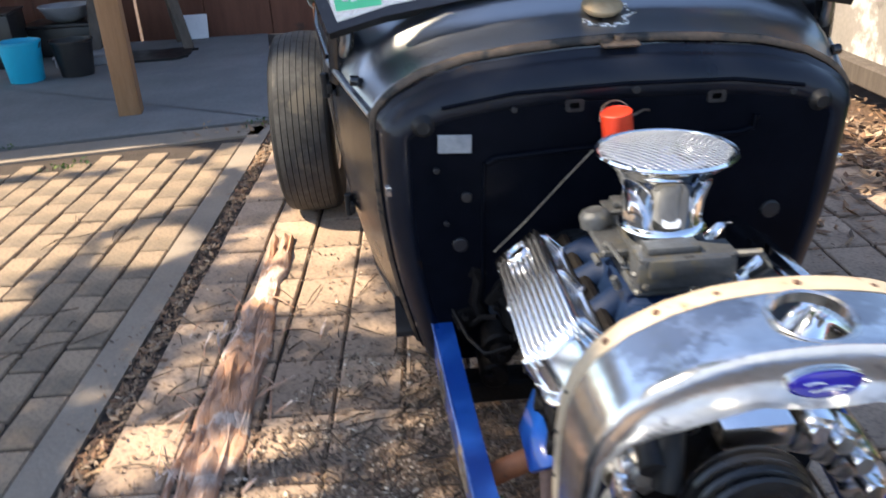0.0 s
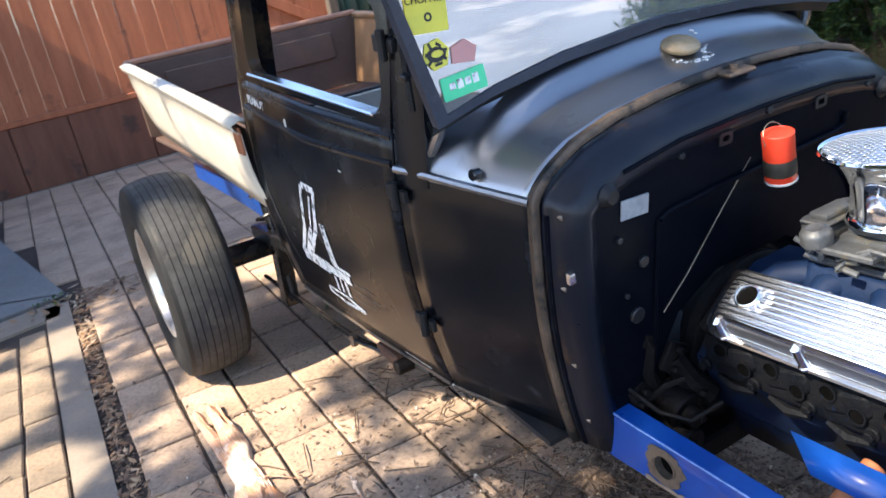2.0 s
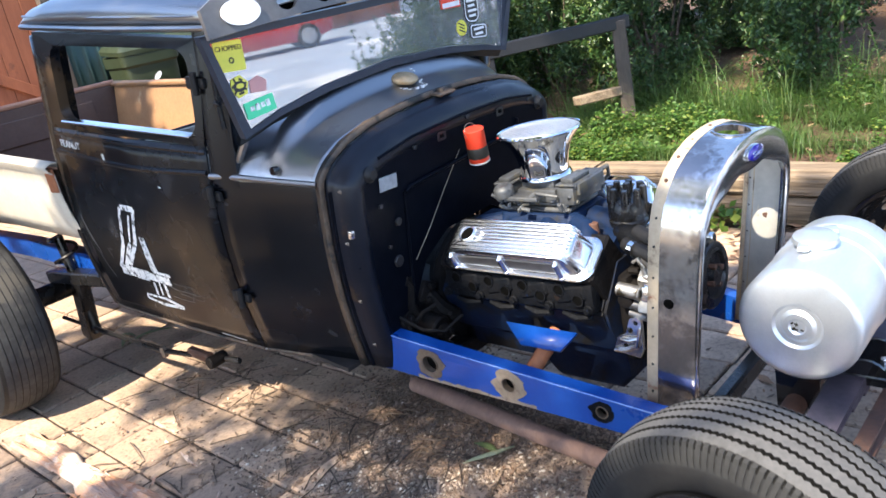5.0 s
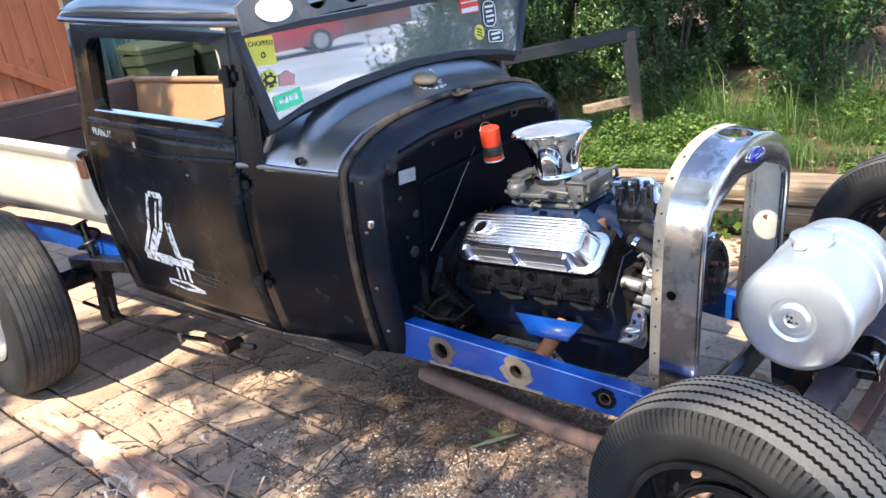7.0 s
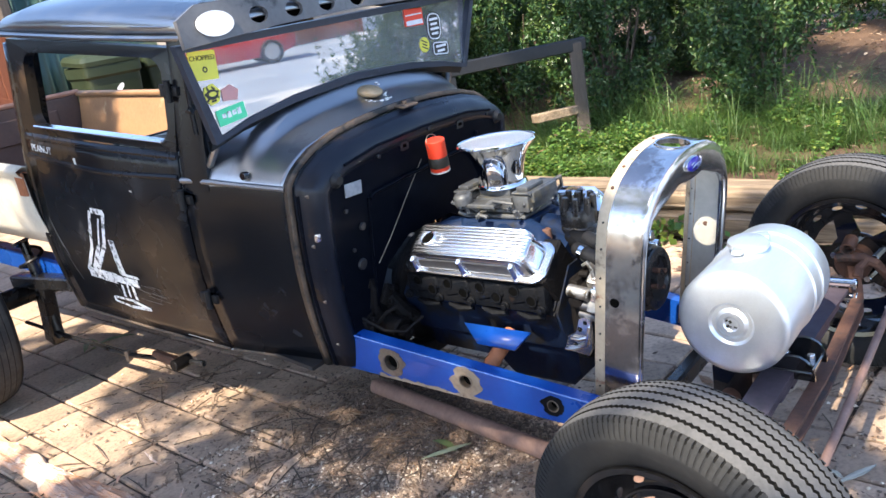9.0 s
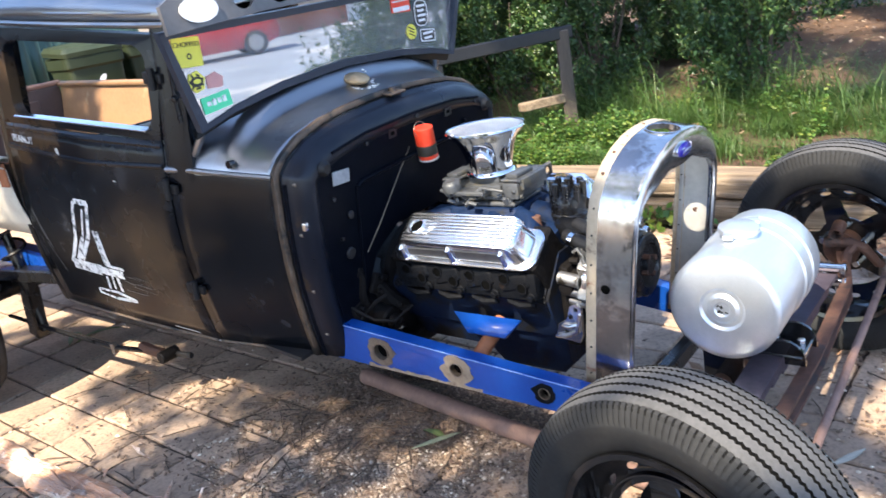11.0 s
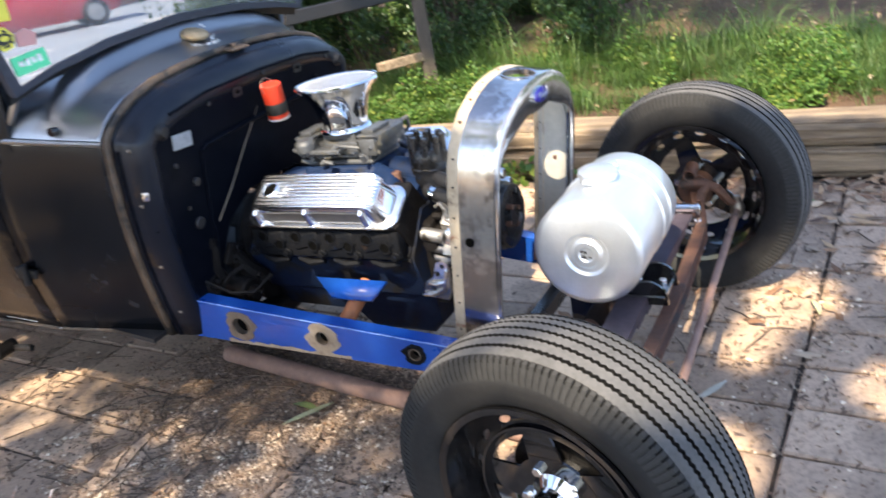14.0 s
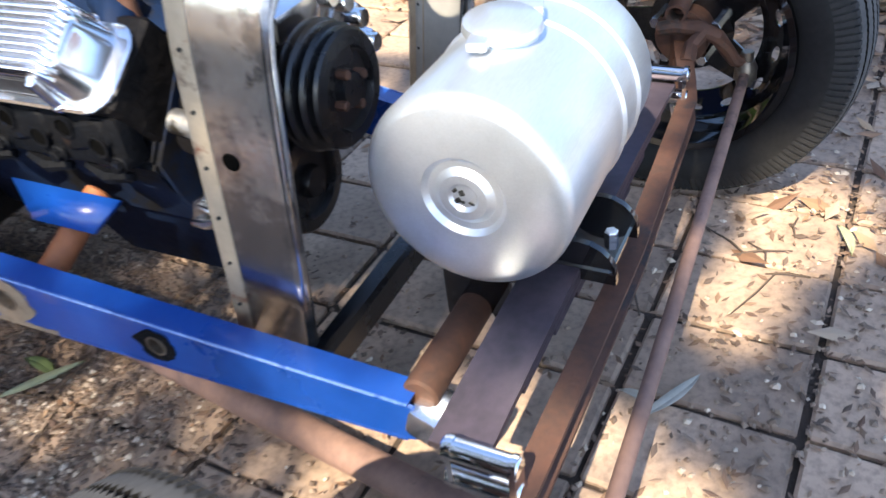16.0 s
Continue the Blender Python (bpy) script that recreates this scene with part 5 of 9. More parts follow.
rod(bm, (-0.27, -0.885, 0.250), (0.27, -0.885, 0.250), 0.023, None, 20)
part("cross_tube", bm, "rust", chassis, "rusty front cross tube")
bm = bmesh.new()
box(bm, (0, -0.715, 0.205), (0.52, 0.035, 0.05), None, 0.006, 1)
part("cross_bar", bm, "satin", chassis, "black front cross bar")
bm = bmesh.new()
box(bm, (0, 0.02, 0.25), (0.62, 0.07, 0.05), None, 0.006, 1)
part("gearbox_member", bm, "grime", chassis)

# ---- front axle, spring and steering ----
front = new("front_suspension")
front.parent = truck
front.empty_display_size = 0.1
tagged(front, "rusty beam axle hung from a transverse leaf spring")
bm = bmesh.new()
pts = [(-0.60, -1.03, 0.30), (-0.52, -1.035, 0.292), (-0.44, -1.045, 0.268), (-0.36, -1.05, 0.258), (0.04, -1.05, 0.252), (0.44, -1.035, 0.262), (0.50, -1.02, 0.272), (0.56, -1.0, 0.285), (0.60, -0.99, 0.288)]
loft(bm, [[(x, y + dy, z + dz) for dy, dz in ((-0.015, -0.022), (0.015, -0.022), (0.015, -0.015), (0.005, -0.011), (0.005, 0.011), (0.015, 0.015), (0.015, 0.022), (-0.015, 0.022), (-0.015, 0.015), (-0.005, 0.011), (-0.005, -0.011), (-0.015, -0.015))] for x, y, z in pts], True, True)
part("axle_beam", bm, "rust", front, "rusty forged I-beam axle", smooth=30)
bm = bmesh.new()
for k, (w, dz) in enumerate(((0.40, 0.016), (0.30, 0.006), (0.20, -0.004), (0.12, -0.014))):
    rings = []
    for x in np.linspace(-w, w, 13):
        z = 0.284 + dz + 0.012 * (1 - (x / 0.40) ** 2)
        rings.append([(0.037 + x, -0.982 + dy, z + e) for dy, e in ((-0.032, 0), (0.032, 0), (0.032, 0.009), (-0.032, 0.009))])
    loft(bm, rings, True, True)
part("leaf_spring", bm, "spring", front, "dark transverse leaf spring", smooth=20)
for x, y in ((-0.372, -1.005), (0.447, -0.985)):
    for dz in (-0.020, 0.020):
        bm = bmesh.new()
        rod(bm, (x, y + 0.032, 0.302 + dz), (x, y - 0.048, 0.302 + dz), 0.0125, None, 16)
        part("shackle_bolt", bm, "chrome", front, "chrome spring shackle")
    for dy in (0.026, -0.040):
        bm = bmesh.new()
        slab(bm, rounded(0.024, 0.070, 0.012), 0.006, Matrix.Translation((x, y + dy, 0.302)) @ pose(0, 0, 0, 90, 0, 0))
        part("shackle_plate", bm, "chrome", front)
    bm = bmesh.new()
    rod(bm, (x, y - 0.03, 0.27), (x, y - 0.045, 0.20), 0.012, None, 12)
    part("perch_stud", bm, "alloy", front)
bm = bmesh.new()
rod(bm, (-0.555, -1.135, 0.245), (0.625, -1.10, 0.247), 0.0095, None, 12)
part("tie_rod", bm, "pipe", front, "thin worn steering tie rod")
for x, s in ((0.625, 1), (-0.555, -1)):
    bm = bmesh.new()
    rod(bm, (x, -1.10, 0.225), (x, -1.10, 0.29), 0.015, 0.011, 12)
    lathe(bm, [(0, 0.03), (0.014, 0.026), (0.02, 0.012), (0.02, -0.01), (0.0, -0.014)], Matrix.Translation((x, -1.10, 0.247)), 14)
    part("tie_rod_end", bm, "bare", front)
    bm = bmesh.new()
    rod(bm, (x, -0.985, 0.30), (x + s * 0.05, -0.985, 0.305), 0.026, 0.022, 14)
    part("stub_axle", bm, "rust", front)
    bm = bmesh.new()
    rod(bm, (x, -0.985, 0.245), (x, -0.985, 0.345), 0.022, None, 14)
    hollow(bm, (x - s * 0.035, -0.976, 0.362), (x + s * 0.02, -0.976, 0.372), 0.019, 0.005, 16)
    tube(bm, [(x - s * 0.02, -0.945, 0.328), (x - s * 0.025, -0.98, 0.338), (x - s * 0.03, -1.02, 0.338), (x - s * 0.03, -1.05, 0.325), (x - s * 0.02, -1.065, 0.300), (x - s * 0.01, -1.08, 0.275), (x, -1.10, 0.268)], [0.013, 0.014, 0.014, 0.014, 0.013, 0.012, 0.012], 10)
    tube(bm, [(x - s * 0.03, -1.03, 0.337), (x - s * 0.05, -1.01, 0.315), (x - s * 0.08, -1.01, 0.295)], [0.012, 0.013, 0.015], 8)
    part("kingpin_knuckle", bm, "rust", front, "rusty kingpin knuckle and steering arm")
for x in (-0.062, 0.036):
    # a dome-topped saddle over the spring
    bm = bmesh.new()
    dome = [(-0.046, 0.0), (0.046, 0.0)] + [(0.046 * math.cos(a), 0.012 + 0.044 * math.sin(a)) for a in np.linspace(0, math.pi, 11)]
    slab(bm, dome, 0.009, Matrix.Translation((x, -1.012, 0.300)) @ pose(0, 0, 0, 90, 0, -90))
    part("spring_saddle", bm, "gloss", front, "glossy black dome-topped saddle")
for x in (-0.10, 0.105):
    bm = bmesh.new()
    slab(bm, [(-0.045, -0.11), (-0.012, -0.055), (0.012, -0.055), (0.045, -0.11), (0.045, 0.03), (-0.045, 0.03)], 0.008, Matrix.Translation((x, -0.890, 0.31)) @ pose(0, 0, 0, 90, 0, -90))
    part("tank_bracket", bm, "gloss", front, "glossy black tank bracket")
bm = bmesh.new()
box(bm, (-0.012, -1.005, 0.318), (0.125, 0.095, 0.010), None, 0.003, 1)
part("clamp_plate", bm, "gloss", front, "glossy black clamp plate over the spring")
for y in (-0.98, -1.035):
    bm = bmesh.new()
    rod(bm, (-0.012, y, 0.322), (-0.012, y, 0.336), 0.009, None, 6)
    part("clamp_nut", bm, "alloy", front)
bm = bmesh.new()
box(bm, (0.0, -0.90, 0.330), (0.22, 0.10, 0.03), None, 0.006, 1)
part("mounting_plate", bm, "gloss", front)

# ---- fuel tank ----
tank = new("fuel_tank")
tank.parent = truck
tank.empty_display_size = 0.1
tagged(tank, "barrel-shaped spun aluminium fuel tank")
TC, TR, TL = Vector((0.003, -0.915, 0.462)), 0.122, 0.167
bm = bmesh.new()
prof = [(0, -TL + 0.004), (0.014, -TL + 0.004), (0.018, -TL), (0.028, -TL), (0.036, -TL + 0.006), (0.044, -TL + 0.006), (0.050, -TL), (0.106, -TL), (0.1135, -TL + 0.0025), (0.119, -TL + 0.007), (TR, -TL + 0.014)]
prof += [(TR, 0.02), (TR + 0.0035, 0.026), (TR, 0.032), (TR, 0.082), (TR + 0.0035, 0.088), (TR, 0.094), (TR, TL - 0.014), (0.119, TL - 0.007), (0.112, TL - 0.002), (0.104, TL), (0, TL)]
lathe(bm, prof, Matrix.Translation(TC) @ pose(0, 0, 0, 0, 90, 0) , 48)
part("shell", bm, "tank", tank, smooth=30)
bm = bmesh.new()
lathe(bm, [(0, 0.022), (0.036, 0.022), (0.044, 0.017), (0.046, 0.008), (0.040, 0.004), (0.040, -0.012), (0, -0.012)], Matrix.Translation(TC + Vector((-0.02, 0.005, TR))) @ pose(0, 0, 0, 4, -3, 0), 24)
box(bm, TC + Vector((0.025, -0.012, TR + 0.013)), (0.035, 0.03, 0.014), pose(0, 0, 0, 0, 0, 20), 0.005, 2)
box(bm, TC + Vector((-0.068, 0.012, TR + 0.010)), (0.03, 0.024, 0.012), pose(0, 0, 0, 0, 0, 10), 0.005, 2)
part("tank_cap", bm, "tank", tank, "aluminium screw cap with lugs")
bm = bmesh.new()
rr = random.Random(5)
for k in range(7):
    box(bm, TC + Vector((-TL + 0.0035, rr.uniform(-0.011, 0.011), rr.uniform(-0.008, 0.008))), (0.001, rr.uniform(0.002, 0.008), rr.uniform(0.002, 0.006)), pose(0, 0, 0, rr.uniform(0, 90)))
part("stamped_mark", bm, "print", tank, smooth=0)

# ---- radiator shell ----
shell = new("radiator_shell")
shell.parent = truck
shell.empty_display_size = 0.1
tagged(shell, "raw polished steel radiator shell without a radiator")
half = [(0.233, 0.335), (0.235, 0.45), (0.237, 0.56), (0.238, 0.66), (0.237, 0.73), (0.233, 0.775), (0.222, 0.812), (0.202, 0.845), (0.172, 0.873), (0.130, 0.896)]
half += [(0.085 - 0.0085 * k, 0.919 - 0.0085 * ((0.085 - 0.0085 * k) / 0.085) ** 2) for k in range(11)]
U = [(-x, z) for x, z in half] + half[-2::-1]
SH = CAR @ pose(-0.013, -0.59, 0, 0, 0, -2.4)      # its own frame: y = 0 at the rear edge, a little askew
DEEP = 0.100


def shell_point(i, y, off=0.0):
    """A place on the shell: y runs forward from the rear edge, off runs inwards from the outer skin."""
    x, z = U[i]
    a, b = U[max(0, i - 1)], U[min(len(U) - 1, i + 1)]
    t = Vector((b[0] - a[0], b[1] - a[1])).normalized()
    k = min(1.0, max(0.0, -y / DEEP))
    return (x * (1 - 0.035 * k) + t.y * off, y, z - 0.001 * k * min(1.0, max(0.0, (z - 0.7) / 0.2)) - t.x * off)


def brow(i):
    """Width of the front face: a narrow lip on the legs, a deep brow with a dropped middle over the opening."""
    x, z = U[i]
    k = min(1.0, max(0.0, (z - 0.76) / 0.14))
    return 0.017 + 0.054 * k * k * (3 - 2 * k) + 0.010 * max(0.0, 1 - (x / 0.07) ** 2)


bm = bmesh.new()
rings = []
for i in range(len(U)):
    w = brow(i)
    ring = [shell_point(i, -0.0081 * k) for k in range(12)] + [shell_point(i, -0.0955), shell_point(i, -0.0985, 0.0015), shell_point(i, -DEEP, 0.005)]
    ring += [shell_point(i, -DEEP - 0.002 * math.sin(math.pi * f), w * f) for f in (0.35, 0.6, 0.85)]
    ring += [shell_point(i, -DEEP + 0.001, w), shell_point(i, -DEEP + 0.005, w + 0.002), shell_point(i, -DEEP + 0.016, w + 0.001)]
    rings.append(ring)
loft(bm, rings)
# the filler opening cut in the top
FC = Vector((-0.006, -0.055, 0.919))
gone = [f for f in bm.faces if f.calc_center_median().z > 0.90 and (f.calc_center_median() - FC).xy.length < 0.036]
bmesh.ops.delete(bm, geom=gone, context="FACES")
bmesh.ops.delete(bm, geom=[f for f in bm.faces if f.calc_center_median().z > 0.90 and (f.calc_center_median() - FC).xy.length < 0.05 and sum(1 for e in f.edges if e.is_boundary) > 2], context="FACES")
for v in bm.verts:
    d = (v.co - FC).xy
    if v.is_boundary and v.co.z > 0.91 and d.length < 0.052 and abs(v.co.x) < 0.055 and -0.097 < v.co.y < -0.0005:
        d = d.normalized() * 0.0390
        v.co.x, v.co.y = FC.x + d.x, FC.y + d.y
body = part("body", bm, "shell", shell, m=SH, smooth=38)
solid(body, 0.003).modifiers[0].material_offset = 1
body.data.materials.append(M["shell_in"])
bm = bmesh.new()
loft(bm, [[shell_point(i, y, off) for off, y in ((0.004, 0.012), (-0.001, 0.010), (-0.002, 0.007), (-0.002, -0.012), (-0.001, -0.0145), (0.004, -0.0145))] for i in range(len(U))], False)
solid(part("rear_lip", bm, "shell_lip", shell, "tarnished rear lip with rivet holes", m=SH, smooth=40), 0.002)
for sx in (-1, 1):
    for z in (0.38, 0.45, 0.52, 0.59, 0.66, 0.73, 0.79):
        # black pegs give the rivet holes their shade
        bm = bmesh.new()
        x = lerp_table([(z_, x_) for x_, z_ in half[:8]], z)
        rod(bm, (sx * (x - 0.004), -0.004, z), (sx * (x + 0.0045), -0.004, z), 0.0024, None, 10)
        part("rivet_hole", bm, "print", shell, m=SH)
    if sx > 0:
        continue
    # a near-black disc on the skin, painted as a hole's shade
    bm = bmesh.new()
    rod(bm, (-0.228, -0.036, 0.605), (-0.2362, -0.036, 0.605), 0.0115, None, 18)
    part("side_hole", bm, "hole", shell, "near-black disc painted as the shade of a round hole", m=SH)
bm = bmesh.new()
slab(bm, circle(0.024, 22), 0.002, pose(0.2325, -0.050, 0.655, 0, 90, 0))
part("cleaned_patch", bm, "cream", shell, "round pale patch inside the leg", m=SH)
bm = bmesh.new()
slab(bm, circle(0.007, 10, 0, 0, 0.010), 0.003, pose(0.2305, -0.050, 0.642, 0, 90, 0))
part("patch_hole", bm, "rust", shell, m=SH)
for x in (-0.19, -0.14, -0.08, 0.0, 0.08, 0.14, 0.19):
    z = lerp_table([(0.0, 0.919), (0.06, 0.915), (0.130, 0.896), (0.172, 0.873), (0.202, 0.845)], abs(x))
    bm = bmesh.new()
    rod(bm, (x, -0.004, z - 0.004), (x * 1.01, -0.004, z + 0.004), 0.004, None, 8)
    part("rivet_hole", bm, "rust", shell, m=SH)
bm = bmesh.new()
lathe(bm, [(0.0375, -0.012), (0.0375, 0.000), (0.0405, 0.0020), (0.0425, 0.0005), (0.0400, -0.002), (0.0400, -0.012)], pose(FC.x, FC.y, 0.9185, 1), 36, True)
part("filler_neck", bm, "shell", shell, m=SH)
BD = pose(-0.022, -0.6945, 0.876, 88, 0, -2.4)
bm = bmesh.new()
lathe(bm, [(0, 0.005), (0.6, 0.0045), (0.93, 0.003), (1, 0.0)], BD @ Matrix.Diagonal((0.036, 0.016, 1, 1)), 32)
bd = part("badge", bm, "badge", shell, "blue oval enamel badge with a pale scrawl", m=CAR)
bm = bmesh.new()
lathe(bm, [(1.0, 0.0), (1.07, 0.002), (1.07, -0.001), (1.0, -0.002)], BD @ Matrix.Diagonal((0.036, 0.016, 1, 1)), 32, True)
part("badge_rim", bm, "chrome", bd, m=CAR)
bm = bmesh.new()
for x0, x1, y0, y1 in ((-0.022, -0.004, 0.002, 0.004), (-0.004, 0.022, -0.003, -0.001), (-0.016, 0.016, -0.006, -0.0045)):
    tube(bm, [(x0, y0, 0.0052), ((x0 + x1) / 2, (y0 + y1) / 2 + 0.002, 0.0056), (x1, y1, 0.0052)], 0.0011, 6)
part("badge_scroll", bm, "alloy", bd, m=CAR @ BD)

# ---- engine ----
engine = new("engine")
engine.parent = truck
engine.empty_display_size = 0.1
tagged(engine, "greasy blue V8 engine with polished valve covers and chrome air horn")
bm = bmesh.new()
loft(bm, [[(x, y, z) for x, z in ((-0.135, 0.315), (-0.15, 0.38), (-0.185, 0.44), (-0.10, 0.545), (0.10, 0.545), (0.185, 0.44), (0.15, 0.38), (0.135, 0.315))] for y in (0.02, -0.05, -0.46, -0.49)], True, True)
bmesh.ops.bevel(bm, geom=bm.edges[:], offset=0.008, segments=2, affect="EDGES")
part("block", bm, "block_blue", engine, smooth=40)
bm = bmesh.new()
rings = []
for y, d, w in ((0.02, 0.06, 0.11), (-0.03, 0.075, 0.125), (-0.25, 0.08, 0.128), (-0.28, 0.13, 0.12), (-0.46, 0.135, 0.115), (-0.485, 0.11, 0.10)):
    rings.append([(x * w, y, 0.325 - d * e) for x, e in ((-1.1, 0), (-1.0, 0.15), (-0.95, 0.85), (-0.8, 1), (0.8, 1), (0.95, 0.85), (1.0, 0.15), (1.1, 0))])
loft(bm, rings, True, True)
part("oil_pan", bm, "block_blue", engine, "dark blue oil pan with flaking rust", smooth=40)
bm = bmesh.new()
lathe(bm, [(0, 0), (0.17, 0), (0.185, 0.01), (0.185, 0.03), (0.14, 0.09), (0.11, 0.25), (0, 0.26)], pose(0, 0.02, 0.40, -90), 28)
part("bellhousing", bm, "grime", engine)
bm = bmesh.new()
tube(bm, [(-0.17, 0.0, 0.36), (-0.20, 0.02, 0.40), (-0.22, 0.04, 0.45)], 0.026, 10)
rod(bm, (-0.235, -0.005, 0.35), (-0.235, 0.06, 0.365), 0.040, 0.034, 18)
rod(bm, (-0.235, -0.03, 0.345), (-0.235, -0.005, 0.35), 0.022, None, 14)
rod(bm, (-0.25, -0.03, 0.30), (-0.25, 0.08, 0.305), 0.030, None, 16)
tube(bm, [(-0.262, 0.05, 0.40), (-0.280, 0.045, 0.44), (-0.272, 0.04, 0.49), (-0.285, 0.045, 0.535)], [0.016, 0.013, 0.011, 0.010], 8)
box(bm, (-0.270, 0.045, 0.505), (0.040, 0.018, 0.030), pose(0, 0, 0, 15, 25, 10), 0.006, 2)
box(bm, (-0.225, 0.030, 0.455), (0.052, 0.016, 0.060), pose(0, 0, 0, 8, 30, 0), 0.006, 2)
box(bm, (-0.300, 0.050, 0.400), (0.050, 0.014, 0.045), pose(0, 0, 0, 0, -18, 12), 0.005, 2)
for bx, by, bz in ((-0.225, 0.018, 0.475), (-0.24, 0.018, 0.44), (-0.30, 0.04, 0.41), (-0.31, 0.04, 0.385), (-0.262, -0.034, 0.31), (-0.238, -0.034, 0.355), (-0.21, -0.02, 0.39)):
    rod(bm, (bx, by, bz), (bx, by - 0.014, bz), 0.008, None, 6)
tube(bm, [(-0.33, 0.06, 0.43), (-0.30, 0.00, 0.38), (-0.27, -0.05, 0.37), (-0.22, -0.08, 0.40)], 0.005, 6)
tube(bm, [(-0.31, 0.07, 0.35), (-0.27, 0.01, 0.42), (-0.24, -0.01, 0.43)], 0.006, 6)
part("clutch_linkage", bm, "grime", engine, "greasy clutch linkage")

for sx in (-1, 1):
    # bank frame: x across the cover (towards the valley), y along the engine, z out of the cover
    B = Matrix(((0.809 * -sx, 0, 0.588 * sx, sx * 0.1726), (0, 1, 0, -0.256), (0.588, 0, 0.809, 0.569), (0, 0, 0, 1)))
    bm = bmesh.new()
    box(bm, (0.012, 0.0, -0.053), (0.130, 0.46, 0.105), None, 0.006, 1)
    hd = part("cylinder_head", bm, "grime", engine, "greasy iron cylinder head", m=B)
    # exhaust face: an upright flange with eight round ports in pairs
    bm = bmesh.new()
    box(bm, (sx * 0.192, -0.258, 0.486), (0.036, 0.445, 0.074), None, 0.008, 2)
    part("exhaust_flange", bm, "port", hd)
    for k in range(4):
        y = -0.104 - 0.105 * k
        bm = bmesh.new()
        box(bm, (sx * 0.198, y, 0.494), (0.036, 0.090, 0.040), pose(0, 0, 0, -12, 0, 0), 0.012, 3)
        part("port_boss", bm, "port", hd)
    for k in range(8):
        y = -0.079 - 0.105 * (k // 2) - 0.049 * (k % 2)
        z = 0.505 if k % 2 == 0 else 0.484
        bm = bmesh.new()
        hollow(bm, (sx * 0.212, y, z), (sx * 0.2185, y, z), 0.0160, 0.0035, 18)
        part("port_rim", bm, "port", hd)
        # port depth is shade put into a near-black plug
        bm = bmesh.new()
        rod(bm, (sx * 0.212, y, z), (sx * 0.2172, y, z), 0.0126, None, 16)
        part("exhaust_port", bm, "hole", hd)
    for k in range(5):
        y = -0.040 - 0.107 * k
        bm = bmesh.new()
        rod(bm, (sx * 0.200, y, 0.462), (sx * 0.2175, y, 0.461), 0.0125, None, 16)
        rod(bm, (sx * 0.2165, y, 0.461), (sx * 0.226, y, 0.4605), 0.0085, None, 6)
        part("head_bolt", bm, "port", hd)
    for k in range(4):
        bm = bmesh.new()
        y = -0.10 - 0.11 * k
        tube(bm, [(sx * 0.203, y + 0.04, 0.441), (sx * 0.210, y, 0.434), (sx * 0.203, y - 0.04, 0.436)], [0.006, 0.010, 0.006], 6)
        part("gasket_lip", bm, "port", hd)
    # finned valve cover: a lip, a drawn-in wall, a rounded shoulder and a sloping rear end
    alloy = "alloy" if sx < 0 else "chrome"
    bm = bmesh.new()
    rings = []
    for z, x0, x1, y0, y1, r in ((0.0, -0.062, 0.060, -0.232, 0.214, 0.040), (0.006, -0.063, 0.061, -0.233, 0.215, 0.040), (0.009, -0.060, 0.058, -0.230, 0.212, 0.038), (0.0095, -0.050, 0.052, -0.212, 0.203, 0.034),
                                 (0.014, -0.049, 0.051, -0.208, 0.200, 0.032), (0.052, -0.046, 0.049, -0.193, 0.168, 0.032), (0.056, -0.047, 0.050, -0.193, 0.167, 0.034), (0.061, -0.046, 0.049, -0.190, 0.162, 0.034),
                                 (0.066, -0.040, 0.047, -0.183, 0.154, 0.032), (0.0685, -0.031, 0.043, -0.174, 0.145, 0.028)):
        rings.append([(x, y, z) for x, y in rounded(x1 - x0, y1 - y0, r, 7, (x0 + x1) / 2, (y0 + y1) / 2)])
    loft(bm, rings, True, True)
    vc = part("valve_cover", bm, alloy, engine, "polished aluminium finned valve cover", m=B, smooth=40)
    for k in range(10):
        x = -0.0430 + 0.0096 * k
        dip = max(0.0, -0.026 - x) * 0.25
        cut = sx < 0 and abs(x) < 0.021
        ends = [(-0.190, 0.055), (-0.185, 0.070), (-0.176, 0.0795), (0.136, 0.0795), (0.150, 0.0745), (0.161, 0.064), (0.167, 0.055)]
        runs = [ends[:3] + [(0.081, 0.0795), (0.084, 0.068)], [(0.131, 0.068), (0.133, 0.0795)] + ends[3:]] if cut else [ends]
        for run in runs:
            bm = bmesh.new()
            loft(bm, [[(x + dx, y, max(0.050, z - dz - dip)) for dx, dz in ((-0.0033, 0.014), (-0.0020, 0.0008), (-0.001, 0), (0.001, 0), (0.0020, 0.0008), (0.0033, 0.014))] for y, z in run], True, True)
            part("fin", bm, alloy, vc, m=B, smooth=45)
    for y in (-0.160, 0.0, 0.159):
        for s in (-1, 1):
            bm = bmesh.new()
            top = 0.055 if y < 0.1 else 0.046
            tube(bm, [(s * 0.0535, y, 0.004), (s * 0.0525, y, 0.020), (s * 0.0490, y, top), (s * 0.042, y, top + 0.006)], [0.0110, 0.0100, 0.0088, 0.005], 12)
            rod(bm, (s * 0.0565, y, 0.004), (s * 0.0565, y, 0.0135), 0.0100, None, 16)
            pillar = part("bolt_pillar", bm, alloy, vc, m=B, smooth=50)
            # near-black cap for the shade in the bolt's recess
            bm = bmesh.new()
            rod(bm, (s * 0.0580, y, 0.0130), (s * 0.0580, y, 0.0150), 0.0045, None, 10)
            part("bolt_recess", bm, "hole", pillar, m=B)
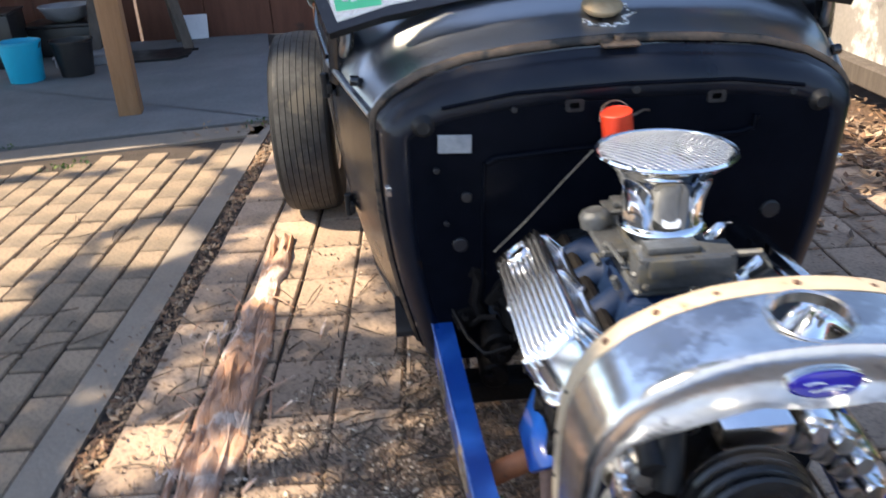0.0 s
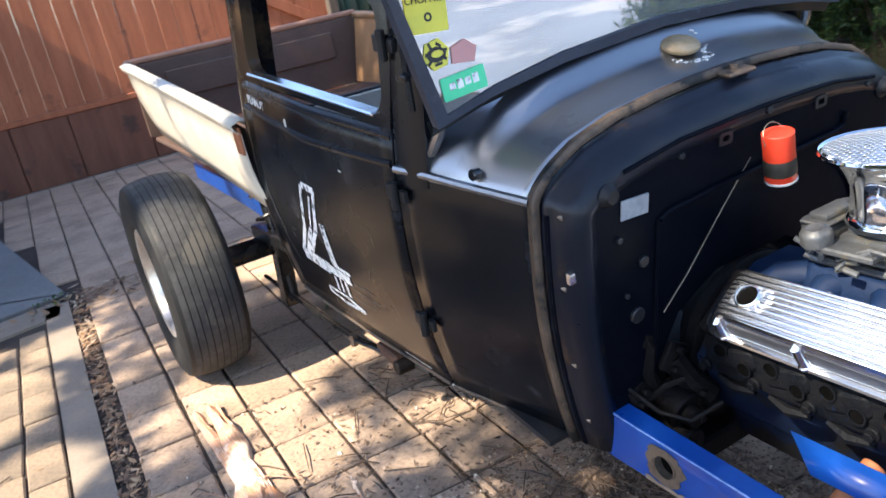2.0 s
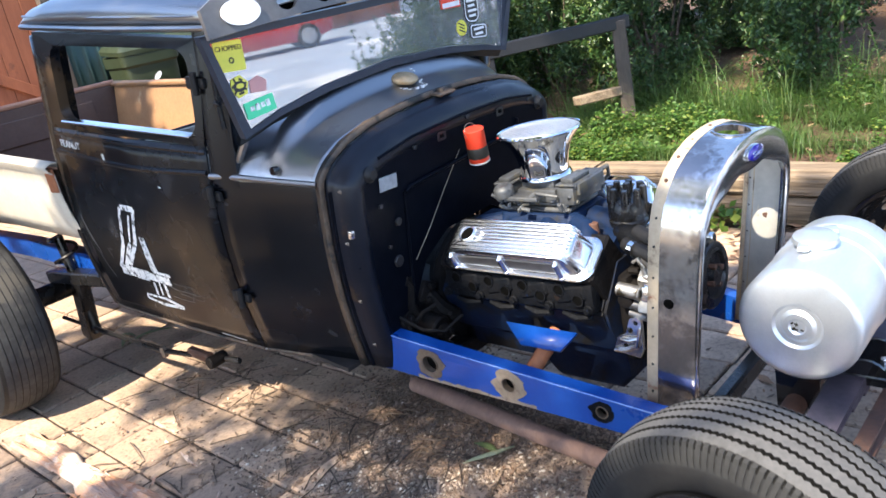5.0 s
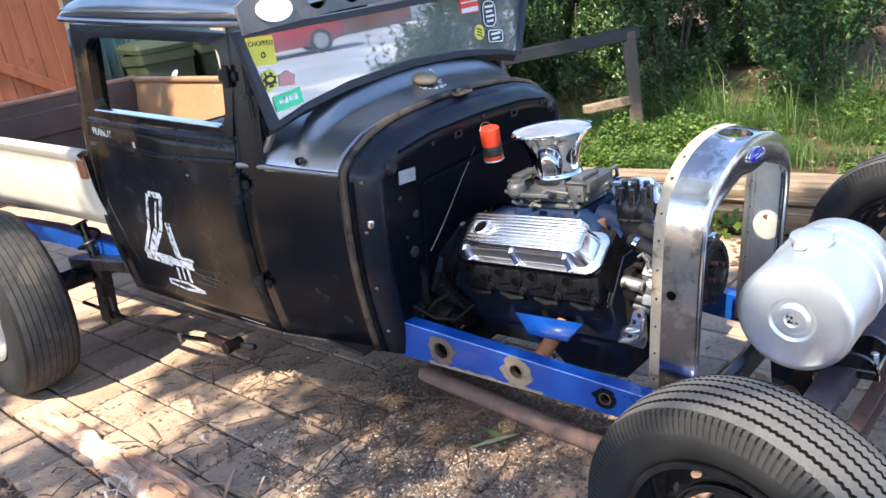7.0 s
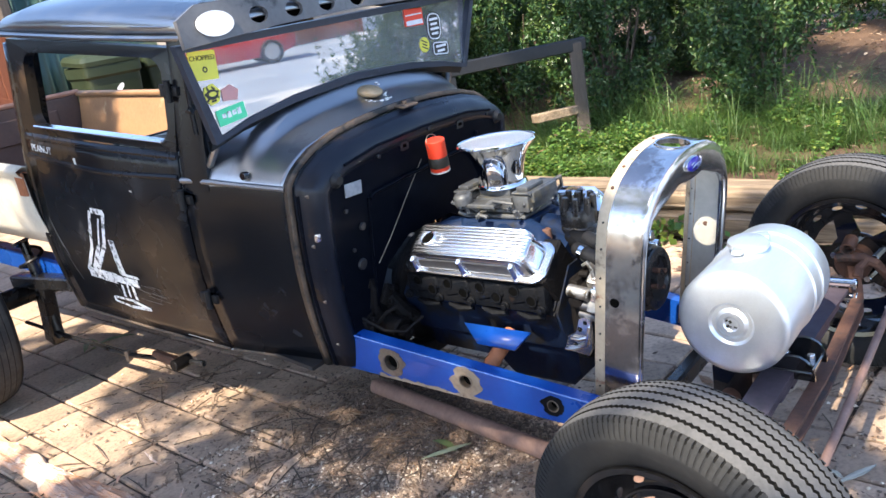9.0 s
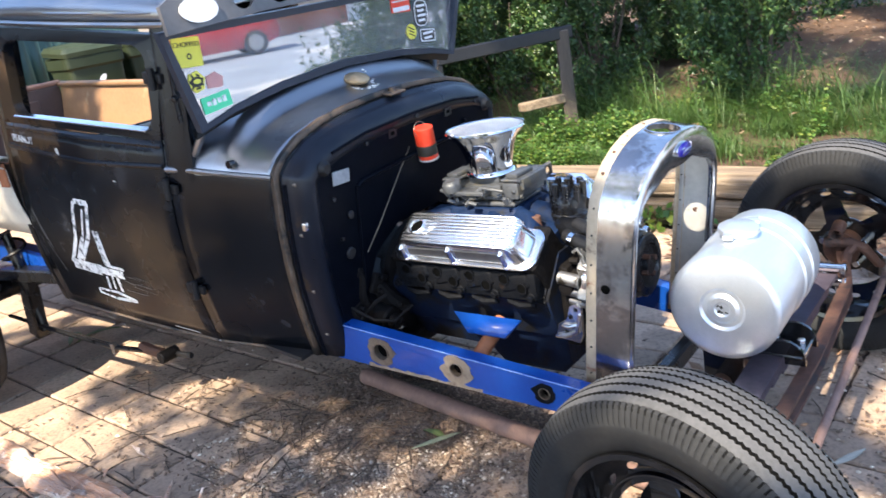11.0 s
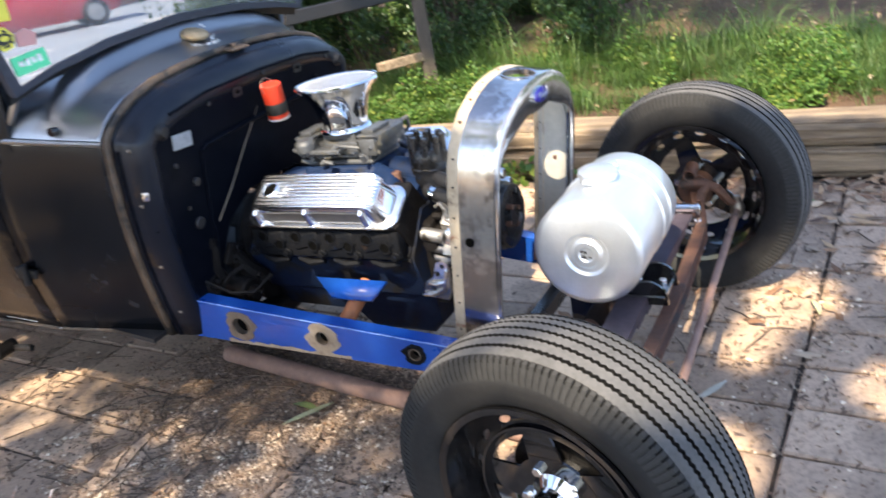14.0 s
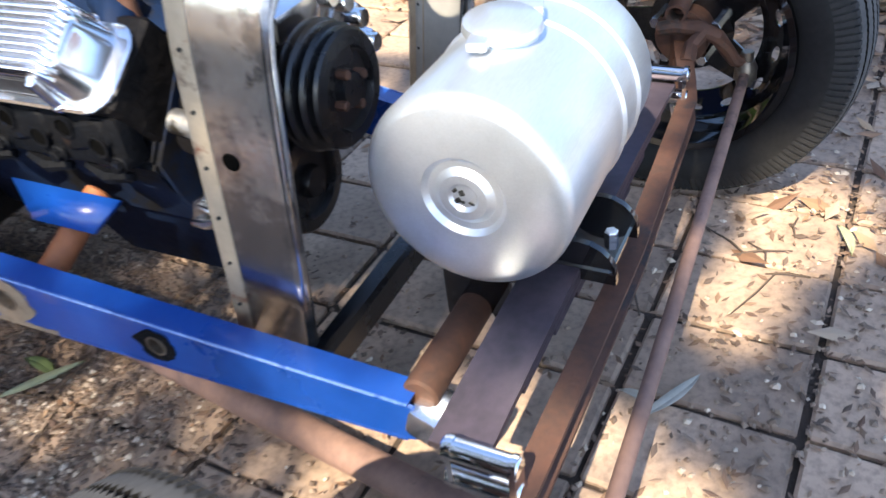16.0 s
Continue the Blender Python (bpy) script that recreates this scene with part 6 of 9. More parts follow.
    # thin dark plates painted as what the polished sides reflect
    for y0, y1, e in ((-0.148, -0.012, 0.0), (0.012, 0.147, 0.006)):
        bm = bmesh.new()
        loft(bm, [[(-0.0505, y0, 0.0155), (-0.0476, y0, 0.048)], [(-0.0505, y1, 0.0155), (-0.0476, y1 - e, 0.048 - e)]])
        solid(part("side_panel", bm, "satin_alloy", vc, "side panel with its dark reflection put into the colour", m=B, smooth=0), 0.0012, 0.0)
    if sx < 0:
        bm = bmesh.new()
        lathe(bm, [(0.0185, 0.040), (0.0185, 0.0815), (0.0195, 0.0825), (0.0235, 0.0800), (0.0250, 0.0700)], pose(0.0, 0.1080, 0.0), 28)
        part("breather_ring", bm, alloy, vc, m=B, smooth=50)
        # near-black plug for the shade down the breather
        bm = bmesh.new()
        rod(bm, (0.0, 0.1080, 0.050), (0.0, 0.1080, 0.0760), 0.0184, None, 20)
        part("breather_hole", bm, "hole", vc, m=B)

# intake manifold
bm = bmesh.new()
loft(bm, [[(x, y, z) for x, z in ((-0.13, 0.545), (-0.10, 0.575), (-0.05, 0.60), (0.05, 0.60), (0.10, 0.575), (0.13, 0.545))] for y in (-0.02, -0.10, -0.42, -0.48)], True, True)
manifold = part("intake_manifold", bm, "engine_blue", engine, "blue cast intake manifold", smooth=50)
bm = bmesh.new()
loft(bm, [[(x, y, z) for x, y in rounded(w, d, 0.02, 4, 0, -0.26)] for z, w, d in ((0.585, 0.19, 0.25), (0.61, 0.175, 0.235), (0.637, 0.16, 0.225), (0.641, 0.15, 0.215))], True, True)
part("plenum", bm, "engine_blue", manifold, smooth=40)
for s in (-1, 1):
    for y in (-0.09, -0.19, -0.31, -0.43):
        bm = bmesh.new()
        tube(bm, [(s * 0.05, -0.25 + (y + 0.25) * 0.55, 0.612), (s * 0.085, y * 0.9 - 0.025, 0.606), (s * 0.115, y, 0.585), (s * 0.14, y, 0.555)], [0.028, 0.028, 0.027, 0.028], 10)
        part("runner", bm, "engine_blue", manifold, smooth=50)
bm = bmesh.new()
tube(bm, [(0.0, -0.38, 0.605), (-0.01, -0.43, 0.60), (-0.015, -0.475, 0.585), (-0.01, -0.50, 0.55)], [0.035, 0.036, 0.036, 0.034], 12)
part("water_neck", bm, "engine_blue", manifold, smooth=50)
bm = bmesh.new()
tube(bm, [(-0.02, -0.45, 0.575), (-0.045, -0.485, 0.59), (-0.06, -0.52, 0.585), (-0.07, -0.555, 0.575)], [0.022, 0.026, 0.026, 0.027], 12)
hollow(bm, (-0.069, -0.553, 0.5755), (-0.074, -0.572, 0.571), 0.029, 0.006, 18)
part("thermostat_housing", bm, "port", engine, "rusty thermostat outlet")
bm = bmesh.new()
rod(bm, (-0.085, -0.43, 0.57), (-0.085, -0.43, 0.628), 0.015, 0.012)
part("heater_stub", bm, "rust", engine)

# carburettor
carb = new("carburettor")
carb.parent = engine
carb.empty_display_size = 0.1
tagged(carb, "dull zinc four-barrel carburettor")
bm = bmesh.new()
box(bm, (0, -0.26, 0.648), (0.145, 0.20, 0.014), None, 0.005, 1)
for x in (-0.066, 0.066):
    for y in (-0.345, -0.175):
        rod(bm, (x, y, 0.650), (x, y, 0.664), 0.008, None, 6)
box(bm, (0, -0.26, 0.664), (0.135, 0.15, 0.012), None, 0.004, 1)
box(bm, (0, -0.26, 0.680), (0.125, 0.12, 0.04), None, 0.012, 2)
box(bm, (0, -0.26, 0.706), (0.10, 0.10, 0.03), None, 0.01, 2)
part("body", bm, "zinc", carb)
for y, h in ((-0.355, 0.058), (-0.165, 0.058)):
    bm = bmesh.new()
    box(bm, (0.0, y, 0.686), (0.150, 0.050, h - 0.012), None, 0.010, 2)
    box(bm, (0.0, y, 0.7135), (0.146, 0.053, 0.006), None, 0.002, 1)
    box(bm, (-0.02, y, 0.722), (0.08, 0.035, 0.012), None, 0.004, 2)
    box(bm, (0.0, y + (-0.02 if y < -0.3 else 0.02), 0.700), (0.12, 0.03, 0.03), None, 0.006, 2)
    for x in (-0.062, 0.062):
        for z in (0.67, 0.71):
            s = -0.029 if y < -0.3 else 0.029
            rod(bm, (x, y, z), (x, y + s, z), 0.006, None, 6)
    part("float_bowl", bm, "zinc", carb, "zinc float bowl")
bm = bmesh.new()
lathe(bm, [(0, 0.014), (0.014, 0.016), (0.022, 0.012), (0.026, 0.006), (0.026, -0.012), (0.0, -0.016)], Matrix.Translation((-0.092, -0.185, 0.704)) @ pose(0, 0, 0, 0, -12, 0), 18)
box(bm, (-0.08, -0.24, 0.685), (0.05, 0.10, 0.012), None, 0.003, 1)
part("choke_housing", bm, "zinc", carb)
bm = bmesh.new()
rd = random.Random(2)
for k in range(16):
    x, y, z = -0.085 + rd.uniform(-0.02, 0.02), rd.uniform(-0.36, -0.16), rd.uniform(0.645, 0.685)
    rod(bm, (x, y, z), (x + rd.uniform(-0.012, 0.012), y + rd.uniform(-0.03, 0.03), z + rd.uniform(-0.01, 0.02)), rd.uniform(0.003, 0.008), None, 8)
tube(bm, [(-0.085, -0.34, 0.69), (-0.095, -0.28, 0.70), (-0.09, -0.22, 0.668)], 0.004, 6)
part("linkage", bm, "zinc", carb, kind="stuff")
bm = bmesh.new()
tube(bm, [(0.08, -0.35, 0.70), (0.11, -0.37, 0.71), (0.13, -0.36, 0.68), (0.12, -0.33, 0.65)], 0.006, 8)
part("fuel_line", bm, "zinc", carb)

# chrome air horn with its mesh screen
horn = new("air_horn")
horn.parent = engine
horn.empty_display_size = 0.1
tagged(horn, "flared chrome air horn with a perforated screen")
HC = Matrix.Translation((-0.004, -0.258, 0.0))
bm = bmesh.new()
prof = [(0.066, 0.718), (0.069, 0.720), (0.067, 0.727), (0.062, 0.730), (0.0625, 0.748), (0.066, 0.770), (0.073, 0.792), (0.082, 0.809), (0.092, 0.821), (0.102, 0.830), (0.107, 0.836), (0.105, 0.840)]
lathe(bm, prof, HC, 48)
solid(part("trumpet", bm, "chrome", horn, smooth=60), 0.002)
bm = bmesh.new()
R, rows = 0.1035, []
step = 0.0098
holes = []
j = 0
yy = -R
while yy < R:
    xx = -R + (step / 2 if j % 2 else 0)
    while xx < R:
        if math.hypot(xx, yy) < R - 0.006:
            holes.append((xx, yy))
        xx += step
    yy += step * 0.866
    j += 1
for hx, hy in holes:
    r1, r2 = step * 0.577, step * 0.41
    o = [bm.verts.new((hx + r1 * math.sin(math.pi / 3 * k), hy + r1 * math.cos(math.pi / 3 * k), 0.0)) for k in range(6)]
    i2 = [bm.verts.new((hx + r2 * math.sin(math.pi / 3 * k), hy + r2 * math.cos(math.pi / 3 * k), 0.0)) for k in range(6)]
    for k in range(6):
        bm.faces.new((o[k], o[(k + 1) % 6], i2[(k + 1) % 6], i2[k]))
bmesh.ops.remove_doubles(bm, verts=bm.verts, dist=0.0004)
for v in bm.verts:
    r = math.hypot(v.co.x, v.co.y)
    v.co.z = 0.840 + 0.010 * (1 - (r / R) ** 2)
solid(part("screen", bm, "mesh_steel", horn, "perforated chrome screen", m=HC, smooth=30), 0.0012)
bm = bmesh.new()
lathe(bm, [(0.098, 0.840), (0.106, 0.842), (0.108, 0.838), (0.106, 0.834)], HC, 48)
solid(part("screen_rim", bm, "chrome", horn), 0.002)
# black disc painted as the shade at the bottom of the horn
bm = bmesh.new()
lathe(bm, [(0.0, 0.722), (0.064, 0.722)], HC, 24)
part("throat", bm, "print", horn)
for a in (200, 265, 330):
    bm = bmesh.new()
    slab(bm, rounded(0.028, 0.018, 0.008), 0.0012, HC @ pose(0, 0, 0, 0, 0, a) @ pose(0.0612, 0, 0.744, 82, 0, 90))
    part("side_window", bm, "chrome", horn)

# distributor
dist = new("distributor")
dist.parent = engine
dist.empty_display_size = 0.1
tagged(dist, "black distributor cap with eight towers")
DC = Matrix.Translation((0.0, -0.478, 0.650)) @ pose(0, 0, 0, 5, -3, 20) @ Matrix.Diagonal((0.92, 0.92, 0.95, 1)) @ Matrix.Translation((0, 0, -0.640))
bm = bmesh.new()
lathe(bm, [(0, 0.583), (0.049, 0.583), (0.054, 0.590), (0.054, 0.602), (0.050, 0.606), (0.051, 0.625), (0.050, 0.645), (0.042, 0.655), (0, 0.658)], DC, 28)
part("cap", bm, "satin", dist)
for k in range(9):
    a = 2 * math.pi * k / 8
    r = 0.042 if k < 8 else 0.0
    bm = bmesh.new()
    rod(bm, (r * math.cos(a), r * math.sin(a), 0.640), (r * math.cos(a), r * math.sin(a), 0.688 if k < 8 else 0.695), 0.0110, 0.0090, 12)
    part("tower", bm, "satin", dist, m=DC)
bm = bmesh.new()
lathe(bm, [(0.02, 0.47), (0.022, 0.53), (0.040, 0.555), (0.046, 0.585), (0, 0.586)], DC, 20)
part("housing", bm, "cast", dist)
bm = bmesh.new()
hollow(bm, (0, 0, 0.575), (0, 0, 0.584), 0.0545, 0.004, 24)
part("clamp_ring", bm, "alloy", dist, m=DC)

# timing cover, water pump, hoses and pulleys
bm = bmesh.new()
box(bm, (0, -0.505, 0.40), (0.24, 0.035, 0.22), None, 0.02, 2)
lathe(bm, [(0, 0.0), (0.065, 0.0), (0.06, 0.03), (0.035, 0.045), (0.03, 0.075), (0, 0.075)], pose(0, -0.515, 0.49, 90), 20)
box(bm, (-0.085, -0.515, 0.33), (0.06, 0.04, 0.09), pose(0, 0, 0, 0, 12, 0), 0.014, 2)
rod(bm, (-0.085, -0.53, 0.33), (-0.085, -0.56, 0.33), 0.022, None, 12)
rod(bm, (-0.06, -0.52, 0.475), (-0.155, -0.53, 0.465), 0.022, 0.019, 14)
rod(bm, (-0.105, -0.525, 0.47), (-0.105, -0.585, 0.47), 0.026, None, 12)
box(bm, (-0.075, -0.53, 0.41), (0.05, 0.035, 0.06), pose(0, 0, 0, 0, -20, 0), 0.012, 2)
rod(bm, (0.07, -0.52, 0.55), (0.09, -0.56, 0.56), 0.024, None, 12)
box(bm, (0.06, -0.525, 0.38), (0.07, 0.04, 0.10), pose(0, 0, 0, 0, 18, 0), 0.014, 2)
for x, z in ((-0.10, 0.52), (-0.11, 0.43), (-0.06, 0.30), (0.1, 0.50), (0.1, 0.42)):
    rod(bm, (x, -0.52, z), (x, -0.545, z), 0.009, None, 6)
part("timing_cover", bm, "grime", engine, "greasy timing cover and water pump", smooth=40)
bm = bmesh.new()
box(bm, (0.0, -0.545, 0.575), (0.10, 0.05, 0.03), pose(0, 0, 0, 10, 0, 0), 0.008, 2)
rod(bm, (-0.05, -0.56, 0.545), (-0.05, -0.53, 0.56), 0.014)
rod(bm, (0.055, -0.55, 0.53), (0.055, -0.60, 0.535), 0.014)
part("pump_bracket", bm, "cast", engine, smooth=40)
for x, z, a, l in ((0.101, 0.550, 18, 0.06), (0.136, 0.529, 30, 0.06), (0.168, 0.493, 42, 0.055), (-0.104, 0.542, -25, 0.055), (-0.125, 0.504, -35, 0.06), (-0.136, 0.450, -60, 0.05), (0.192, 0.445, 60, 0.05)):
    bm = bmesh.new()
    box(bm, (x, -0.578, z), (0.035, 0.034, l * 1.2), pose(0, 0, 0, 12, a, 0), 0.007, 2)
    rod(bm, (x, -0.572, z + 0.01), (x, -0.612, z + 0.012), 0.015, None, 12)
    part("pump_lug", bm, "alloy" if x > 0 else "cast", engine, smooth=40)
bm = bmesh.new()
box(bm, (0.020, -0.572, 0.570), (0.096, 0.075, 0.04), pose(0, 0, 0, 8, 0, 0), 0.007, 2)
rod(bm, (-0.006, -0.582, 0.566), (-0.006, -0.602, 0.566), 0.009, None, 12)
rod(bm, (0.052, -0.582, 0.580), (0.052, -0.602, 0.580), 0.006, None, 12)
part("pump_outlet", bm, "alloy", engine, smooth=40)
bm = bmesh.new()
tube(bm, [(-0.06, -0.53, 0.60), (-0.085, -0.58, 0.595), (-0.10, -0.625, 0.555), (-0.105, -0.635, 0.52)], 0.019, 12)
part("bypass_hose", bm, "hose", engine, "bent black rubber hose")
bm = bmesh.new()
tube(bm, [(-0.085, -0.435, 0.640), (-0.105, -0.465, 0.643), (-0.118, -0.51, 0.640), (-0.122, -0.56, 0.625)], 0.018, 12)
part("hose", bm, "hose", engine, "short black coolant hose", m=CAR)
bm = bmesh.new()
hollow(bm, (-0.106, -0.459, 0.643), (-0.111, -0.473, 0.643), 0.0205, 0.003, 16)
part("hose_clamp", bm, "chrome", engine, m=CAR)
# fuel pump, its arm and the bright bracket under it
bm = bmesh.new()
rod(bm, (-0.150, -0.445, 0.556), (-0.150, -0.505, 0.556), 0.0165, None, 18, 0.003)
rod(bm, (-0.150, -0.500, 0.556), (-0.150, -0.508, 0.556), 0.0195, None, 18)
part("fuel_pump", bm, "cast", engine, "grey cast fuel pump", m=CAR, smooth=40)
bm = bmesh.new()
rod(bm, (-0.140, -0.460, 0.520), (-0.140, -0.515, 0.518), 0.0125, None, 14)
rod(bm, (-0.136, -0.470, 0.492), (-0.136, -0.515, 0.490), 0.0100, None, 14)
part("pump_cover", bm, "satin_alloy", engine, m=CAR, smooth=40)
bm = bmesh.new()
box(bm, (-0.146, -0.522, 0.560), (0.030, 0.026, 0.036), pose(0, 0, 0, 0, 8, 0), 0.006, 2)
box(bm, (-0.142, -0.520, 0.592), (0.024, 0.022, 0.030), pose(0, 0, 0, -14, 0, 0), 0.006, 2)
rod(bm, (-0.150, -0.535, 0.575), (-0.150, -0.550, 0.575), 0.009, None, 6)
part("pump_block", bm, "alloy", engine, m=CAR, smooth=40)
bm = bmesh.new()
tube(bm, [(-0.146, -0.515, 0.598), (-0.148, -0.508, 0.622), (-0.148, -0.494, 0.640), (-0.146, -0.482, 0.628)], [0.007, 0.006, 0.005, 0.004], 8)
part("pump_arm", bm, "cast", engine, m=CAR)
bm = bmesh.new()
slab(bm, [(-0.437, 0.388), (-0.505, 0.388), (-0.512, 0.41), (-0.505, 0.485), (-0.492, 0.492), (-0.476, 0.484), (-0.468, 0.445), (-0.446, 0.428)], 0.012, None, [circle(0.0075, 12, -0.478, 0.455), circle(0.0060, 12, -0.492, 0.477), circle(0.0065, 12, -0.468, 0.410)])
for v in bm.verts:
    y, z, t = v.co
    v.co = (-0.152 + t, y, z)
tube(bm, [(-0.156, -0.442, 0.394), (-0.160, -0.470, 0.402), (-0.158, -0.500, 0.420), (-0.156, -0.506, 0.47)], [0.005, 0.007, 0.006, 0.004], 8)
tube(bm, [(-0.156, -0.458, 0.428), (-0.160, -0.480, 0.430), (-0.157, -0.500, 0.440)], [0.004, 0.005, 0.004], 8)
part("pump_foot", bm, "alloy", engine, "bright cast bracket with holes", m=CAR, smooth=40)


def pulley(z, y, r, n, mat, name):
    prof = [(0, 0.0)]
    for k in range(n):
        a = k * 0.018
        prof += [(r, a), (r, a + 0.003), (r - 0.012, a + 0.008), (r, a + 0.014)]
        r2 = r
        r -= 0.004
    prof += [(r, n * 0.018), (r * 0.75, n * 0.018 + 0.002), (r * 0.7, n * 0.018 - 0.008), (r * 0.35, n * 0.018 - 0.008), (r * 0.3, n * 0.018 + 0.006), (0, n * 0.018 + 0.006)]
    bm = bmesh.new()
    lathe(bm, prof, pose(0.0, y, z, 90), 36)
    return part(name, bm, mat, engine, "black grooved belt pulley", smooth=25)


pulley(0.482, -0.628, 0.088, 3, "satin", "pump_pulley")
pulley(0.320, -0.530, 0.088, 3, "satin", "crank_pulley")
for k in range(4):
    bm = bmesh.new()
    a = math.pi / 2 * k + 0.4
    rod(bm, (0.028 * math.cos(a), -0.674, 0.482 + 0.028 * math.sin(a)), (0.028 * math.cos(a), -0.691, 0.482 + 0.028 * math.sin(a)), 0.007, None, 6)
    part("pulley_bolt", bm, "rust", engine)

# red tin hung on the firewall by a wire
tin = new("tin")
tin.parent = truck
tin.empty_display_size = 0.1
tagged(tin, "red tin with a black band hung on the firewall")
TT = pose(-0.018, -0.062, 0.759, 5, -8, 0)
bm = bmesh.new()
lathe(bm, [(0, 0.0), (0.0265, 0.0), (0.0275, 0.002), (0.0275, 0.093), (0.0255, 0.0945), (0.0245, 0.093), (0, 0.093)], TT, 32)
part("can", bm, "red", tin)
bm = bmesh.new()
lathe(bm, [(0.0279, 0.016), (0.0283, 0.017), (0.0283, 0.045), (0.0279, 0.046)], TT, 32)
part("band", bm, "print", tin, "black band")
bm = bmesh.new()
lathe(bm, [(0.0277, 0.0), (0.0288, 0.001), (0.0288, 0.004), (0.0277, 0.005)], TT, 32)
part("base_rim", bm, "plate", tin)
bm = bmesh.new()
tube(bm, [TT @ Vector((0.0285 * math.cos(a), 0.005 + 0.012 * abs(math.sin(a)), 0.078 + 0.03 * math.sin(a))) for a in np.linspace(0, math.pi, 12)], 0.0012, 5)
tube(bm, [TT @ Vector((0.0285, 0.005, 0.078)), (0.03, -0.03, 0.84), (0.045, -0.015, 0.835)], 0.002, 5)
part("wire", bm, "bare", tin)
bm = bmesh.new()
tube(bm, [(-0.02, 0.0, 0.795), (-0.095, 0.01, 0.712), (-0.178, 0.02, 0.618), (-0.238, 0.03, 0.555)], 0.0016, 5)
part("throttle_wire", bm, "bare", engine)

# ---- wheels ----


def tyre_bm(R, W, rim, grooves, crown=0.012, depth=0.007):
    """Tyre cross-section turned about x, with tread grooves sunk into it."""
    prof = []
    tw = W * 0.78
    side = [(rim, -W * 0.36), (rim + 0.012, -W * 0.42), (rim + 0.03, -W * 0.47), ((rim + R) / 2, -W * 0.5), (R - 0.042, -W * 0.485), (R - 0.020, -W * 0.442)]
    gw = 0.0052 if grooves == 5 else 0.003
    rib = (tw - grooves * gw) / (grooves + 1)
    tread, t0 = [], -tw / 2
    for k in range(2 * grooves + 1):
        wdt = gw if k % 2 else rib
        for t in (t0 + 0.0006, t0 + wdt - 0.0006):
            drop = crown * (2 * t / tw) ** 2
            tread.append((R - drop - (depth if k % 2 else 0.0), t))
        t0 += wdt
    prof = side + tread + [(r, -x) for r, x in side[::-1]]
    return prof


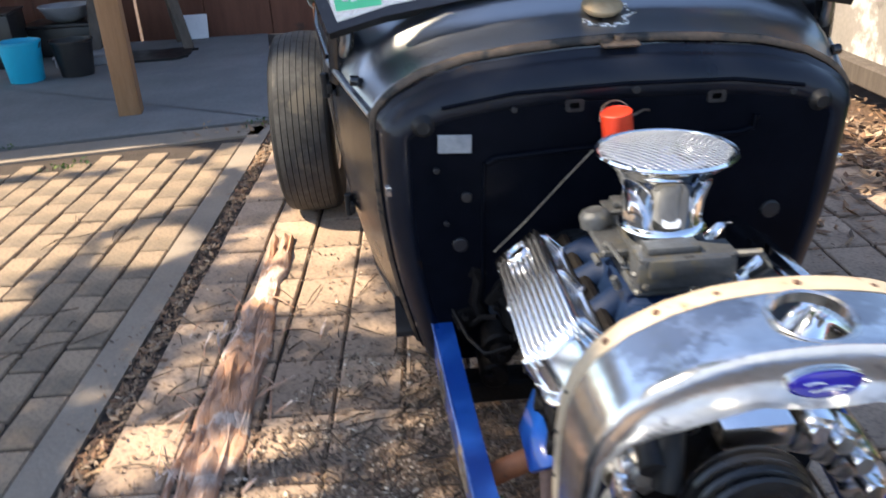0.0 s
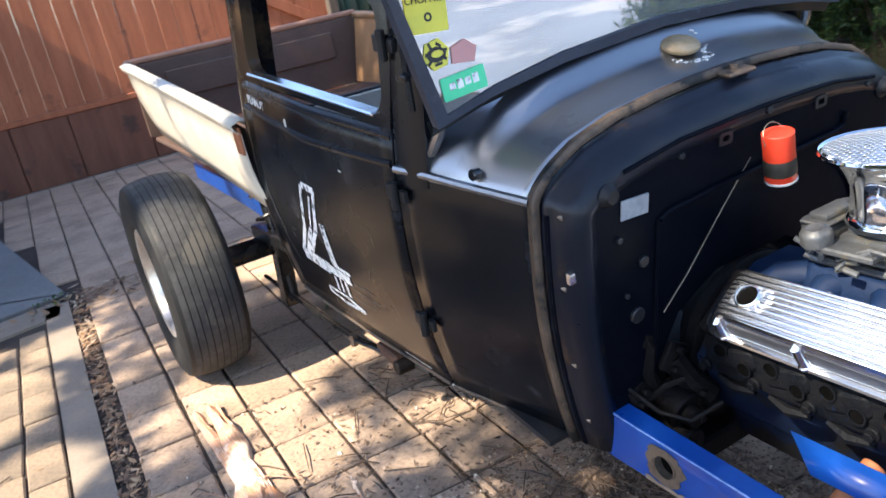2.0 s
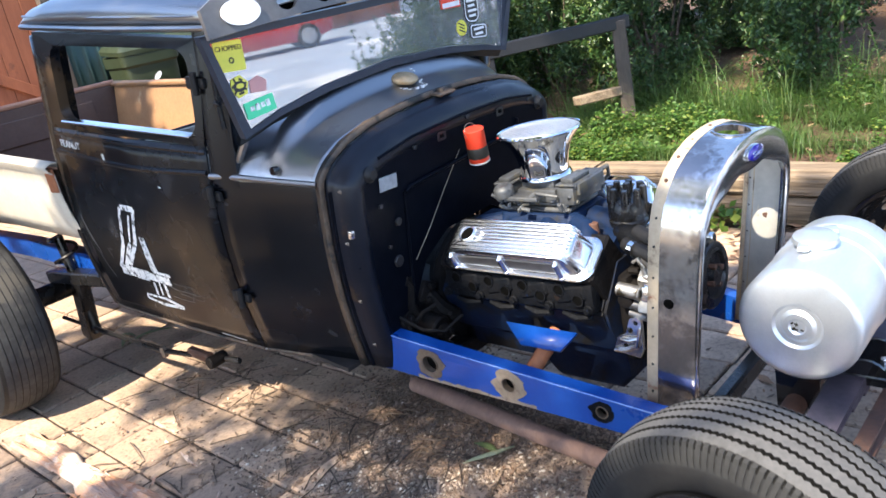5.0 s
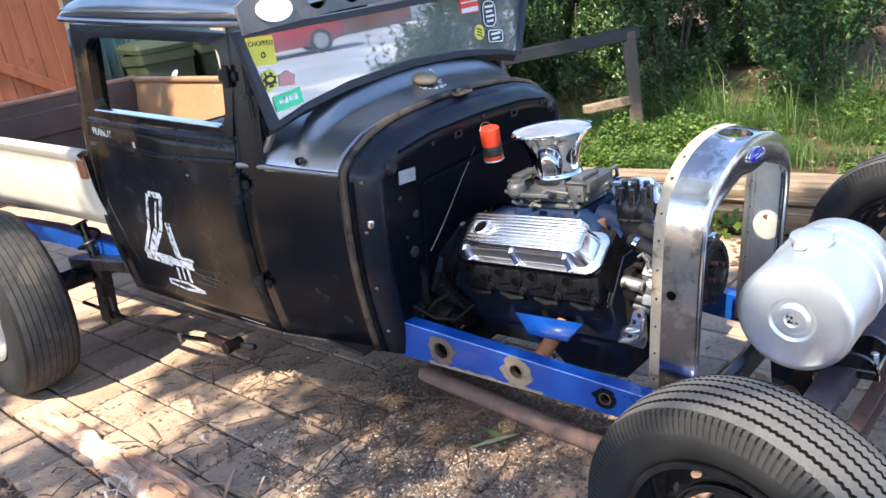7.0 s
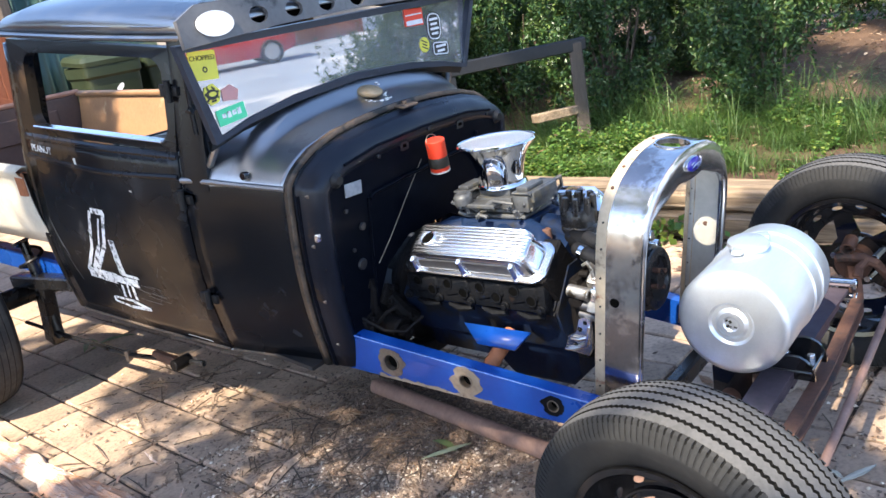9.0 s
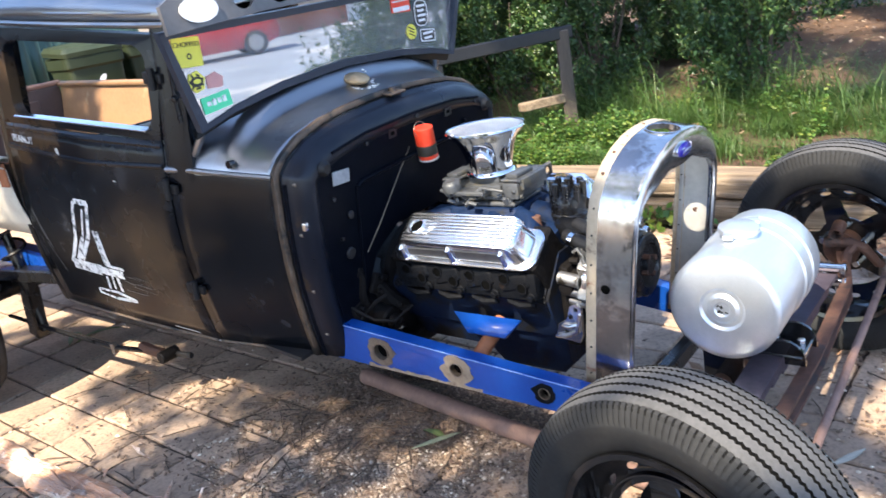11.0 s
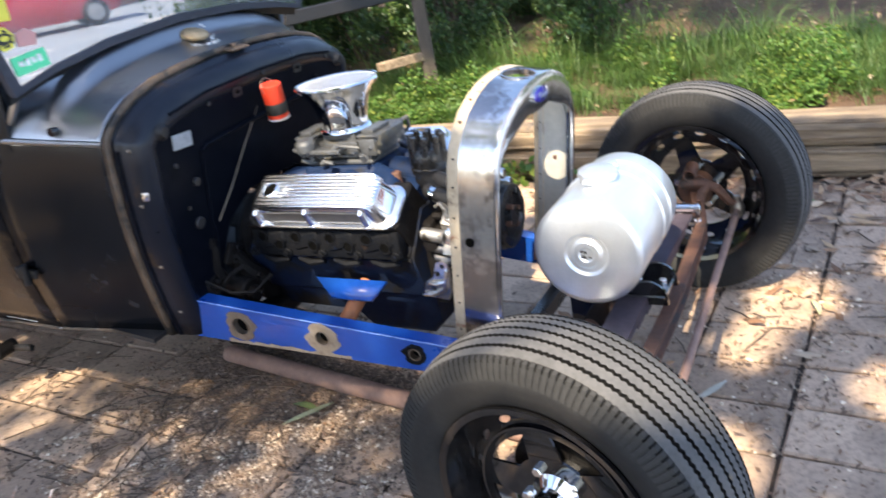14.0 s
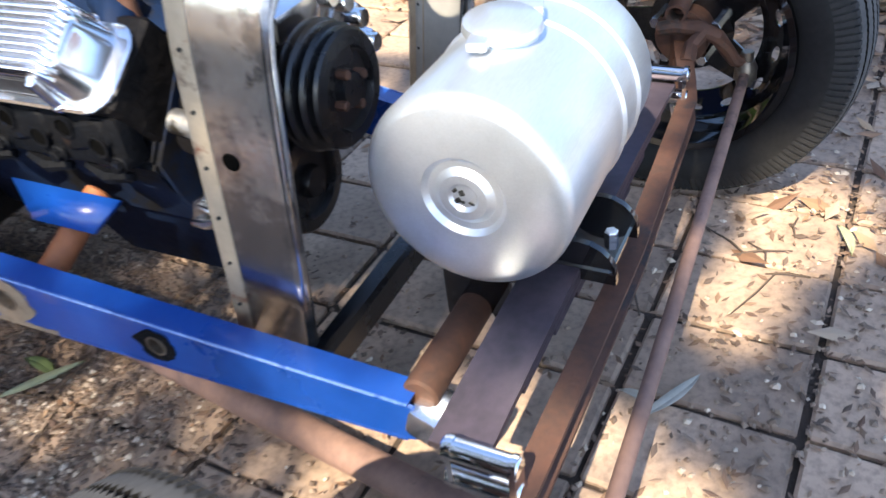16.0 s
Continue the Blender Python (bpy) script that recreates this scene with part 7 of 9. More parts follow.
def build_wheel(name, m, R, W, rim, label, kind, spin=0.0):
    w = new(name)
    w.parent = truck
    w.empty_display_size = 0.1
    w.matrix_basis = m
    tagged(w, label)
    X = pose(0, 0, 0, 0, 90, 0)
    bm = bmesh.new()
    prof = tyre_bm(R, W, rim, 5 if kind == "front" else 7, 0.012, 0.009 if kind == "front" else 0.0014)
    n = 320
    rings = []
    for i in range(n):
        a = 2 * math.pi * i / n
        ring = []
        for j, (r, x) in enumerate(prof):
            zig = 0.0019 * (1 if i % 2 else -1) if 6 <= j < len(prof) - 6 and kind == "front" else 0.0
            ring.append((x + zig, r * math.cos(a), r * math.sin(a)))
        rings.append(ring)
    vs = [[bm.verts.new(p) for p in r] for r in rings]
    for i in range(n):
        for j in range(len(prof) - 1):
            f = bm.faces.new((vs[i][j], vs[i][j + 1], vs[(i + 1) % n][j + 1], vs[(i + 1) % n][j]))
            k = (j - 6) // 2
            # groove faces take index 2, whose front colour carries painted shade
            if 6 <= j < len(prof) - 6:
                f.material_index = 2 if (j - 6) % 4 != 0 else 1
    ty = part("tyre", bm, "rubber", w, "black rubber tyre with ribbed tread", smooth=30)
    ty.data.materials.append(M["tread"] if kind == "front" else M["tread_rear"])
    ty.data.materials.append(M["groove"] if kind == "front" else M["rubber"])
    if kind == "front":
        # moulded shoulder lugs
        lugs = 150
        bm = bmesh.new()
        for s in (-1, 1):
            for i in range(lugs):
                a0, a1 = 2 * math.pi * i / lugs, 2 * math.pi * (i + 0.66) / lugs
                lug = []
                for r, x in ((R - 0.010, 0.392), (R - 0.0135, 0.432), (R - 0.034, 0.483), (R - 0.046, 0.492), (R - 0.046, 0.480)):
                    lug.append([bm.verts.new((s * x * W, r * math.cos(a), r * math.sin(a))) for a in (a0, a1)])
                for p, q in zip(lug, lug[1:]):
                    bm.faces.new((p[0], p[1], q[1], q[0]))
                for side_ in (0, 1):
                    bm.faces.new([p[side_] for p in lug])
        part("shoulder_tread", bm, "shoulder", w, "moulded shoulder lugs of the tread", smooth=30, kind="stuff")
    bm = bmesh.new()
    if kind == "front":
        lathe(bm, [(rim + 0.006, -W * 0.40), (rim + 0.004, -W * 0.44), (rim - 0.008, -W * 0.42), (rim - 0.014, -W * 0.30), (rim - 0.03, -W * 0.12), (rim - 0.03, W * 0.12), (rim - 0.014, W * 0.30), (rim - 0.008, W * 0.42), (rim + 0.004, W * 0.44), (rim + 0.006, W * 0.40)], X, 56)
        solid(part("rim", bm, "gloss", w, "glossy black steel rim", smooth=40), 0.003)
        # wheel centre with slots by the rim and five openings
        bm = bmesh.new()
        Rc = rim - 0.028
        hol = []
        for k in range(5):
            a0 = 2 * math.pi * k / 5
            pts = []
            for t in np.linspace(-0.42, 0.42, 8):
                pts.append((0.74 * Rc * math.cos(a0 + t), 0.74 * Rc * math.sin(a0 + t)))
            for t in np.linspace(0.20, -0.20, 5):
                pts.append((0.46 * Rc * math.cos(a0 + t), 0.46 * Rc * math.sin(a0 + t)))
            hol.append(pts)
        for k in range(15):
            a0 = 2 * math.pi * (k + 0.5) / 15
            hol.append([(0.91 * Rc * math.cos(a0) + 0.016 * math.cos(b) * -math.sin(a0) + 0.0065 * math.sin(b) * math.cos(a0),
                         0.91 * Rc * math.sin(a0) + 0.016 * math.cos(b) * math.cos(a0) + 0.0065 * math.sin(b) * math.sin(a0)) for b in np.linspace(0, 2 * math.pi, 10, False)])
        slab(bm, circle(Rc, 60), 0.005, X @ pose(0, 0, 0, 0, 0, spin), hol)
        for v in bm.verts:
            r = math.hypot(v.co.y, v.co.z)
            k = r / Rc
            v.co.x += 0.018 * math.sin(math.pi * min(1, max(0, (k - 0.3) / 0.7))) + 0.004
        part("wheel_disc", bm, "gloss", w, "black pressed steel wheel centre with openings", smooth=40)
        bm = bmesh.new()
        lathe(bm, [(0.80 * Rc, 0.016), (0.815 * Rc, 0.030), (0.835 * Rc, 0.030), (0.85 * Rc, 0.016)], X, 56)
        part("disc_ridge", bm, "gloss", w)
        for k in range(5):
            a0 = 2 * math.pi * (k + 0.5) / 5 + radians(spin)
            c = Vector((0, 0.33 * Rc * math.cos(a0), 0.33 * Rc * math.sin(a0)))
            bm = bmesh.new()
            rod(bm, c + Vector((-0.02, 0, 0)), c + Vector((0.032, 0, 0)), 0.011, 0.009, 6)
            part("wheel_nut", bm, "alloy", w)
        bm = bmesh.new()
        lathe(bm, [(0, 0.075), (0.022, 0.073), (0.027, 0.066), (0.030, 0.035), (0.046, 0.020), (0.05, -0.03), (0, -0.03)], X, 24)
        part("hub_cap", bm, "chrome" if m.translation.x < 0 else "rust", w, "hub centre")
        bm = bmesh.new()
        lathe(bm, [(0, -0.06), (0.10, -0.06), (0.105, -0.055), (0.105, -0.02), (0.06, -0.018), (0, -0.018)], X, 36)
        if m.translation.x < 0:
            part("brake_drum", bm, "grime", w, "dark brake drum")
        else:
            bm.free()
    else:
        lathe(bm, [(rim + 0.006, -W * 0.40), (rim + 0.004, -W * 0.44), (rim - 0.008, -W * 0.42), (rim - 0.016, -W * 0.30), (rim - 0.04, -W * 0.05), (rim - 0.04, W * 0.2), (rim - 0.01, W * 0.42), (rim + 0.004, W * 0.44), (rim + 0.006, W * 0.40)], X, 48)
        solid(part("rim", bm, "wheel_white", w, "pale dusty steel rim", smooth=40), 0.003)
        bm = bmesh.new()
        lathe(bm, [(0, 0.0), (0.05, 0.0), (0.055, -0.03), (0.10, -0.035), (rim - 0.03, -0.005), (rim - 0.03, 0.003), (0.10, -0.027), (0, 0.008)], X, 36)
        part("wheel_disc", bm, "wheel_white", w)
    return w


build_wheel("front_wheel", pose(-0.698, -1.027, 0.297, 0, 0, 180 - 10.5), 0.297, 0.165, 0.193, "narrow vintage ribbed tyre on a black wheel", "front", 10)
build_wheel("front_wheel", pose(0.645, -0.988, 0.310, 0, 0, -7), 0.312, 0.165, 0.203, "narrow vintage ribbed tyre on a black wheel", "front", -20)
build_wheel("rear_wheel", pose(-0.775, 1.83, 0.362, 0, 0, 180), 0.362, 0.235, 0.195, "wide worn radial tyre on a pale rim", "rear")
build_wheel("rear_wheel", pose(0.775, 1.83, 0.362), 0.362, 0.235, 0.195, "wide worn radial tyre on a pale rim", "rear")

# ---- rear axle ----
rear = new("rear_suspension")
rear.parent = truck
rear.empty_display_size = 0.1
tagged(rear, "black rear axle with coil springs and ladder bars")
bm = bmesh.new()
rod(bm, (-0.66, 1.83, 0.362), (0.66, 1.83, 0.362), 0.040, None, 20)
lathe(bm, [(0, -0.14), (0.07, -0.13), (0.13, -0.06), (0.14, 0), (0.13, 0.06), (0.07, 0.13), (0, 0.14)], pose(0.0, 1.83, 0.362, 0, 90, 0), 20)
part("axle_housing", bm, "satin", rear, "black rear axle housing")
for sx in (-1, 1):
    bm = bmesh.new()
    box(bm, (sx * 0.47, 1.60, 0.44), (0.06, 0.50, 0.05), pose(0, 0, 0, -4), 0.006, 1)
    box(bm, (sx * 0.47, 1.66, 0.30), (0.05, 0.07, 0.26), pose(0, 0, 0, 14), 0.006, 1)
    part("spring_arm", bm, "satin", rear)
    bm = bmesh.new()
    pts = [(sx * 0.47 + 0.045 * math.cos(a), 1.66 + 0.045 * math.sin(a), 0.47 + 0.0135 * a) for a in np.linspace(0, 2 * math.pi * 3.2, 60)]
    tube(bm, pts, 0.007, 6)
    part("coil_spring", bm, "satin", rear, "black coil spring")
    bm = bmesh.new()
    rod(bm, (sx * 0.47, 1.63, 0.20), (sx * 0.47, 1.68, 0.60), 0.018, None, 12)
    part("damper", bm, "satin", rear)
    bm = bmesh.new()
    tube(bm, [(sx * 0.46, 1.70, 0.205), (sx * 0.42, 1.2, 0.165), (sx * 0.36, 0.85, 0.16)], 0.010, 8)
    tube(bm, [(sx * 0.50, 1.83, 0.25), (sx * 0.44, 1.2, 0.175), (sx * 0.36, 0.85, 0.165)], 0.008, 8)
    part("radius_rod", bm, "satin", rear)
    bm = bmesh.new()
    box(bm, (sx * 0.40, 1.02, 0.175), (0.03, 0.13, 0.035), pose(0, 0, 0, 3), 0.006, 1)
    part("rod_clevis", bm, "rust", rear)
    bm = bmesh.new()
    rod(bm, (sx * 0.44, 1.20, 0.155), (sx * 0.44, 1.20, 0.195), 0.013, None, 6)
    part("rod_nut", bm, "bare", rear)
    bm = bmesh.new()
    rod(bm, (sx * 0.43, 0.93, 0.17), (sx * 0.36, 0.93, 0.17), 0.022, None, 12)
    part("rod_bush", bm, "grime", rear)

# ---- loose things in the yard ----
pipe = thing("steel_pipe", (-0.09, -0.3, 0), "rusty brown steel pipe lying on the pavers", "pipe")
bm = bmesh.new()
hollow(bm, (-0.078, 0.325, 0.028), (-0.285, -1.05, 0.028), 0.026, 0.004, 20)
at(part("tube", bm, "pipe"), pipe)

bark = thing("bark_strip", (-0.9, 0.7, 0), "long split strip of stringy reddish bark on the pavers", "bark")
for k, (off, w, seed, y0, y1, hgt) in enumerate(((0.0, 0.040, 1, -0.35, 1.47, 0.022), (0.028, 0.030, 5, -0.2, 1.30, 0.016), (-0.030, 0.024, 9, 0.0, 1.49, 0.015), (0.050, 0.016, 13, 0.1, 0.95, 0.013), (-0.050, 0.014, 17, -0.3, 0.55, 0.012))):
    bm = bmesh.new()
    rings = []
    for i in range(81):
        y = y0 + (y1 - y0) * i / 80
        x = -0.905 + 0.03 * (y - 0.8) + off + 0.016 * math.sin(y * 5.2 + seed) + 0.008 * noise.noise(Vector((y * 6, seed, 0)))
        ww = w * (0.55 + 0.45 * min(1, (y1 - y) * 3)) * (1 + 0.6 * noise.noise(Vector((y * 7, seed, 2))))
        ring = []
        for a in np.linspace(0, math.pi, 9):
            n1 = 1 + 0.8 * noise.noise(Vector((y * 12, a * 2.2, seed)))
            ring.append((x + ww * math.cos(a), y, 0.002 + hgt * math.sin(a) * n1))
        rings.append(ring)
    loft(bm, rings)
    at(part("strand", bm, "bark", smooth=60), bark)
bm = bmesh.new()
rg = random.Random(21)
for k in range(70):
    y = rg.uniform(-0.4, 1.0)
    x = -0.90 + 0.03 * (y - 0.8) + rg.gauss(0, 0.075)
    a, l = rg.gauss(1.4, 0.6), rg.uniform(0.04, 0.16)
    dx, dy = math.cos(a) * l / 2, math.sin(a) * l / 2
    tube(bm, [(x - dx, y - dy, 0.004), (x + rg.gauss(0, 0.004), y, rg.uniform(0.008, 0.03)), (x + dx, y + dy, rg.uniform(0.004, 0.02))], [0.002, rg.uniform(0.003, 0.008), 0.0015], 5, 0.35)
at(part("shred", bm, "bark", kind="stuff", label="loose shreds of bark"), bark)

bucket = thing("bucket", (-3.19, 4.85, 0.015), "turquoise plastic bucket standing on the slab", "bucket")
bm = bmesh.new()
lathe(bm, [(0, 0.004), (0.118, 0.004), (0.122, 0.01), (0.148, 0.285), (0.154, 0.288), (0.154, 0.300), (0.146, 0.302), (0.118, 0.014), (0, 0.012)], Matrix.Translation((-3.19, 4.85, 0.015)), 32)
at(part("pail", bm, "aqua"), bucket)
bm = bmesh.new()
tube(bm, [(-3.19 + 0.155 * math.cos(a), 4.85 - 0.05 * math.sin(a), 0.30 - 0.10 * math.sin(a)) for a in np.linspace(0, math.pi, 12)], 0.004, 6)
at(part("handle", bm, "black_plastic"), bucket)
pot = thing("plant_tub", (-2.86, 4.98, 0.015), "black plastic tub beside the bucket", "tub")
bm = bmesh.new()
lathe(bm, [(0, 0.004), (0.12, 0.004), (0.15, 0.25), (0.158, 0.255), (0.158, 0.27), (0.145, 0.27), (0.115, 0.015), (0, 0.012)], Matrix.Translation((-2.86, 4.98, 0.015)), 28)
at(part("pail", bm, "black_plastic"), pot)

# ---- wheelie bins by the green fence ----


def wheelie_bin(x, y, turn):
    t = thing("wheelie_bin", (x, y, -0.045), "dark green wheelie bin with a paler green lid", "bin", "bins by the fence")
    m = pose(x, y, -0.045, 0, 0, turn) @ Matrix.Diagonal((0.92, 0.98, 1.13, 1))
    bm = bmesh.new()
    loft(bm, [[(px, py, z) for px, py in rounded(w, d, 0.05, 4)] for z, w, d in ((0.03, 0.42, 0.46), (0.06, 0.44, 0.48), (0.90, 0.55, 0.62), (0.92, 0.59, 0.66), (1.0, 0.60, 0.67), (1.0, 0.55, 0.62), (0.7, 0.5, 0.56))], True, True)
    at(part("body", bm, "bin", m=m), t)
    bm = bmesh.new()
    loft(bm, [[(px, py, z + 0.05 * (py + 0.33)) for px, py in rounded(w, d, 0.06, 4)] for z, w, d in ((1.004, 0.61, 0.68), (1.04, 0.62, 0.69), (1.075, 0.56, 0.62), (1.085, 0.40, 0.45))], True, True)
    at(part("lid", bm, "bin_lid", m=m, label="paler green hinged lid"), t)
    bm = bmesh.new()
    rod(bm, (-0.27, 0.36, 1.0), (0.27, 0.36, 1.0), 0.018, None, 10)
    at(part("handle_bar", bm, "bin", m=m), t)
    for sx in (-1, 1):
        bm = bmesh.new()
        rod(bm, (sx * 0.27, 0.27, 0.10), (sx * 0.22, 0.27, 0.10), 0.10, None, 20, 0.012)
        at(part("wheel", bm, "black_plastic", m=m), t)
    bm = bmesh.new()
    slab(bm, circle(0.05, 12, 0, 0, 0.022), 0.004, m @ pose(0.02, -0.318, 0.80, 86, 0, 0) @ pose(0, 0, 0, 0, 0, 35))
    slab(bm, circle(0.03, 12, 0.01, -0.055, 0.008), 0.004, m @ pose(0.02, -0.318, 0.80, 86, 0, 0))
    at(part("emblem", bm, "board", label="plain pale emblem"), t)


wheelie_bin(2.46, 5.98, -12)
wheelie_bin(3.12, 6.05, -10)
wheelie_bin(3.80, 6.0, -12)

# ---- things stored under the carport ----


def trestle(x, y, turn):
    t = thing("trestle", (x, y, 0.015), "worn timber trestle standing under the carport", "trestle", "trestles")
    m = pose(x, y, 0.015, 0, 0, turn)
    bm = bmesh.new()
    box(bm, (0, 0, 0.66), (0.9, 0.09, 0.07), None, 0.006, 1)
    at(part("beam", bm, "grey_wood", m=m), t)
    for sx in (-1, 1):
        for sy in (-1, 1):
            bm = bmesh.new()
            box(bm, (sx * 0.33, sy * 0.13, 0.335), (0.085, 0.045, 0.70), pose(0, 0, 0, sy * 20, sx * -8, 0), 0.005, 1)
            at(part("leg", bm, "grey_wood", m=m), t)
        bm = bmesh.new()
        box(bm, (sx * 0.35, 0, 0.27), (0.03, 0.34, 0.06), None, 0.004, 1)
        at(part("stretcher", bm, "grey_wood", m=m), t)


trestle(-2.62, 5.88, 20)
crate = thing("storage_crate", (-3.25, 6.0, 0.015), "dark plastic storage crate under a grey basin", "crate")
bm = bmesh.new()
box(bm, (-3.25, 6.02, 0.145), (0.62, 0.42, 0.24), None, 0.02, 2)
at(part("tray", bm, "black_plastic"), crate)
bm = bmesh.new()
box(bm, (-3.25, 6.02, 0.275), (0.66, 0.46, 0.03), None, 0.01, 2)
at(part("lid", bm, "black_plastic"), crate)
basin = thing("basin", (-3.22, 5.98, 0.292), "dull grey round metal basin", "basin")
bm = bmesh.new()
lathe(bm, [(0, 0), (0.10, 0.002), (0.17, 0.04), (0.215, 0.13), (0.225, 0.133), (0.222, 0.14), (0.208, 0.135), (0.16, 0.045), (0.1, 0.01), (0, 0.008)], Matrix.Translation((-3.22, 5.98, 0.292)), 36)
at(part("bowl", bm, "enamel_grey"), basin)
for x, y, w, d, h, mt, lb in ((-3.75, 5.6, 0.5, 0.45, 0.42, "black_plastic", "dark plastic box stored on the slab"), (-4.3, 5.7, 0.5, 0.5, 0.6, "fence_low", "dark stained timber box on the slab"), (-2.95, 5.45, 0.42, 0.3, 0.07, "enamel_grey", "low grey metal tray on the slab")):
    t = thing("storage_box", (x, y, 0.015), lb, "box")
    bm = bmesh.new()
    box(bm, (x, y, 0.015 + h / 2), (w, d, h), pose(0, 0, 0, 0, 0, 7), 0.015, 2)
    at(part("carcass", bm, mt), t)
    bm = bmesh.new()
    box(bm, (x, y, 0.015 + h + 0.011), (w + 0.02, d + 0.02, 0.02), pose(0, 0, 0, 0, 0, 7), 0.006, 1)
    at(part("lid", bm, mt), t)
mat_ = thing("rubber_mat", (-2.55, 5.55, 0.015), "ragged black rubber mat on the slab", "mat")
bm = bmesh.new()
rg = random.Random(8)
slab(bm, [(-2.55 + (0.45 + rg.uniform(-0.05, 0.05)) * math.copysign(abs(math.cos(a)) ** 0.5, math.cos(a)), 5.58 + (0.24 + rg.uniform(-0.03, 0.03)) * math.copysign(abs(math.sin(a)) ** 0.5, math.sin(a))) for a in np.linspace(0, 2 * math.pi, 30, False)], 0.018, Matrix.Translation((0, 0, 0.0155)))
at(part("sheet", bm, "hose", smooth=0), mat_)
bd_ = thing("board_offcut", (-2.24, 6.2, 0.015), "white painted board offcut leaning on the gate", "board")
bm = bmesh.new()
box(bm, (-2.24, 6.34, 0.125), (0.24, 0.018, 0.22), pose(0, 0, 0, -18, 0, 0), 0.003, 1)
at(part("panel", bm, "board", smooth=0), bd_)

# weeds along the slab's edge
p = np.concatenate([rng.normal(size=(22, 3)) * [0.045, 0.025, 0.012] + [x, y, 0.022] for x, y in ((-2.02, 2.62), (-2.15, 2.58), (-2.62, 3.02), (-1.2, 3.22), (-2.9, 2.95))])
pick("edge_weeds", p, (0.013, 0.008), "leaf", label="small green weeds along the slab edge", category="weeds")

# ---- paving pieces ----
pav_me = [paver_mesh("paver", COL - 0.009, ROW - 0.009, "paver"), paver_mesh("paver", COL - 0.012, ROW - 0.013, "paver"), paver_mesh("paver", COL - 0.007, ROW - 0.010, "paver")]
u0 = -0.645 - 2 * COL - COL / 2
rest = []
for i in range(-5, 16):
    for j in range(-10, 29):
        u, v = u0 + COL * i, 0.56 + ROW * (j - 4) + ROW / 2
        w = 1.0
        if (u - COL / 2 < CHAN_R - 0.01 and v < 3.15) or u + COL / 2 > 1.56 or v > 6.35 or v < -2.0:
            continue
        p = G(u, v)
        if v > 3.1 and p.x < -1.1 - 0.14 * (p.y - 3.2):
            continue
        if -1.7 < v < 2.6 and i < 16:
            lay("paver", pav_me[(i * 7 + j * 3) % 3], joints, u, v)
        else:
            rest.append((u, v))


def joined(name, cells, w, l, mat, label, island=True):
    vs, fs = [], []
    for u, v in cells:
        p = G(u, v)
        a = -0.038 + rnd.gauss(0, 0.01)
        z = rnd.uniform(-0.004, 0.002)
        n = len(vs)
        for zz, k in ((-0.04, 0.0), (z - 0.004, 0.0), (z, 0.005)):
            for sx, sy in ((-1, -1), (1, -1), (1, 1), (-1, 1)):
                x, y = sx * (w / 2 - k), sy * (l / 2 - k)
                vs.append((p.x + x * math.cos(a) - y * math.sin(a), p.y + x * math.sin(a) + y * math.cos(a), zz))
        for q in (0, 4):
            for k in range(4):
                fs.append((n + q + k, n + q + (k + 1) % 4, n + q + 4 + (k + 1) % 4, n + q + 4 + k))
        fs.append((n + 8, n + 9, n + 10, n + 11))
    me = bpy.data.meshes.new(name)
    me.from_pydata(vs, [], fs)
    return hold(name, me, mat, joints, label, 0, "stuff")


joined("far_pavers", rest, COL - 0.009, ROW - 0.009, "paver", "concrete pavers farther off")
brk_me = [paver_mesh("brick", 0.113, 0.228, "brick"), paver_mesh("brick", 0.110, 0.225, "brick")]
rest = []
n_brick = 0
for i in range(0, 40):
    for j in range(-18, 14):
        u, v = CHAN_L - 0.117 - 0.06 - 0.121 * i, 0.10 + 0.238 * j + (0.119 if i % 2 else 0.0)
        p = G(u, v)
        if p.y > 2.95 - 0.17 * (-1.2 - p.x) - 0.12 or p.x < -5.9 or v < -2.0:
            continue
        if i < 14 and v > -0.9 and n_brick < 300:
            lay("brick", brk_me[(i + j) % 2], joints, u, v)
            n_brick += 1
        else:
            rest.append((u, v))
joined("far_bricks", rest, 0.112, 0.227, "brick", "paving bricks farther off")

# ---- garden plants ----


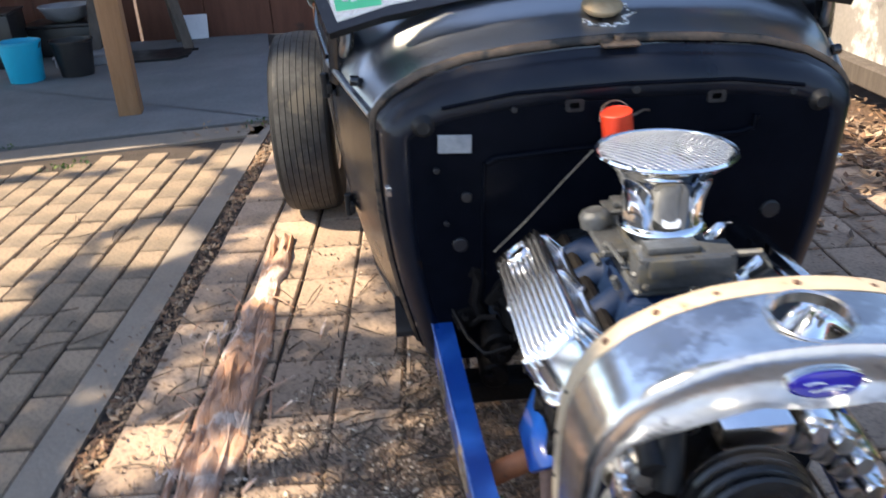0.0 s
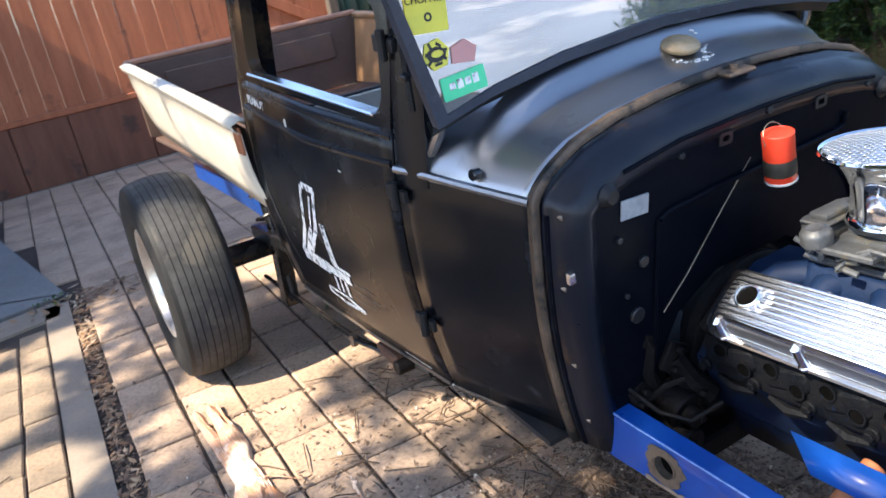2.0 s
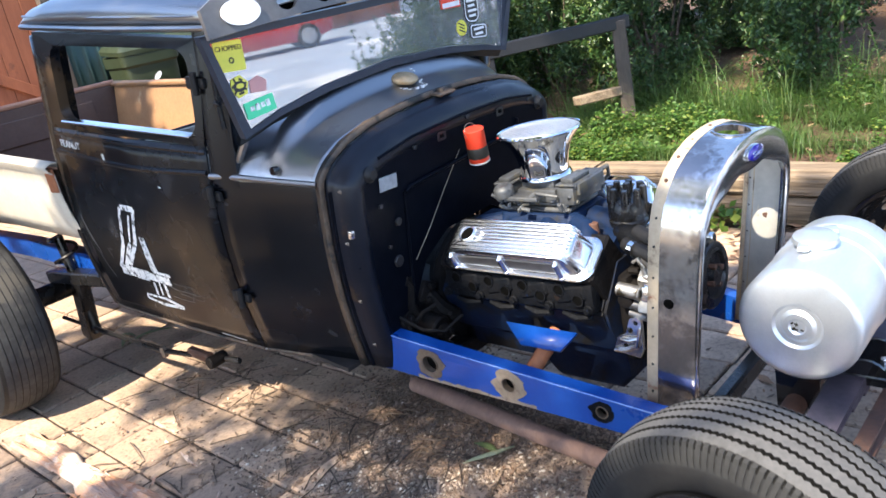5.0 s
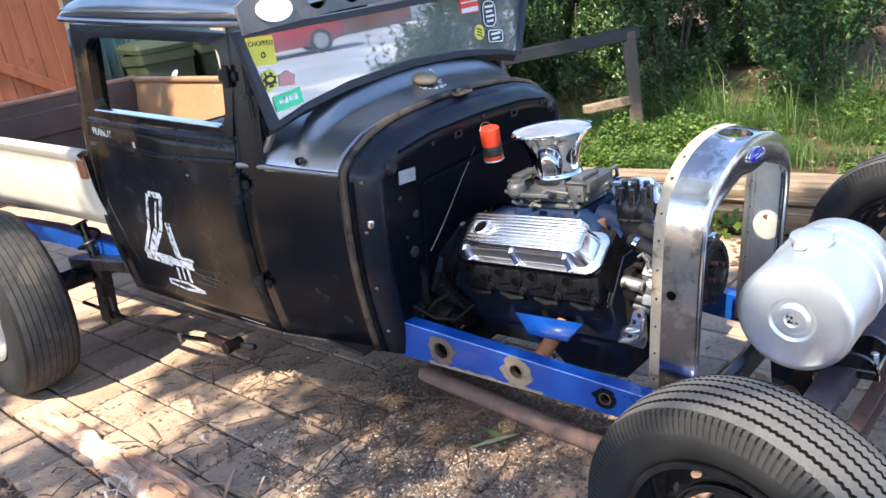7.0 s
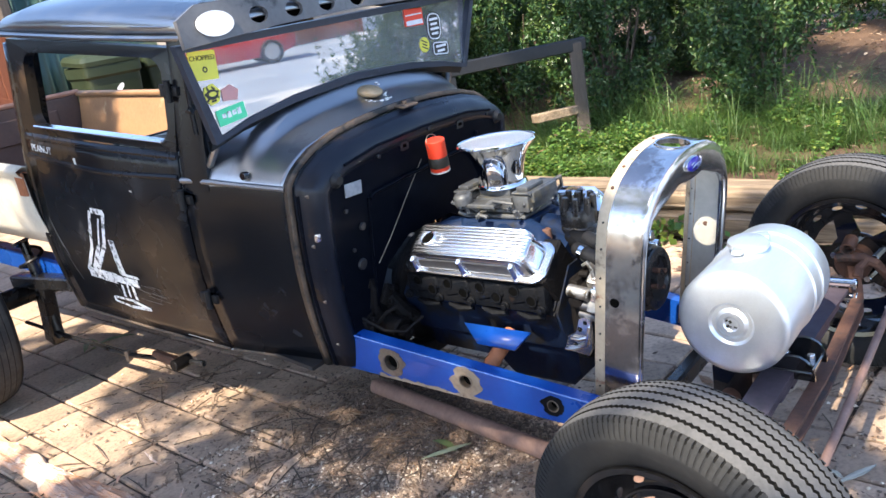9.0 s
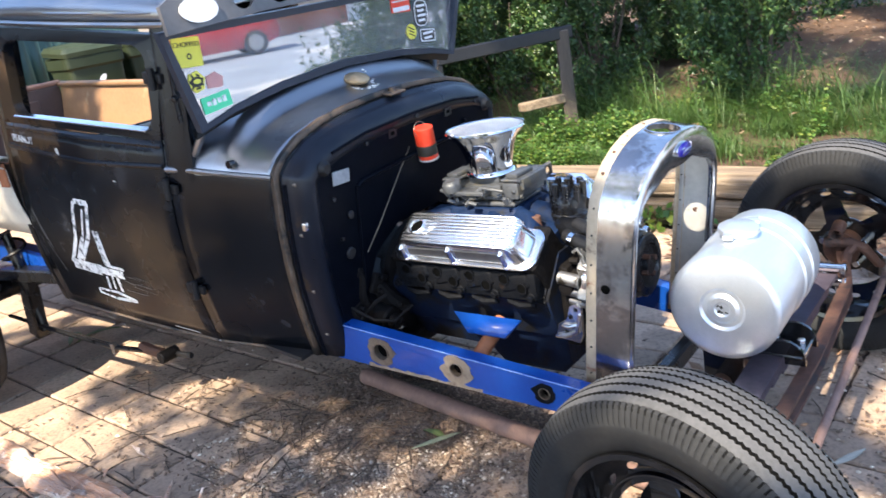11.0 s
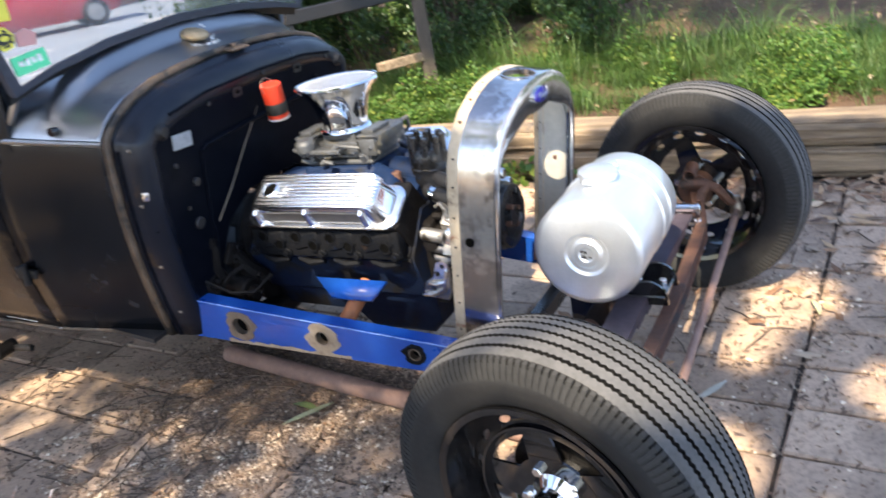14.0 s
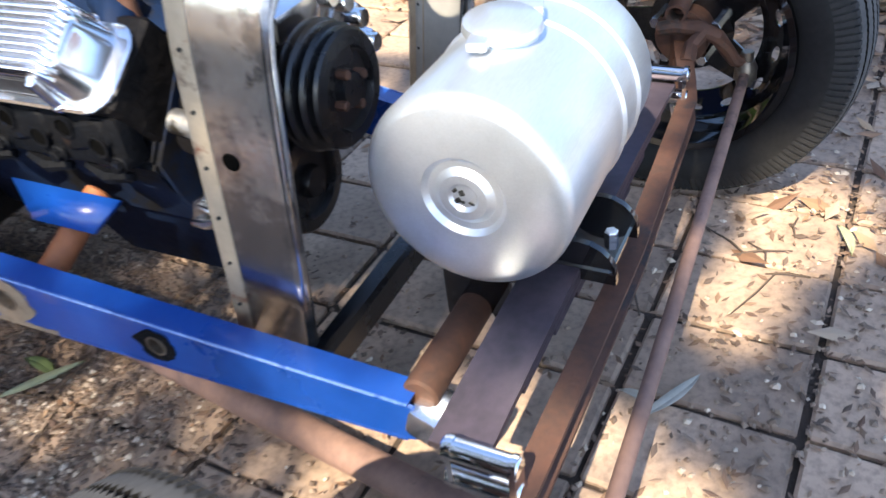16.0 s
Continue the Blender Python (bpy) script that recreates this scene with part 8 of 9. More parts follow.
def shrub(name, x, y, rx, ry, h, leaves, label):
    z0 = bed_z(x, y) if y > -2.0 else -0.01
    t = thing(name, (x, y, z0 - 0.02), label, "shrub", "hedge shrubs")
    for k in range(7):
        bm = bmesh.new()
        a = 2 * math.pi * k / 7 + rnd.random()
        e = Vector((x + rx * 0.55 * math.cos(a), y + ry * 0.55 * math.sin(a), z0 + h * rnd.uniform(0.5, 0.8)))
        b = Vector((x + 0.06 * math.cos(a), y + 0.06 * math.sin(a), z0 - 0.02))
        tube(bm, [b, b.lerp(e, 0.4) + Vector((0, 0, 0.05)), e], [0.013, 0.010, 0.005], 6)
        at(part("stem", bm, "trunk"), t)
    # boughs with gaps between them, each a bunch of upright leafy sprays
    nb, m = 26, 480
    zb = rng.uniform(0.02, 0.95, nb)
    rb = np.sqrt(rng.uniform(0.25, 1.0, nb)) * (1.0 - 0.7 * zb ** 3) * (0.80 + 0.25 * zb)
    a = rng.uniform(0, 2 * np.pi, nb)
    bough = np.stack([x + rx * rb * np.cos(a), y + ry * rb * np.sin(a), z0 + 0.04 + h * zb], 1)
    which = rng.integers(0, nb, m)
    c = bough[which] + rng.normal(size=(m, 3)) * [0.075, 0.075, 0.095]
    lean = np.stack([0.5 * np.cos(a[which]), 0.5 * np.sin(a[which]), rng.uniform(0.5, 1.1, m)], 1) + rng.normal(size=(m, 3)) * 0.25
    lean *= rng.uniform(0.10, 0.28, (m, 1))
    k = rng.integers(0, m, leaves)
    along = rng.uniform(-0.3, 1.0, (leaves, 1))
    p = c[k] + lean[k] * along + rng.normal(size=(leaves, 3)) * 0.022 * (1.15 - 0.7 * np.clip(along, 0, 1))
    p[:, 2] = np.maximum(p[:, 2], z0 + 0.01)
    ob = pick("crown", p, (0.0165, 0.0088), "leaf", fold=0.35)
    at(ob, t)
    tagged(ob, kind="stuff")
    return t


for x, y, rx, ry, h in ((3.25, 2.55, 0.6, 0.55, 1.35), (3.15, 1.72, 0.60, 0.48, 1.3), (3.12, 0.98, 0.50, 0.44, 1.25), (4.5, 1.3, 0.7, 0.8, 1.2), (3.05, -0.02, 0.40, 0.30, 1.15),
                        (4.9, 0.25, 0.6, 0.6, 1.2), (4.1, 0.62, 0.45, 0.4, 1.15), (5.3, -0.6, 0.8, 0.6, 1.25), (3.6, 3.5, 0.7, 0.7, 1.5), (5.6, -1.7, 0.8, 0.8, 1.3), (4.6, 2.6, 0.8, 0.9, 1.35), (2.8, 2.1, 0.35, 0.4, 0.95)):
    shrub("shrub", x, y, rx, ry, h, int(40000 * (rx * ry * h) ** 0.66 / 0.7), "leafy green garden shrub behind the grass")

for x, y, rx, ry, h in ((4.55, -3.55, 0.5, 0.45, 1.1), (5.5, -3.5, 0.6, 0.5, 1.3), (3.2, -3.0, 0.22, 0.2, 0.45)):
    shrub("shrub", x, y, rx, ry, h, 20000, "green shrub beside the drive")

car = thing("parked_car", (10.9, -15.3, -0.005), "red hatchback parked on the drive before the house", "car")
CM = pose(10.9, -15.3, -0.005, 0, 0, 30)
bm = bmesh.new()
sect = [(-2.0, 0.42, 0.62, 0.70), (-1.9, 0.30, 0.78, 0.80), (-1.2, 0.22, 0.86, 0.84), (-0.6, 0.20, 0.92, 0.85), (0.6, 0.20, 0.94, 0.85), (1.5, 0.22, 0.93, 0.84), (1.9, 0.32, 0.88, 0.80), (1.98, 0.45, 0.72, 0.74)]
loft(bm, [[(u, v * w, z) for v, z in ((-0.92, lo), (-1.0, lo + 0.12), (-1.0, hi - 0.14), (-0.93, hi - 0.03), (-0.6, hi), (0.6, hi), (0.93, hi - 0.03), (1.0, hi - 0.14), (1.0, lo + 0.12), (0.92, lo))] for u, lo, hi, w in sect], True, True)
at(part("body", bm, "car_red", m=CM, smooth=50), car)
bm = bmesh.new()
loft(bm, [[(u, v, z) for v, z in ((-w, 0.90), (-w * 0.86, top), (w * 0.86, top), (w, 0.90))] for u, w, top in ((-0.85, 0.72, 0.92), (-0.15, 0.74, 1.36), (1.0, 0.74, 1.38), (1.75, 0.70, 0.95))], True, True)
at(part("cabin_glass", bm, "satin", m=CM, smooth=30), car)
bm = bmesh.new()
loft(bm, [[(u, -0.63, z), (u, -0.3, z + 0.03), (u, 0.3, z + 0.03), (u, 0.63, z)] for u, z in ((-0.2, 1.36), (0.3, 1.40), (1.05, 1.385))])
solid(at(part("roof", bm, "car_red", m=CM, smooth=50), car), 0.03)
for u in (-1.25, 1.3):
    for v in (-1, 1):
        bm = bmesh.new()
        rod(bm, (u, v * 0.86, 0.30), (u, v * 0.66, 0.30), 0.30, None, 28, 0.03)
        wh = at(part("wheel", bm, "hose", m=CM), car)
        bm = bmesh.new()
        lathe(bm, [(0, 0.02), (0.06, 0.02), (0.10, 0.0), (0.18, 0.01), (0.19, 0.0)], CM @ pose(u, v * 0.862, 0.30, -90 * v), 24)
        at(part("hub_cap", bm, "enamel_grey"), car)
for v in (-0.55, 0.55):
    bm = bmesh.new()
    box(bm, (-1.95, v, 0.66), (0.10, 0.30, 0.10), None, 0.03, 2)
    at(part("headlight", bm, "plate", m=CM), car)


def blades(name, n, xs, ys, hgt, lean, width, mat, label, dens):
    """Bent grass blades of two segments, thicker where dens says so."""
    out_v, out_f = [], []
    k = 0
    while k < n:
        x, y = rnd.uniform(*xs), rnd.uniform(*ys)
        if rnd.random() > dens(x, y):
            continue
        for _ in range(rnd.randint(3, 7)):
            px, py = x + rnd.gauss(0, 0.022), y + rnd.gauss(0, 0.022)
            a, hh = rnd.uniform(0, 2 * math.pi), hgt * rnd.uniform(0.4, 1.25) * (1 + 0.9 * noise.noise(Vector((x * 4, y * 4, 7))))
            l = lean * rnd.uniform(0.2, 1.3)
            z = bed_z(px, py) - 0.01
            dx, dy = math.cos(a), math.sin(a)
            w = width * rnd.uniform(0.6, 1.3)
            i = len(out_v)
            for t, ww in ((0, 1.0), (0.5, 0.8), (0.85, 0.45)):
                cx, cy, cz = px + dx * l * t * t, py + dy * l * t * t, z + hh * (t - 0.25 * t * t)
                out_v += [(cx - dy * w * ww, cy + dx * w * ww, cz), (cx + dy * w * ww, cy - dx * w * ww, cz)]
            out_v.append((px + dx * l * 1.15, py + dy * l * 1.15, z + hh * 0.74))
            out_f += [(i, i + 1, i + 3, i + 2), (i + 2, i + 3, i + 5, i + 4), (i + 4, i + 5, i + 6)]
            k += 1
    me = bpy.data.meshes.new(name)
    me.from_pydata(out_v, [], out_f)
    return hold(name, me, mat, None, label, 0, "stuff", "grass")


blades("grass", 26000, (1.78, 2.85), (-1.9, 1.45), 0.105, 0.14, 0.0019, "grass", "long green grass in the garden bed",
       lambda x, y: max(0.02, 0.42 + 1.3 * noise.noise(Vector((x * 4.4, y * 3.6, 4)))) * (1 if x > 2.2 else (0.4 if y > 0.1 else (0.10 if x < 1.95 else 0.6))))
blades("tall_grass", 1900, (2.3, 2.85), (-1.3, 1.6), 0.30, 0.42, 0.0020, "grass", "tall bending grass stems", lambda x, y: 0.5)
n = 80000
p = np.stack([1.76 + 0.95 * rng.uniform(0, 1, n) ** 1.5, rng.uniform(-1.9, 1.2, n), rng.uniform(0.0, 1.0, n)], 1)
keep = np.array([noise.noise(Vector((a * 2.6, b * 2.2, 9))) for a, b, c in p]) > -0.04 - 0.45 * (np.hypot(p[:, 0] - 1.95, (p[:, 1] - 0.75) * 0.6) < 0.22) + 0.35 * ((p[:, 1] < 0.05) & (p[:, 0] < 2.0))
p = p[keep]
lift = np.array([max(0.01, 0.05 + 0.26 * noise.noise(Vector((a * 6, b * 6, 2)))) for a, b, c in p])
p[:, 2] = np.array([bed_z(a, b) for a, b, c in p]) + 0.01 + p[:, 2] * lift
d = unit(len(p)) * [1, 1, 0.35]
e = np.cross(d, unit(len(p)) * [0.4, 0.4, 1.0])
e /= np.linalg.norm(e, axis=1, keepdims=True)
s = rng.uniform(0.6, 1.4, (len(p), 1))
quads("weeds", p, e * 0.0075 * s, d * 0.011 * s, "weed", label="low bright green weeds over the bed", category="weeds", fold=0.3)
# small green plant at the foot of the sleepers
p = rng.normal(size=(160, 3)) * [0.06, 0.10, 0.03] + [1.50, -0.02, 0.06]
pick("seedling", p, (0.022, 0.016), "weed", label="small green weed by the sleepers", category="weed")

# leaf litter on the soil
n = 6000
p = np.stack([rng.uniform(1.75, 5.5, n), rng.uniform(-1.9, 3.5, n), np.zeros(n)], 1)
p = p[rng.uniform(0, 1, n) < np.where(p[:, 0] > 2.9, 0.6, 0.15)]
n = len(p)
p[:, 2] = np.array([bed_z(a, b) for a, b, c in p]) + rng.uniform(0.02, 0.06, n)
d = unit(n) * [1, 1, 0.3]
e = np.cross(d, [[0, 0, 1.0]] * n) + rng.normal(size=(n, 3)) * 0.15
e /= np.linalg.norm(e, axis=1, keepdims=True)
s = rng.uniform(0.5, 1.4, (n, 1))
quads("leaf_litter", p, e * 0.009 * s, d * 0.026 * s, "litter", label="dry brown leaf litter on the soil", category="leaf litter", fold=0.25)

# crumbled leaves and bark over the paving
n = 5200
p = np.stack([rng.uniform(-1.3, 1.5, n), rng.uniform(-2.0, 1.3, n), rng.uniform(0.004, 0.012, n)], 1)
thick = np.array([noise.noise(Vector((a * 2.3, b * 2.3, 6))) for a, b, c in p])
p = p[(thick > 0.05) | ((p[:, 0] > 0.75) & (thick > -0.25))]
n = len(p)
d = unit(n) * [1, 1, 0.15]
e = np.cross(d, [[0, 0, 1.0]] * n) + rng.normal(size=(n, 3)) * 0.12
e /= np.linalg.norm(e, axis=1, keepdims=True)
s = rng.uniform(0.4, 1.3, (n, 1))
quads("leaf_crumbs", p, e * 0.0035 * s, d * 0.011 * s, "litter", label="crumbled brown leaves strewn over the pavers", category="leaf litter", fold=0.25)

# ---- gravel, chips, twigs and leaves on the paving ----


def pebbles(name, pts, size, mat, label, flat=0.75):
    """Small stones: squashed octahedra with uneven corners."""
    n = len(pts)
    base = np.array([(1, 0, 0), (0, 1, 0), (-1, 0, 0), (0, -1, 0), (0, 0, 1), (0.6, 0.6, 0.5), (-0.6, 0.5, 0.5)], float)
    faces = np.array([(0, 5, 4), (0, 1, 5), (1, 4, 5), (1, 6, 4), (1, 2, 6), (2, 4, 6), (2, 3, 4), (3, 0, 4)])
    a = rng.uniform(0, 2 * np.pi, n)
    rot = np.zeros((n, 3, 3))
    rot[:, 0, 0], rot[:, 0, 1], rot[:, 1, 0], rot[:, 1, 1], rot[:, 2, 2] = np.cos(a), -np.sin(a), np.sin(a), np.cos(a), 1
    v = base[None] * (1 + rng.uniform(-0.3, 0.3, (n, 7, 1))) * np.stack([rng.uniform(0.7, 1.5, n), np.ones(n), np.full(n, flat)], 1)[:, None, :]
    v = np.einsum("nij,nkj->nki", rot, v) * (size * rng.uniform(0.45, 1.5, (n, 1, 1))) + pts[:, None, :]
    me = bpy.data.meshes.new(name)
    me.from_pydata(v.reshape(-1, 3).tolist(), [], (faces[None] + 7 * np.arange(n)[:, None, None]).reshape(-1, 3).tolist())
    return hold(name, me, mat, None, label, 0, "stuff", "gravel")


def spread(n, cx, cy, sx, sy, z=0.001):
    return np.stack([rng.normal(cx, sx, n), rng.normal(cy, sy, n), np.full(n, z)], 1)


heaps = [spread(5200, -0.50, -0.16, 0.15, 0.20), spread(1200, -0.46, -0.18, 0.10, 0.13, 0.004), spread(1500, -0.55, 0.26, 0.13, 0.20), spread(500, -0.15, 0.05, 0.2, 0.22), spread(600, -0.75, 0.0, 0.15, 0.22), spread(900, -0.30, -0.85, 0.30, 0.35),
         spread(900, 0.35, -1.25, 0.35, 0.16), spread(250, 0.9, -1.35, 0.3, 0.25), spread(220, -0.5, 0.75, 0.35, 0.4), spread(300, -1.0, 0.5, 0.3, 0.5)]
cand = np.concatenate(heaps)
f = np.array([noise.noise(Vector((a * 7, b * 7, 3))) for a, b, c in cand])
cand = cand[(f > -0.12) & (cand[:, 0] > -1.15) & (cand[:, 0] < 1.5)]
pebbles("gravel", cand, 0.0048, "pebble", "pale gravel scattered over the pavers")
dirt = np.concatenate([spread(4000, -0.46, -0.05, 0.17, 0.24, 0.0), spread(6000, -0.08, -0.05, 0.11, 0.24, 0.001), spread(2600, -0.24, 0.08, 0.11, 0.14, 0.001), spread(1500, -0.10, 0.30, 0.10, 0.10, 0.0)])
pebbles("dirt_crumbs", dirt, 0.0042, "dirt", "dark crumbly dirt under the frame rail")
v = rng.uniform(-2.0, 3.1, 2600)
u = rng.normal((CHAN_L + CHAN_R) / 2, 0.018, 2600)
pebbles("channel_gravel", np.stack([u + 0.038 * v, v - 0.038 * u, np.full(2600, -0.010)], 1), 0.005, "dirt", "dark grit lying in the drain gap")


def flakes(name, pts, half, mat, label, category, tilt=0.25):
    n = len(pts)
    a = rng.uniform(0, 2 * np.pi, n)
    d = np.stack([np.cos(a), np.sin(a), rng.normal(0, tilt, n)], 1)
    e = np.stack([-np.sin(a), np.cos(a), rng.normal(0, tilt, n)], 1)
    s = rng.uniform(0.5, 1.5, (n, 1))
    return quads(name, pts, e * half[1] * s, d * half[0] * s, mat, label=label, category=category, fold=0.2)


joint_pts = []
for k in range(2600):
    if rnd.random() < 0.5:
        u, v = u0 - COL / 2 + COL * rnd.randint(0, 14) + rnd.gauss(0, 0.006), rnd.uniform(-2.0, 3.2)
    else:
        u, v = rnd.uniform(CHAN_R, 1.5), 0.56 + ROW * rnd.randint(-9, 9) + rnd.gauss(0, 0.007)
    g = G(u, v)
    joint_pts.append((g.x, g.y, rnd.uniform(-0.004, 0.004)))
flakes("joint_crumbs", np.array(joint_pts), (0.006, 0.004), "chip", "dark crumbs along the paver joints", "debris")
chips = np.concatenate([spread(1100, -0.34, -0.08, 0.24, 0.30, 0.008), spread(900, -0.18, 0.16, 0.2, 0.2, 0.006), spread(500, -0.28, 1.0, 0.2, 0.25, 0.006), spread(450, 0.3, -1.25, 0.35, 0.18, 0.006), spread(250, 0.85, -1.5, 0.4, 0.3, 0.006), spread(500, -0.85, 0.4, 0.2, 0.5, 0.006)])
flakes("bark_chips", chips, (0.010, 0.0035), "chip", "dark bark chips strewn on the pavers", "bark chips")
v = rng.uniform(-2.0, 3.1, 1500)
u = rng.normal((CHAN_L + CHAN_R) / 2, 0.02, 1500)
flakes("channel_leaves", np.stack([u + 0.038 * v, v - 0.038 * u, rng.uniform(-0.006, 0.004, 1500)], 1), (0.016, 0.006), "litter", "dry leaves packed in the drain gap", "leaf litter")
flakes("yard_litter", np.concatenate([spread(900, 1.65, 2.1, 0.28, 0.55, 0.02), spread(260, 1.2, 1.6, 0.35, 0.8, 0.012), spread(800, 1.38, -1.2, 0.13, 0.7, 0.012), spread(160, 0.9, -1.5, 0.4, 0.4, 0.01), spread(120, -1.0, 3.15, 0.3, 0.1, 0.012)]), (0.03, 0.010), "litter", "dry gum leaves lying on the paving", "leaf litter")
bm = bmesh.new()
tw = [(-0.36, 1.06), (-0.33, 1.02), (-0.38, 0.45), (-0.30, 0.20), (-0.15, 0.35), (-0.55, 0.30), (-0.29, 0.95), (-0.45, 0.3), (-0.2, 0.1), (-0.6, 0.1), (-1.0, 0.45), (-1.05, 1.0), (-0.75, 0.9), (0.35, -1.2), (0.9, -1.4), (-1.5, 0.85), (-1.7, 1.7), (-0.35, 1.25), (-0.9, 0.25), (0.6, -1.5), (-0.5, 0.75)]
for cx, cy in tw + [(-0.28, 0.12), (-0.36, 0.02), (-0.22, 0.22), (-0.42, 0.16), (-0.30, -0.12), (-0.34, 0.22), (-0.26, 0.04), (-0.40, 0.30), (-0.36, -0.05), (-0.50, 0.10), (-0.46, 0.42)]:
    for k in range(8):
        x, y, a, l = cx + rnd.gauss(0, 0.10), cy + rnd.gauss(0, 0.10), rnd.uniform(0, 6.28), rnd.uniform(0.03, 0.15)
        dx, dy = math.cos(a) * l / 2, math.sin(a) * l / 2
        tube(bm, [(x - dx, y - dy, 0.004), (x, y + rnd.gauss(0, 0.006), 0.009), (x + dx, y + dy, 0.005)], [0.0018, 0.0022, 0.0012], 5)
part("twigs", bm, "twig", None, "small dry twigs on the paving", kind="stuff", category="twigs")


def gum_leaf(x, y, a, l, w, mat, label, z=0.006):
    """One long curved leaf lying on the ground."""
    bm = bmesh.new()
    rows = []
    for t in np.linspace(0, 1, 9):
        k = math.sin(math.pi * t) ** 0.8
        rows.append([(l * (t - 0.5), 0.25 * l * (t - 0.5) ** 2 + s * w * k, 0.004 * abs(s) + 0.006 * math.sin(math.pi * t)) for s in (-1, 0, 1)])
    loft(bm, rows)
    t = part("fallen_leaf", bm, mat, None, label, category="leaf", group="fallen gum leaves", m=pose(x, y, z, 0, 0, a))
    solid(t, 0.0006)


M["leaf_pale"] = surface("pale_dry_leaf", (0.40, 0.41, 0.25), (0.32, 0.33, 0.19), 20, (0.6, 0.75), 0.0, 80, 0.0005, 0.2)
M["leaf_grey"] = surface("bleached_leaf", (0.55, 0.52, 0.43), (0.45, 0.42, 0.33), 20, (0.6, 0.75), 0.0, 80, 0.0005, 0.2)
M["leaf_olive"] = surface("olive_leaf", (0.16, 0.20, 0.07), (0.12, 0.16, 0.06), 20, (0.45, 0.6), 0.0, 80, 0.0005, 0.2)
for x, y, a, l, w, mt in ((0.035, -1.12, -30, 0.13, 0.010, "leaf_grey"), (0.02, -1.07, 70, 0.06, 0.008, "leaf_grey"), (-0.28, -0.13, -35, 0.15, 0.011, "leaf_pale"), (-0.25, -0.10, 80, 0.10, 0.012, "leaf_olive"),
                          (-0.20, 1.88, 10, 0.13, 0.012, "leaf_olive"), (-0.26, 1.93, 60, 0.13, 0.012, "leaf_olive"), (-0.14, 1.85, -40, 0.12, 0.012, "leaf_olive"), (0.5, -1.32, 20, 0.09, 0.009, "leaf_pale"),
                          (1.3, -1.2, 80, 0.14, 0.03, "leaf_olive"), (-0.22, 1.98, 110, 0.11, 0.011, "leaf_olive")):
    gum_leaf(x, y, a, l, w, mt, "long gum leaf lying on the paving")

# ---- unseen gum tree added beyond the drive, its crown shaped to dapple the yard ----
tree = thing("gum_tree", (-6.6, -0.9, -0.03), "unseen tall gum tree whose open leafy crown is laid out to dapple the yard", "tree")
bm = bmesh.new()
tube(bm, [(-6.6, -0.9, -0.03), (-6.5, -0.85, 1.5), (-6.3, -0.8, 3.2), (-6.0, -0.7, 4.6), (-5.6, -0.5, 6.2)], [0.26, 0.22, 0.17, 0.11, 0.04], 14)
at(part("trunk", bm, "trunk"), tree)
# gaps in the crown, by where the sun comes through to the yard: place and half sizes
GAPS = [(-2.1, 2.0, 0.55, 0.42), (-2.0, 1.55, 0.3, 0.25), (-1.62, 2.2, 0.30, 0.34), (-1.42, 1.52, 0.16, 0.17), (-1.9, 1.1, 0.16, 0.14), (-1.22, 2.6, 0.14, 0.16), (-2.4, 2.75, 0.95, 0.2), (-0.75, 1.52, 0.24, 0.28), (-0.74, 1.04, 0.16, 0.14), (-0.31, 0.90, 0.07, 0.05),
        (-0.3, 1.55, 0.15, 0.14), (-0.8, 0.1, 0.11, 0.13), (-1.12, 0.22, 0.11, 0.09), (0.0, 2.7, 0.4, 0.35), (1.25, 1.26, 0.45, 0.25)]
# and through to the truck and the ground before it
GAPS_FRONT = [(1.27, 0.0, 0.2, 0.25), (0.56, -1.25, 0.15, 0.09), (0.3, -1.17, 0.12, 0.05), (0.15, -1.50, 0.10, 0.05), (0.85, -1.55, 0.14, 0.06), (1.35, -2.0, 0.2, 0.2), (0.70, -0.57, 0.26, 0.12), (0.5, -0.88, 0.28, 0.12), (0.3, -0.27, 0.17, 0.22),
        (0.69, -0.17, 0.15, 0.15), (-0.2, -0.98, 0.15, 0.28), (1.10, -0.93, 0.06, 0.22), (0.06, 1.75, 0.14, 0.45), (1.3, 2.2, 0.2, 0.45), (0.53, 0.25, 0.10, 0.08), (-0.35, -1.75, 0.2, 0.15)]
n = 100000
gx, gy = rng.uniform(-3.3, 1.75, n), rng.uniform(-2.8, 3.1, n)
gx[88000:], gy[88000:] = rng.uniform(-0.2, 1.75, 12000), rng.uniform(-2.8, -1.02, 12000)
inside = np.full(n, 9.0)
for cx, cy, hx, hy in GAPS + GAPS_FRONT:
    inside = np.minimum(inside, np.sqrt(((gx - cx) / (hx + 0.05)) ** 2 + ((gy - cy) / (hy + 0.05)) ** 2))
patchy = np.array([noise.noise(Vector((a * 3.1, b * 3.1, 5))) for a, b in zip(gx, gy)])
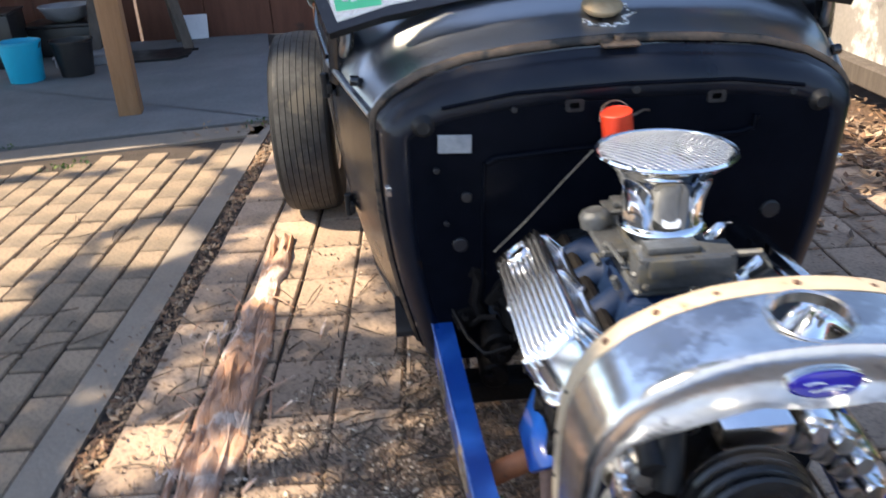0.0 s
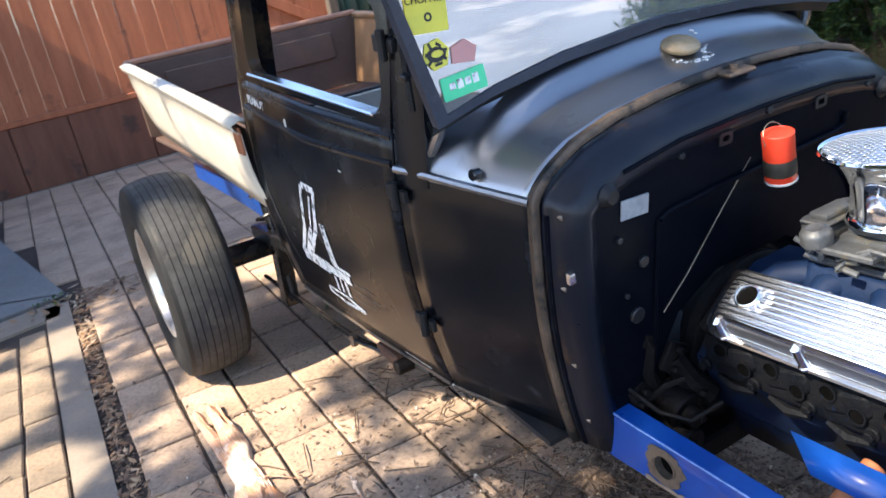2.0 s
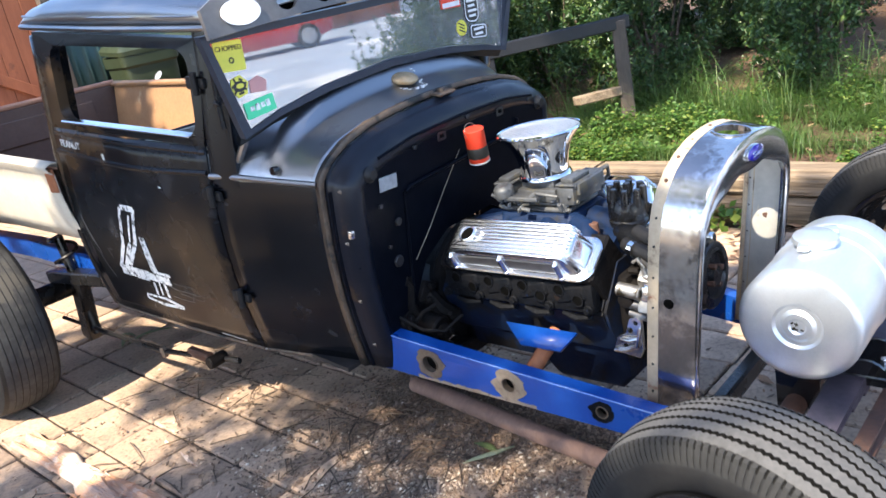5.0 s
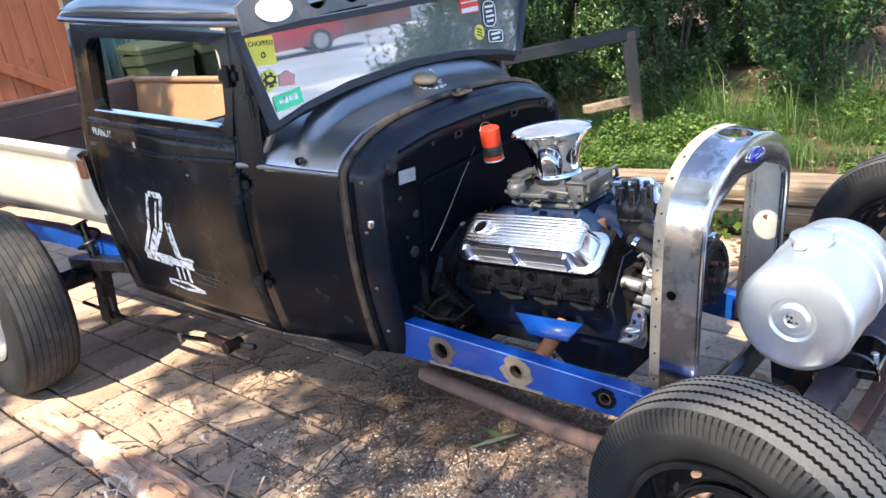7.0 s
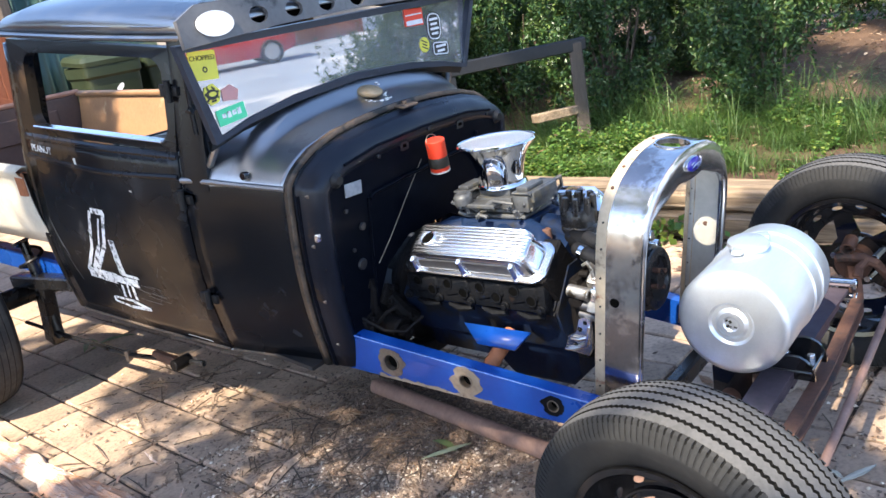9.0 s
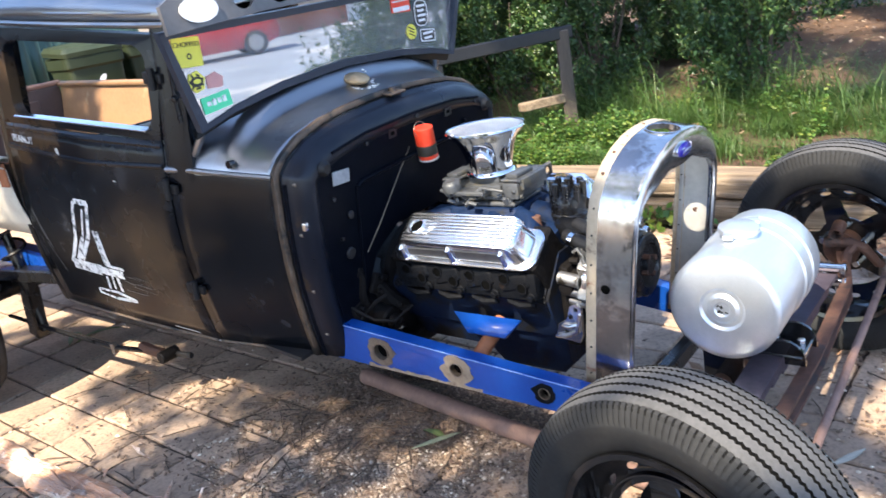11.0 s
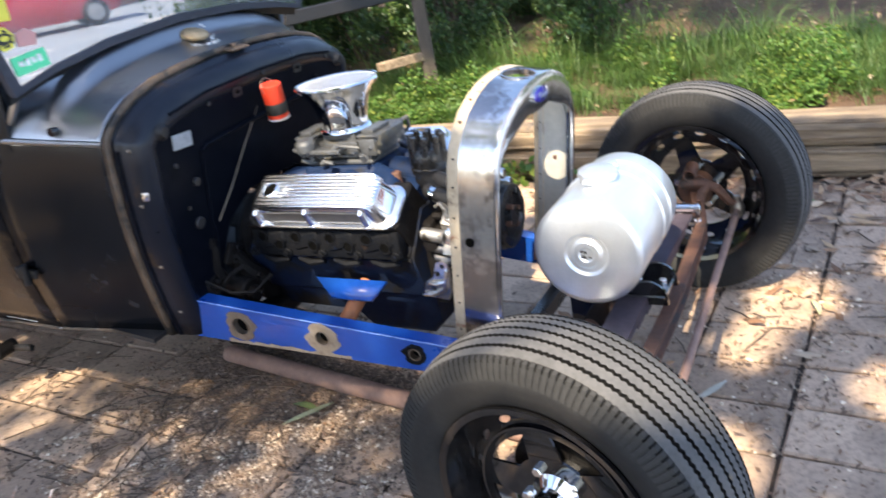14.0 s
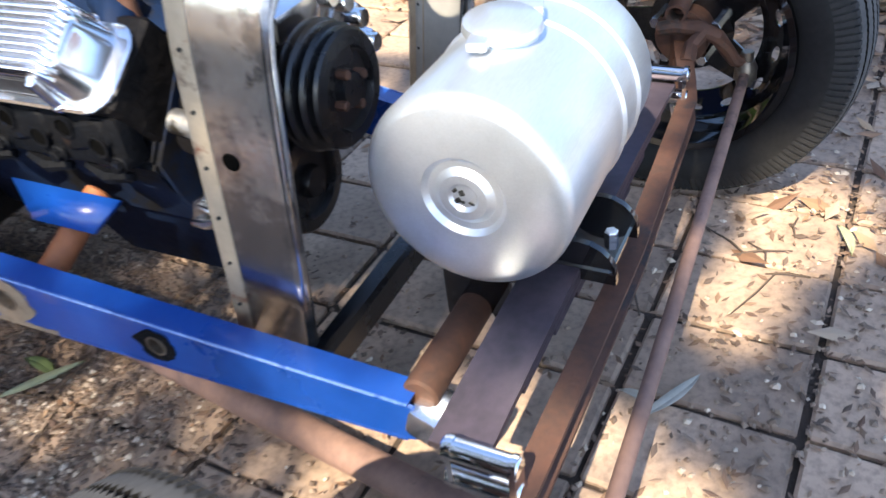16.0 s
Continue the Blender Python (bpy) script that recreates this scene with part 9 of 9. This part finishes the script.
chance = np.where(gy < -1.0, np.clip(0.86 + 0.6 * patchy, 0.55, 1.0), np.clip(np.where(gx < -1.15, 0.84, 0.45) + 0.5 * patchy, 0.30, 0.95))
ragged = np.minimum(np.minimum(gx + 3.3, gy + 2.8), 1.2) / 0.8 + 0.8 * np.array([noise.noise(Vector((a * 2.1, b * 2.1, 11))) for a, b in zip(gx, gy)])
# leaves packed close here to keep the sun out
chance = np.where(np.hypot(gx - 0.22, gy - 0.24) < 0.26, 1.0, chance)
keep = (inside > 1.0) & (rng.uniform(size=n) < chance) & (ragged > 0.4)
gx, gy = gx[keep], gy[keep]
far = rng.uniform(5.6, 7.4, len(gx))
# a higher part of the crown, also unseen, added to shade the hedge
hx, hy = rng.uniform(2.7, 5.4, 36000), rng.uniform(-2.0, 3.6, 36000)
patchy = np.array([noise.noise(Vector((a * 1.7, b * 1.7, 8))) for a, b in zip(hx, hy)])
keep = rng.uniform(size=36000) < np.clip(0.16 + 0.25 * (hx > 3.1) + 0.5 * ((hy < -0.2) & (hx > 3.3)) + 2.4 * patchy, 0.0, 1.0)
gx, gy, far = np.concatenate([gx, hx[keep]]), np.concatenate([gy, hy[keep]]), np.concatenate([far, rng.uniform(11.0, 12.5, int(keep.sum()))])
# each leaf is set back along the sun's ray from the spot it shades
crown = np.stack([gx, gy, np.full(len(gx), 0.0)], 1) - np.array(SUN)[None] * far[:, None]
ob = pick("crown", crown, (0.075, 0.020), "leaf", fold=0.2)
at(ob, tree)
for k, (sx_, sy_) in enumerate(((-0.5, 0.3), (-1.3, 0.6), (-0.3, -0.6), (-1.2, -1.2), (0.4, -1.8), (1.2, -0.8), (-1.0, 2.3), (-2.8, 0.6), (1.4, 0.7), (0.5, 1.2))):
    e = Vector((sx_, sy_, 0.0)) - SUN * 6.5
    root = Vector((-6.1, -0.75, 4.2)) if k % 2 else Vector((-5.8, -0.6, 5.4))
    bm = bmesh.new()
    tube(bm, [root, root.lerp(e, 0.5) + Vector((0, 0, 0.3)), e], [0.03, 0.016, 0.005], 6)
    at(part("limb", bm, "trunk"), tree)
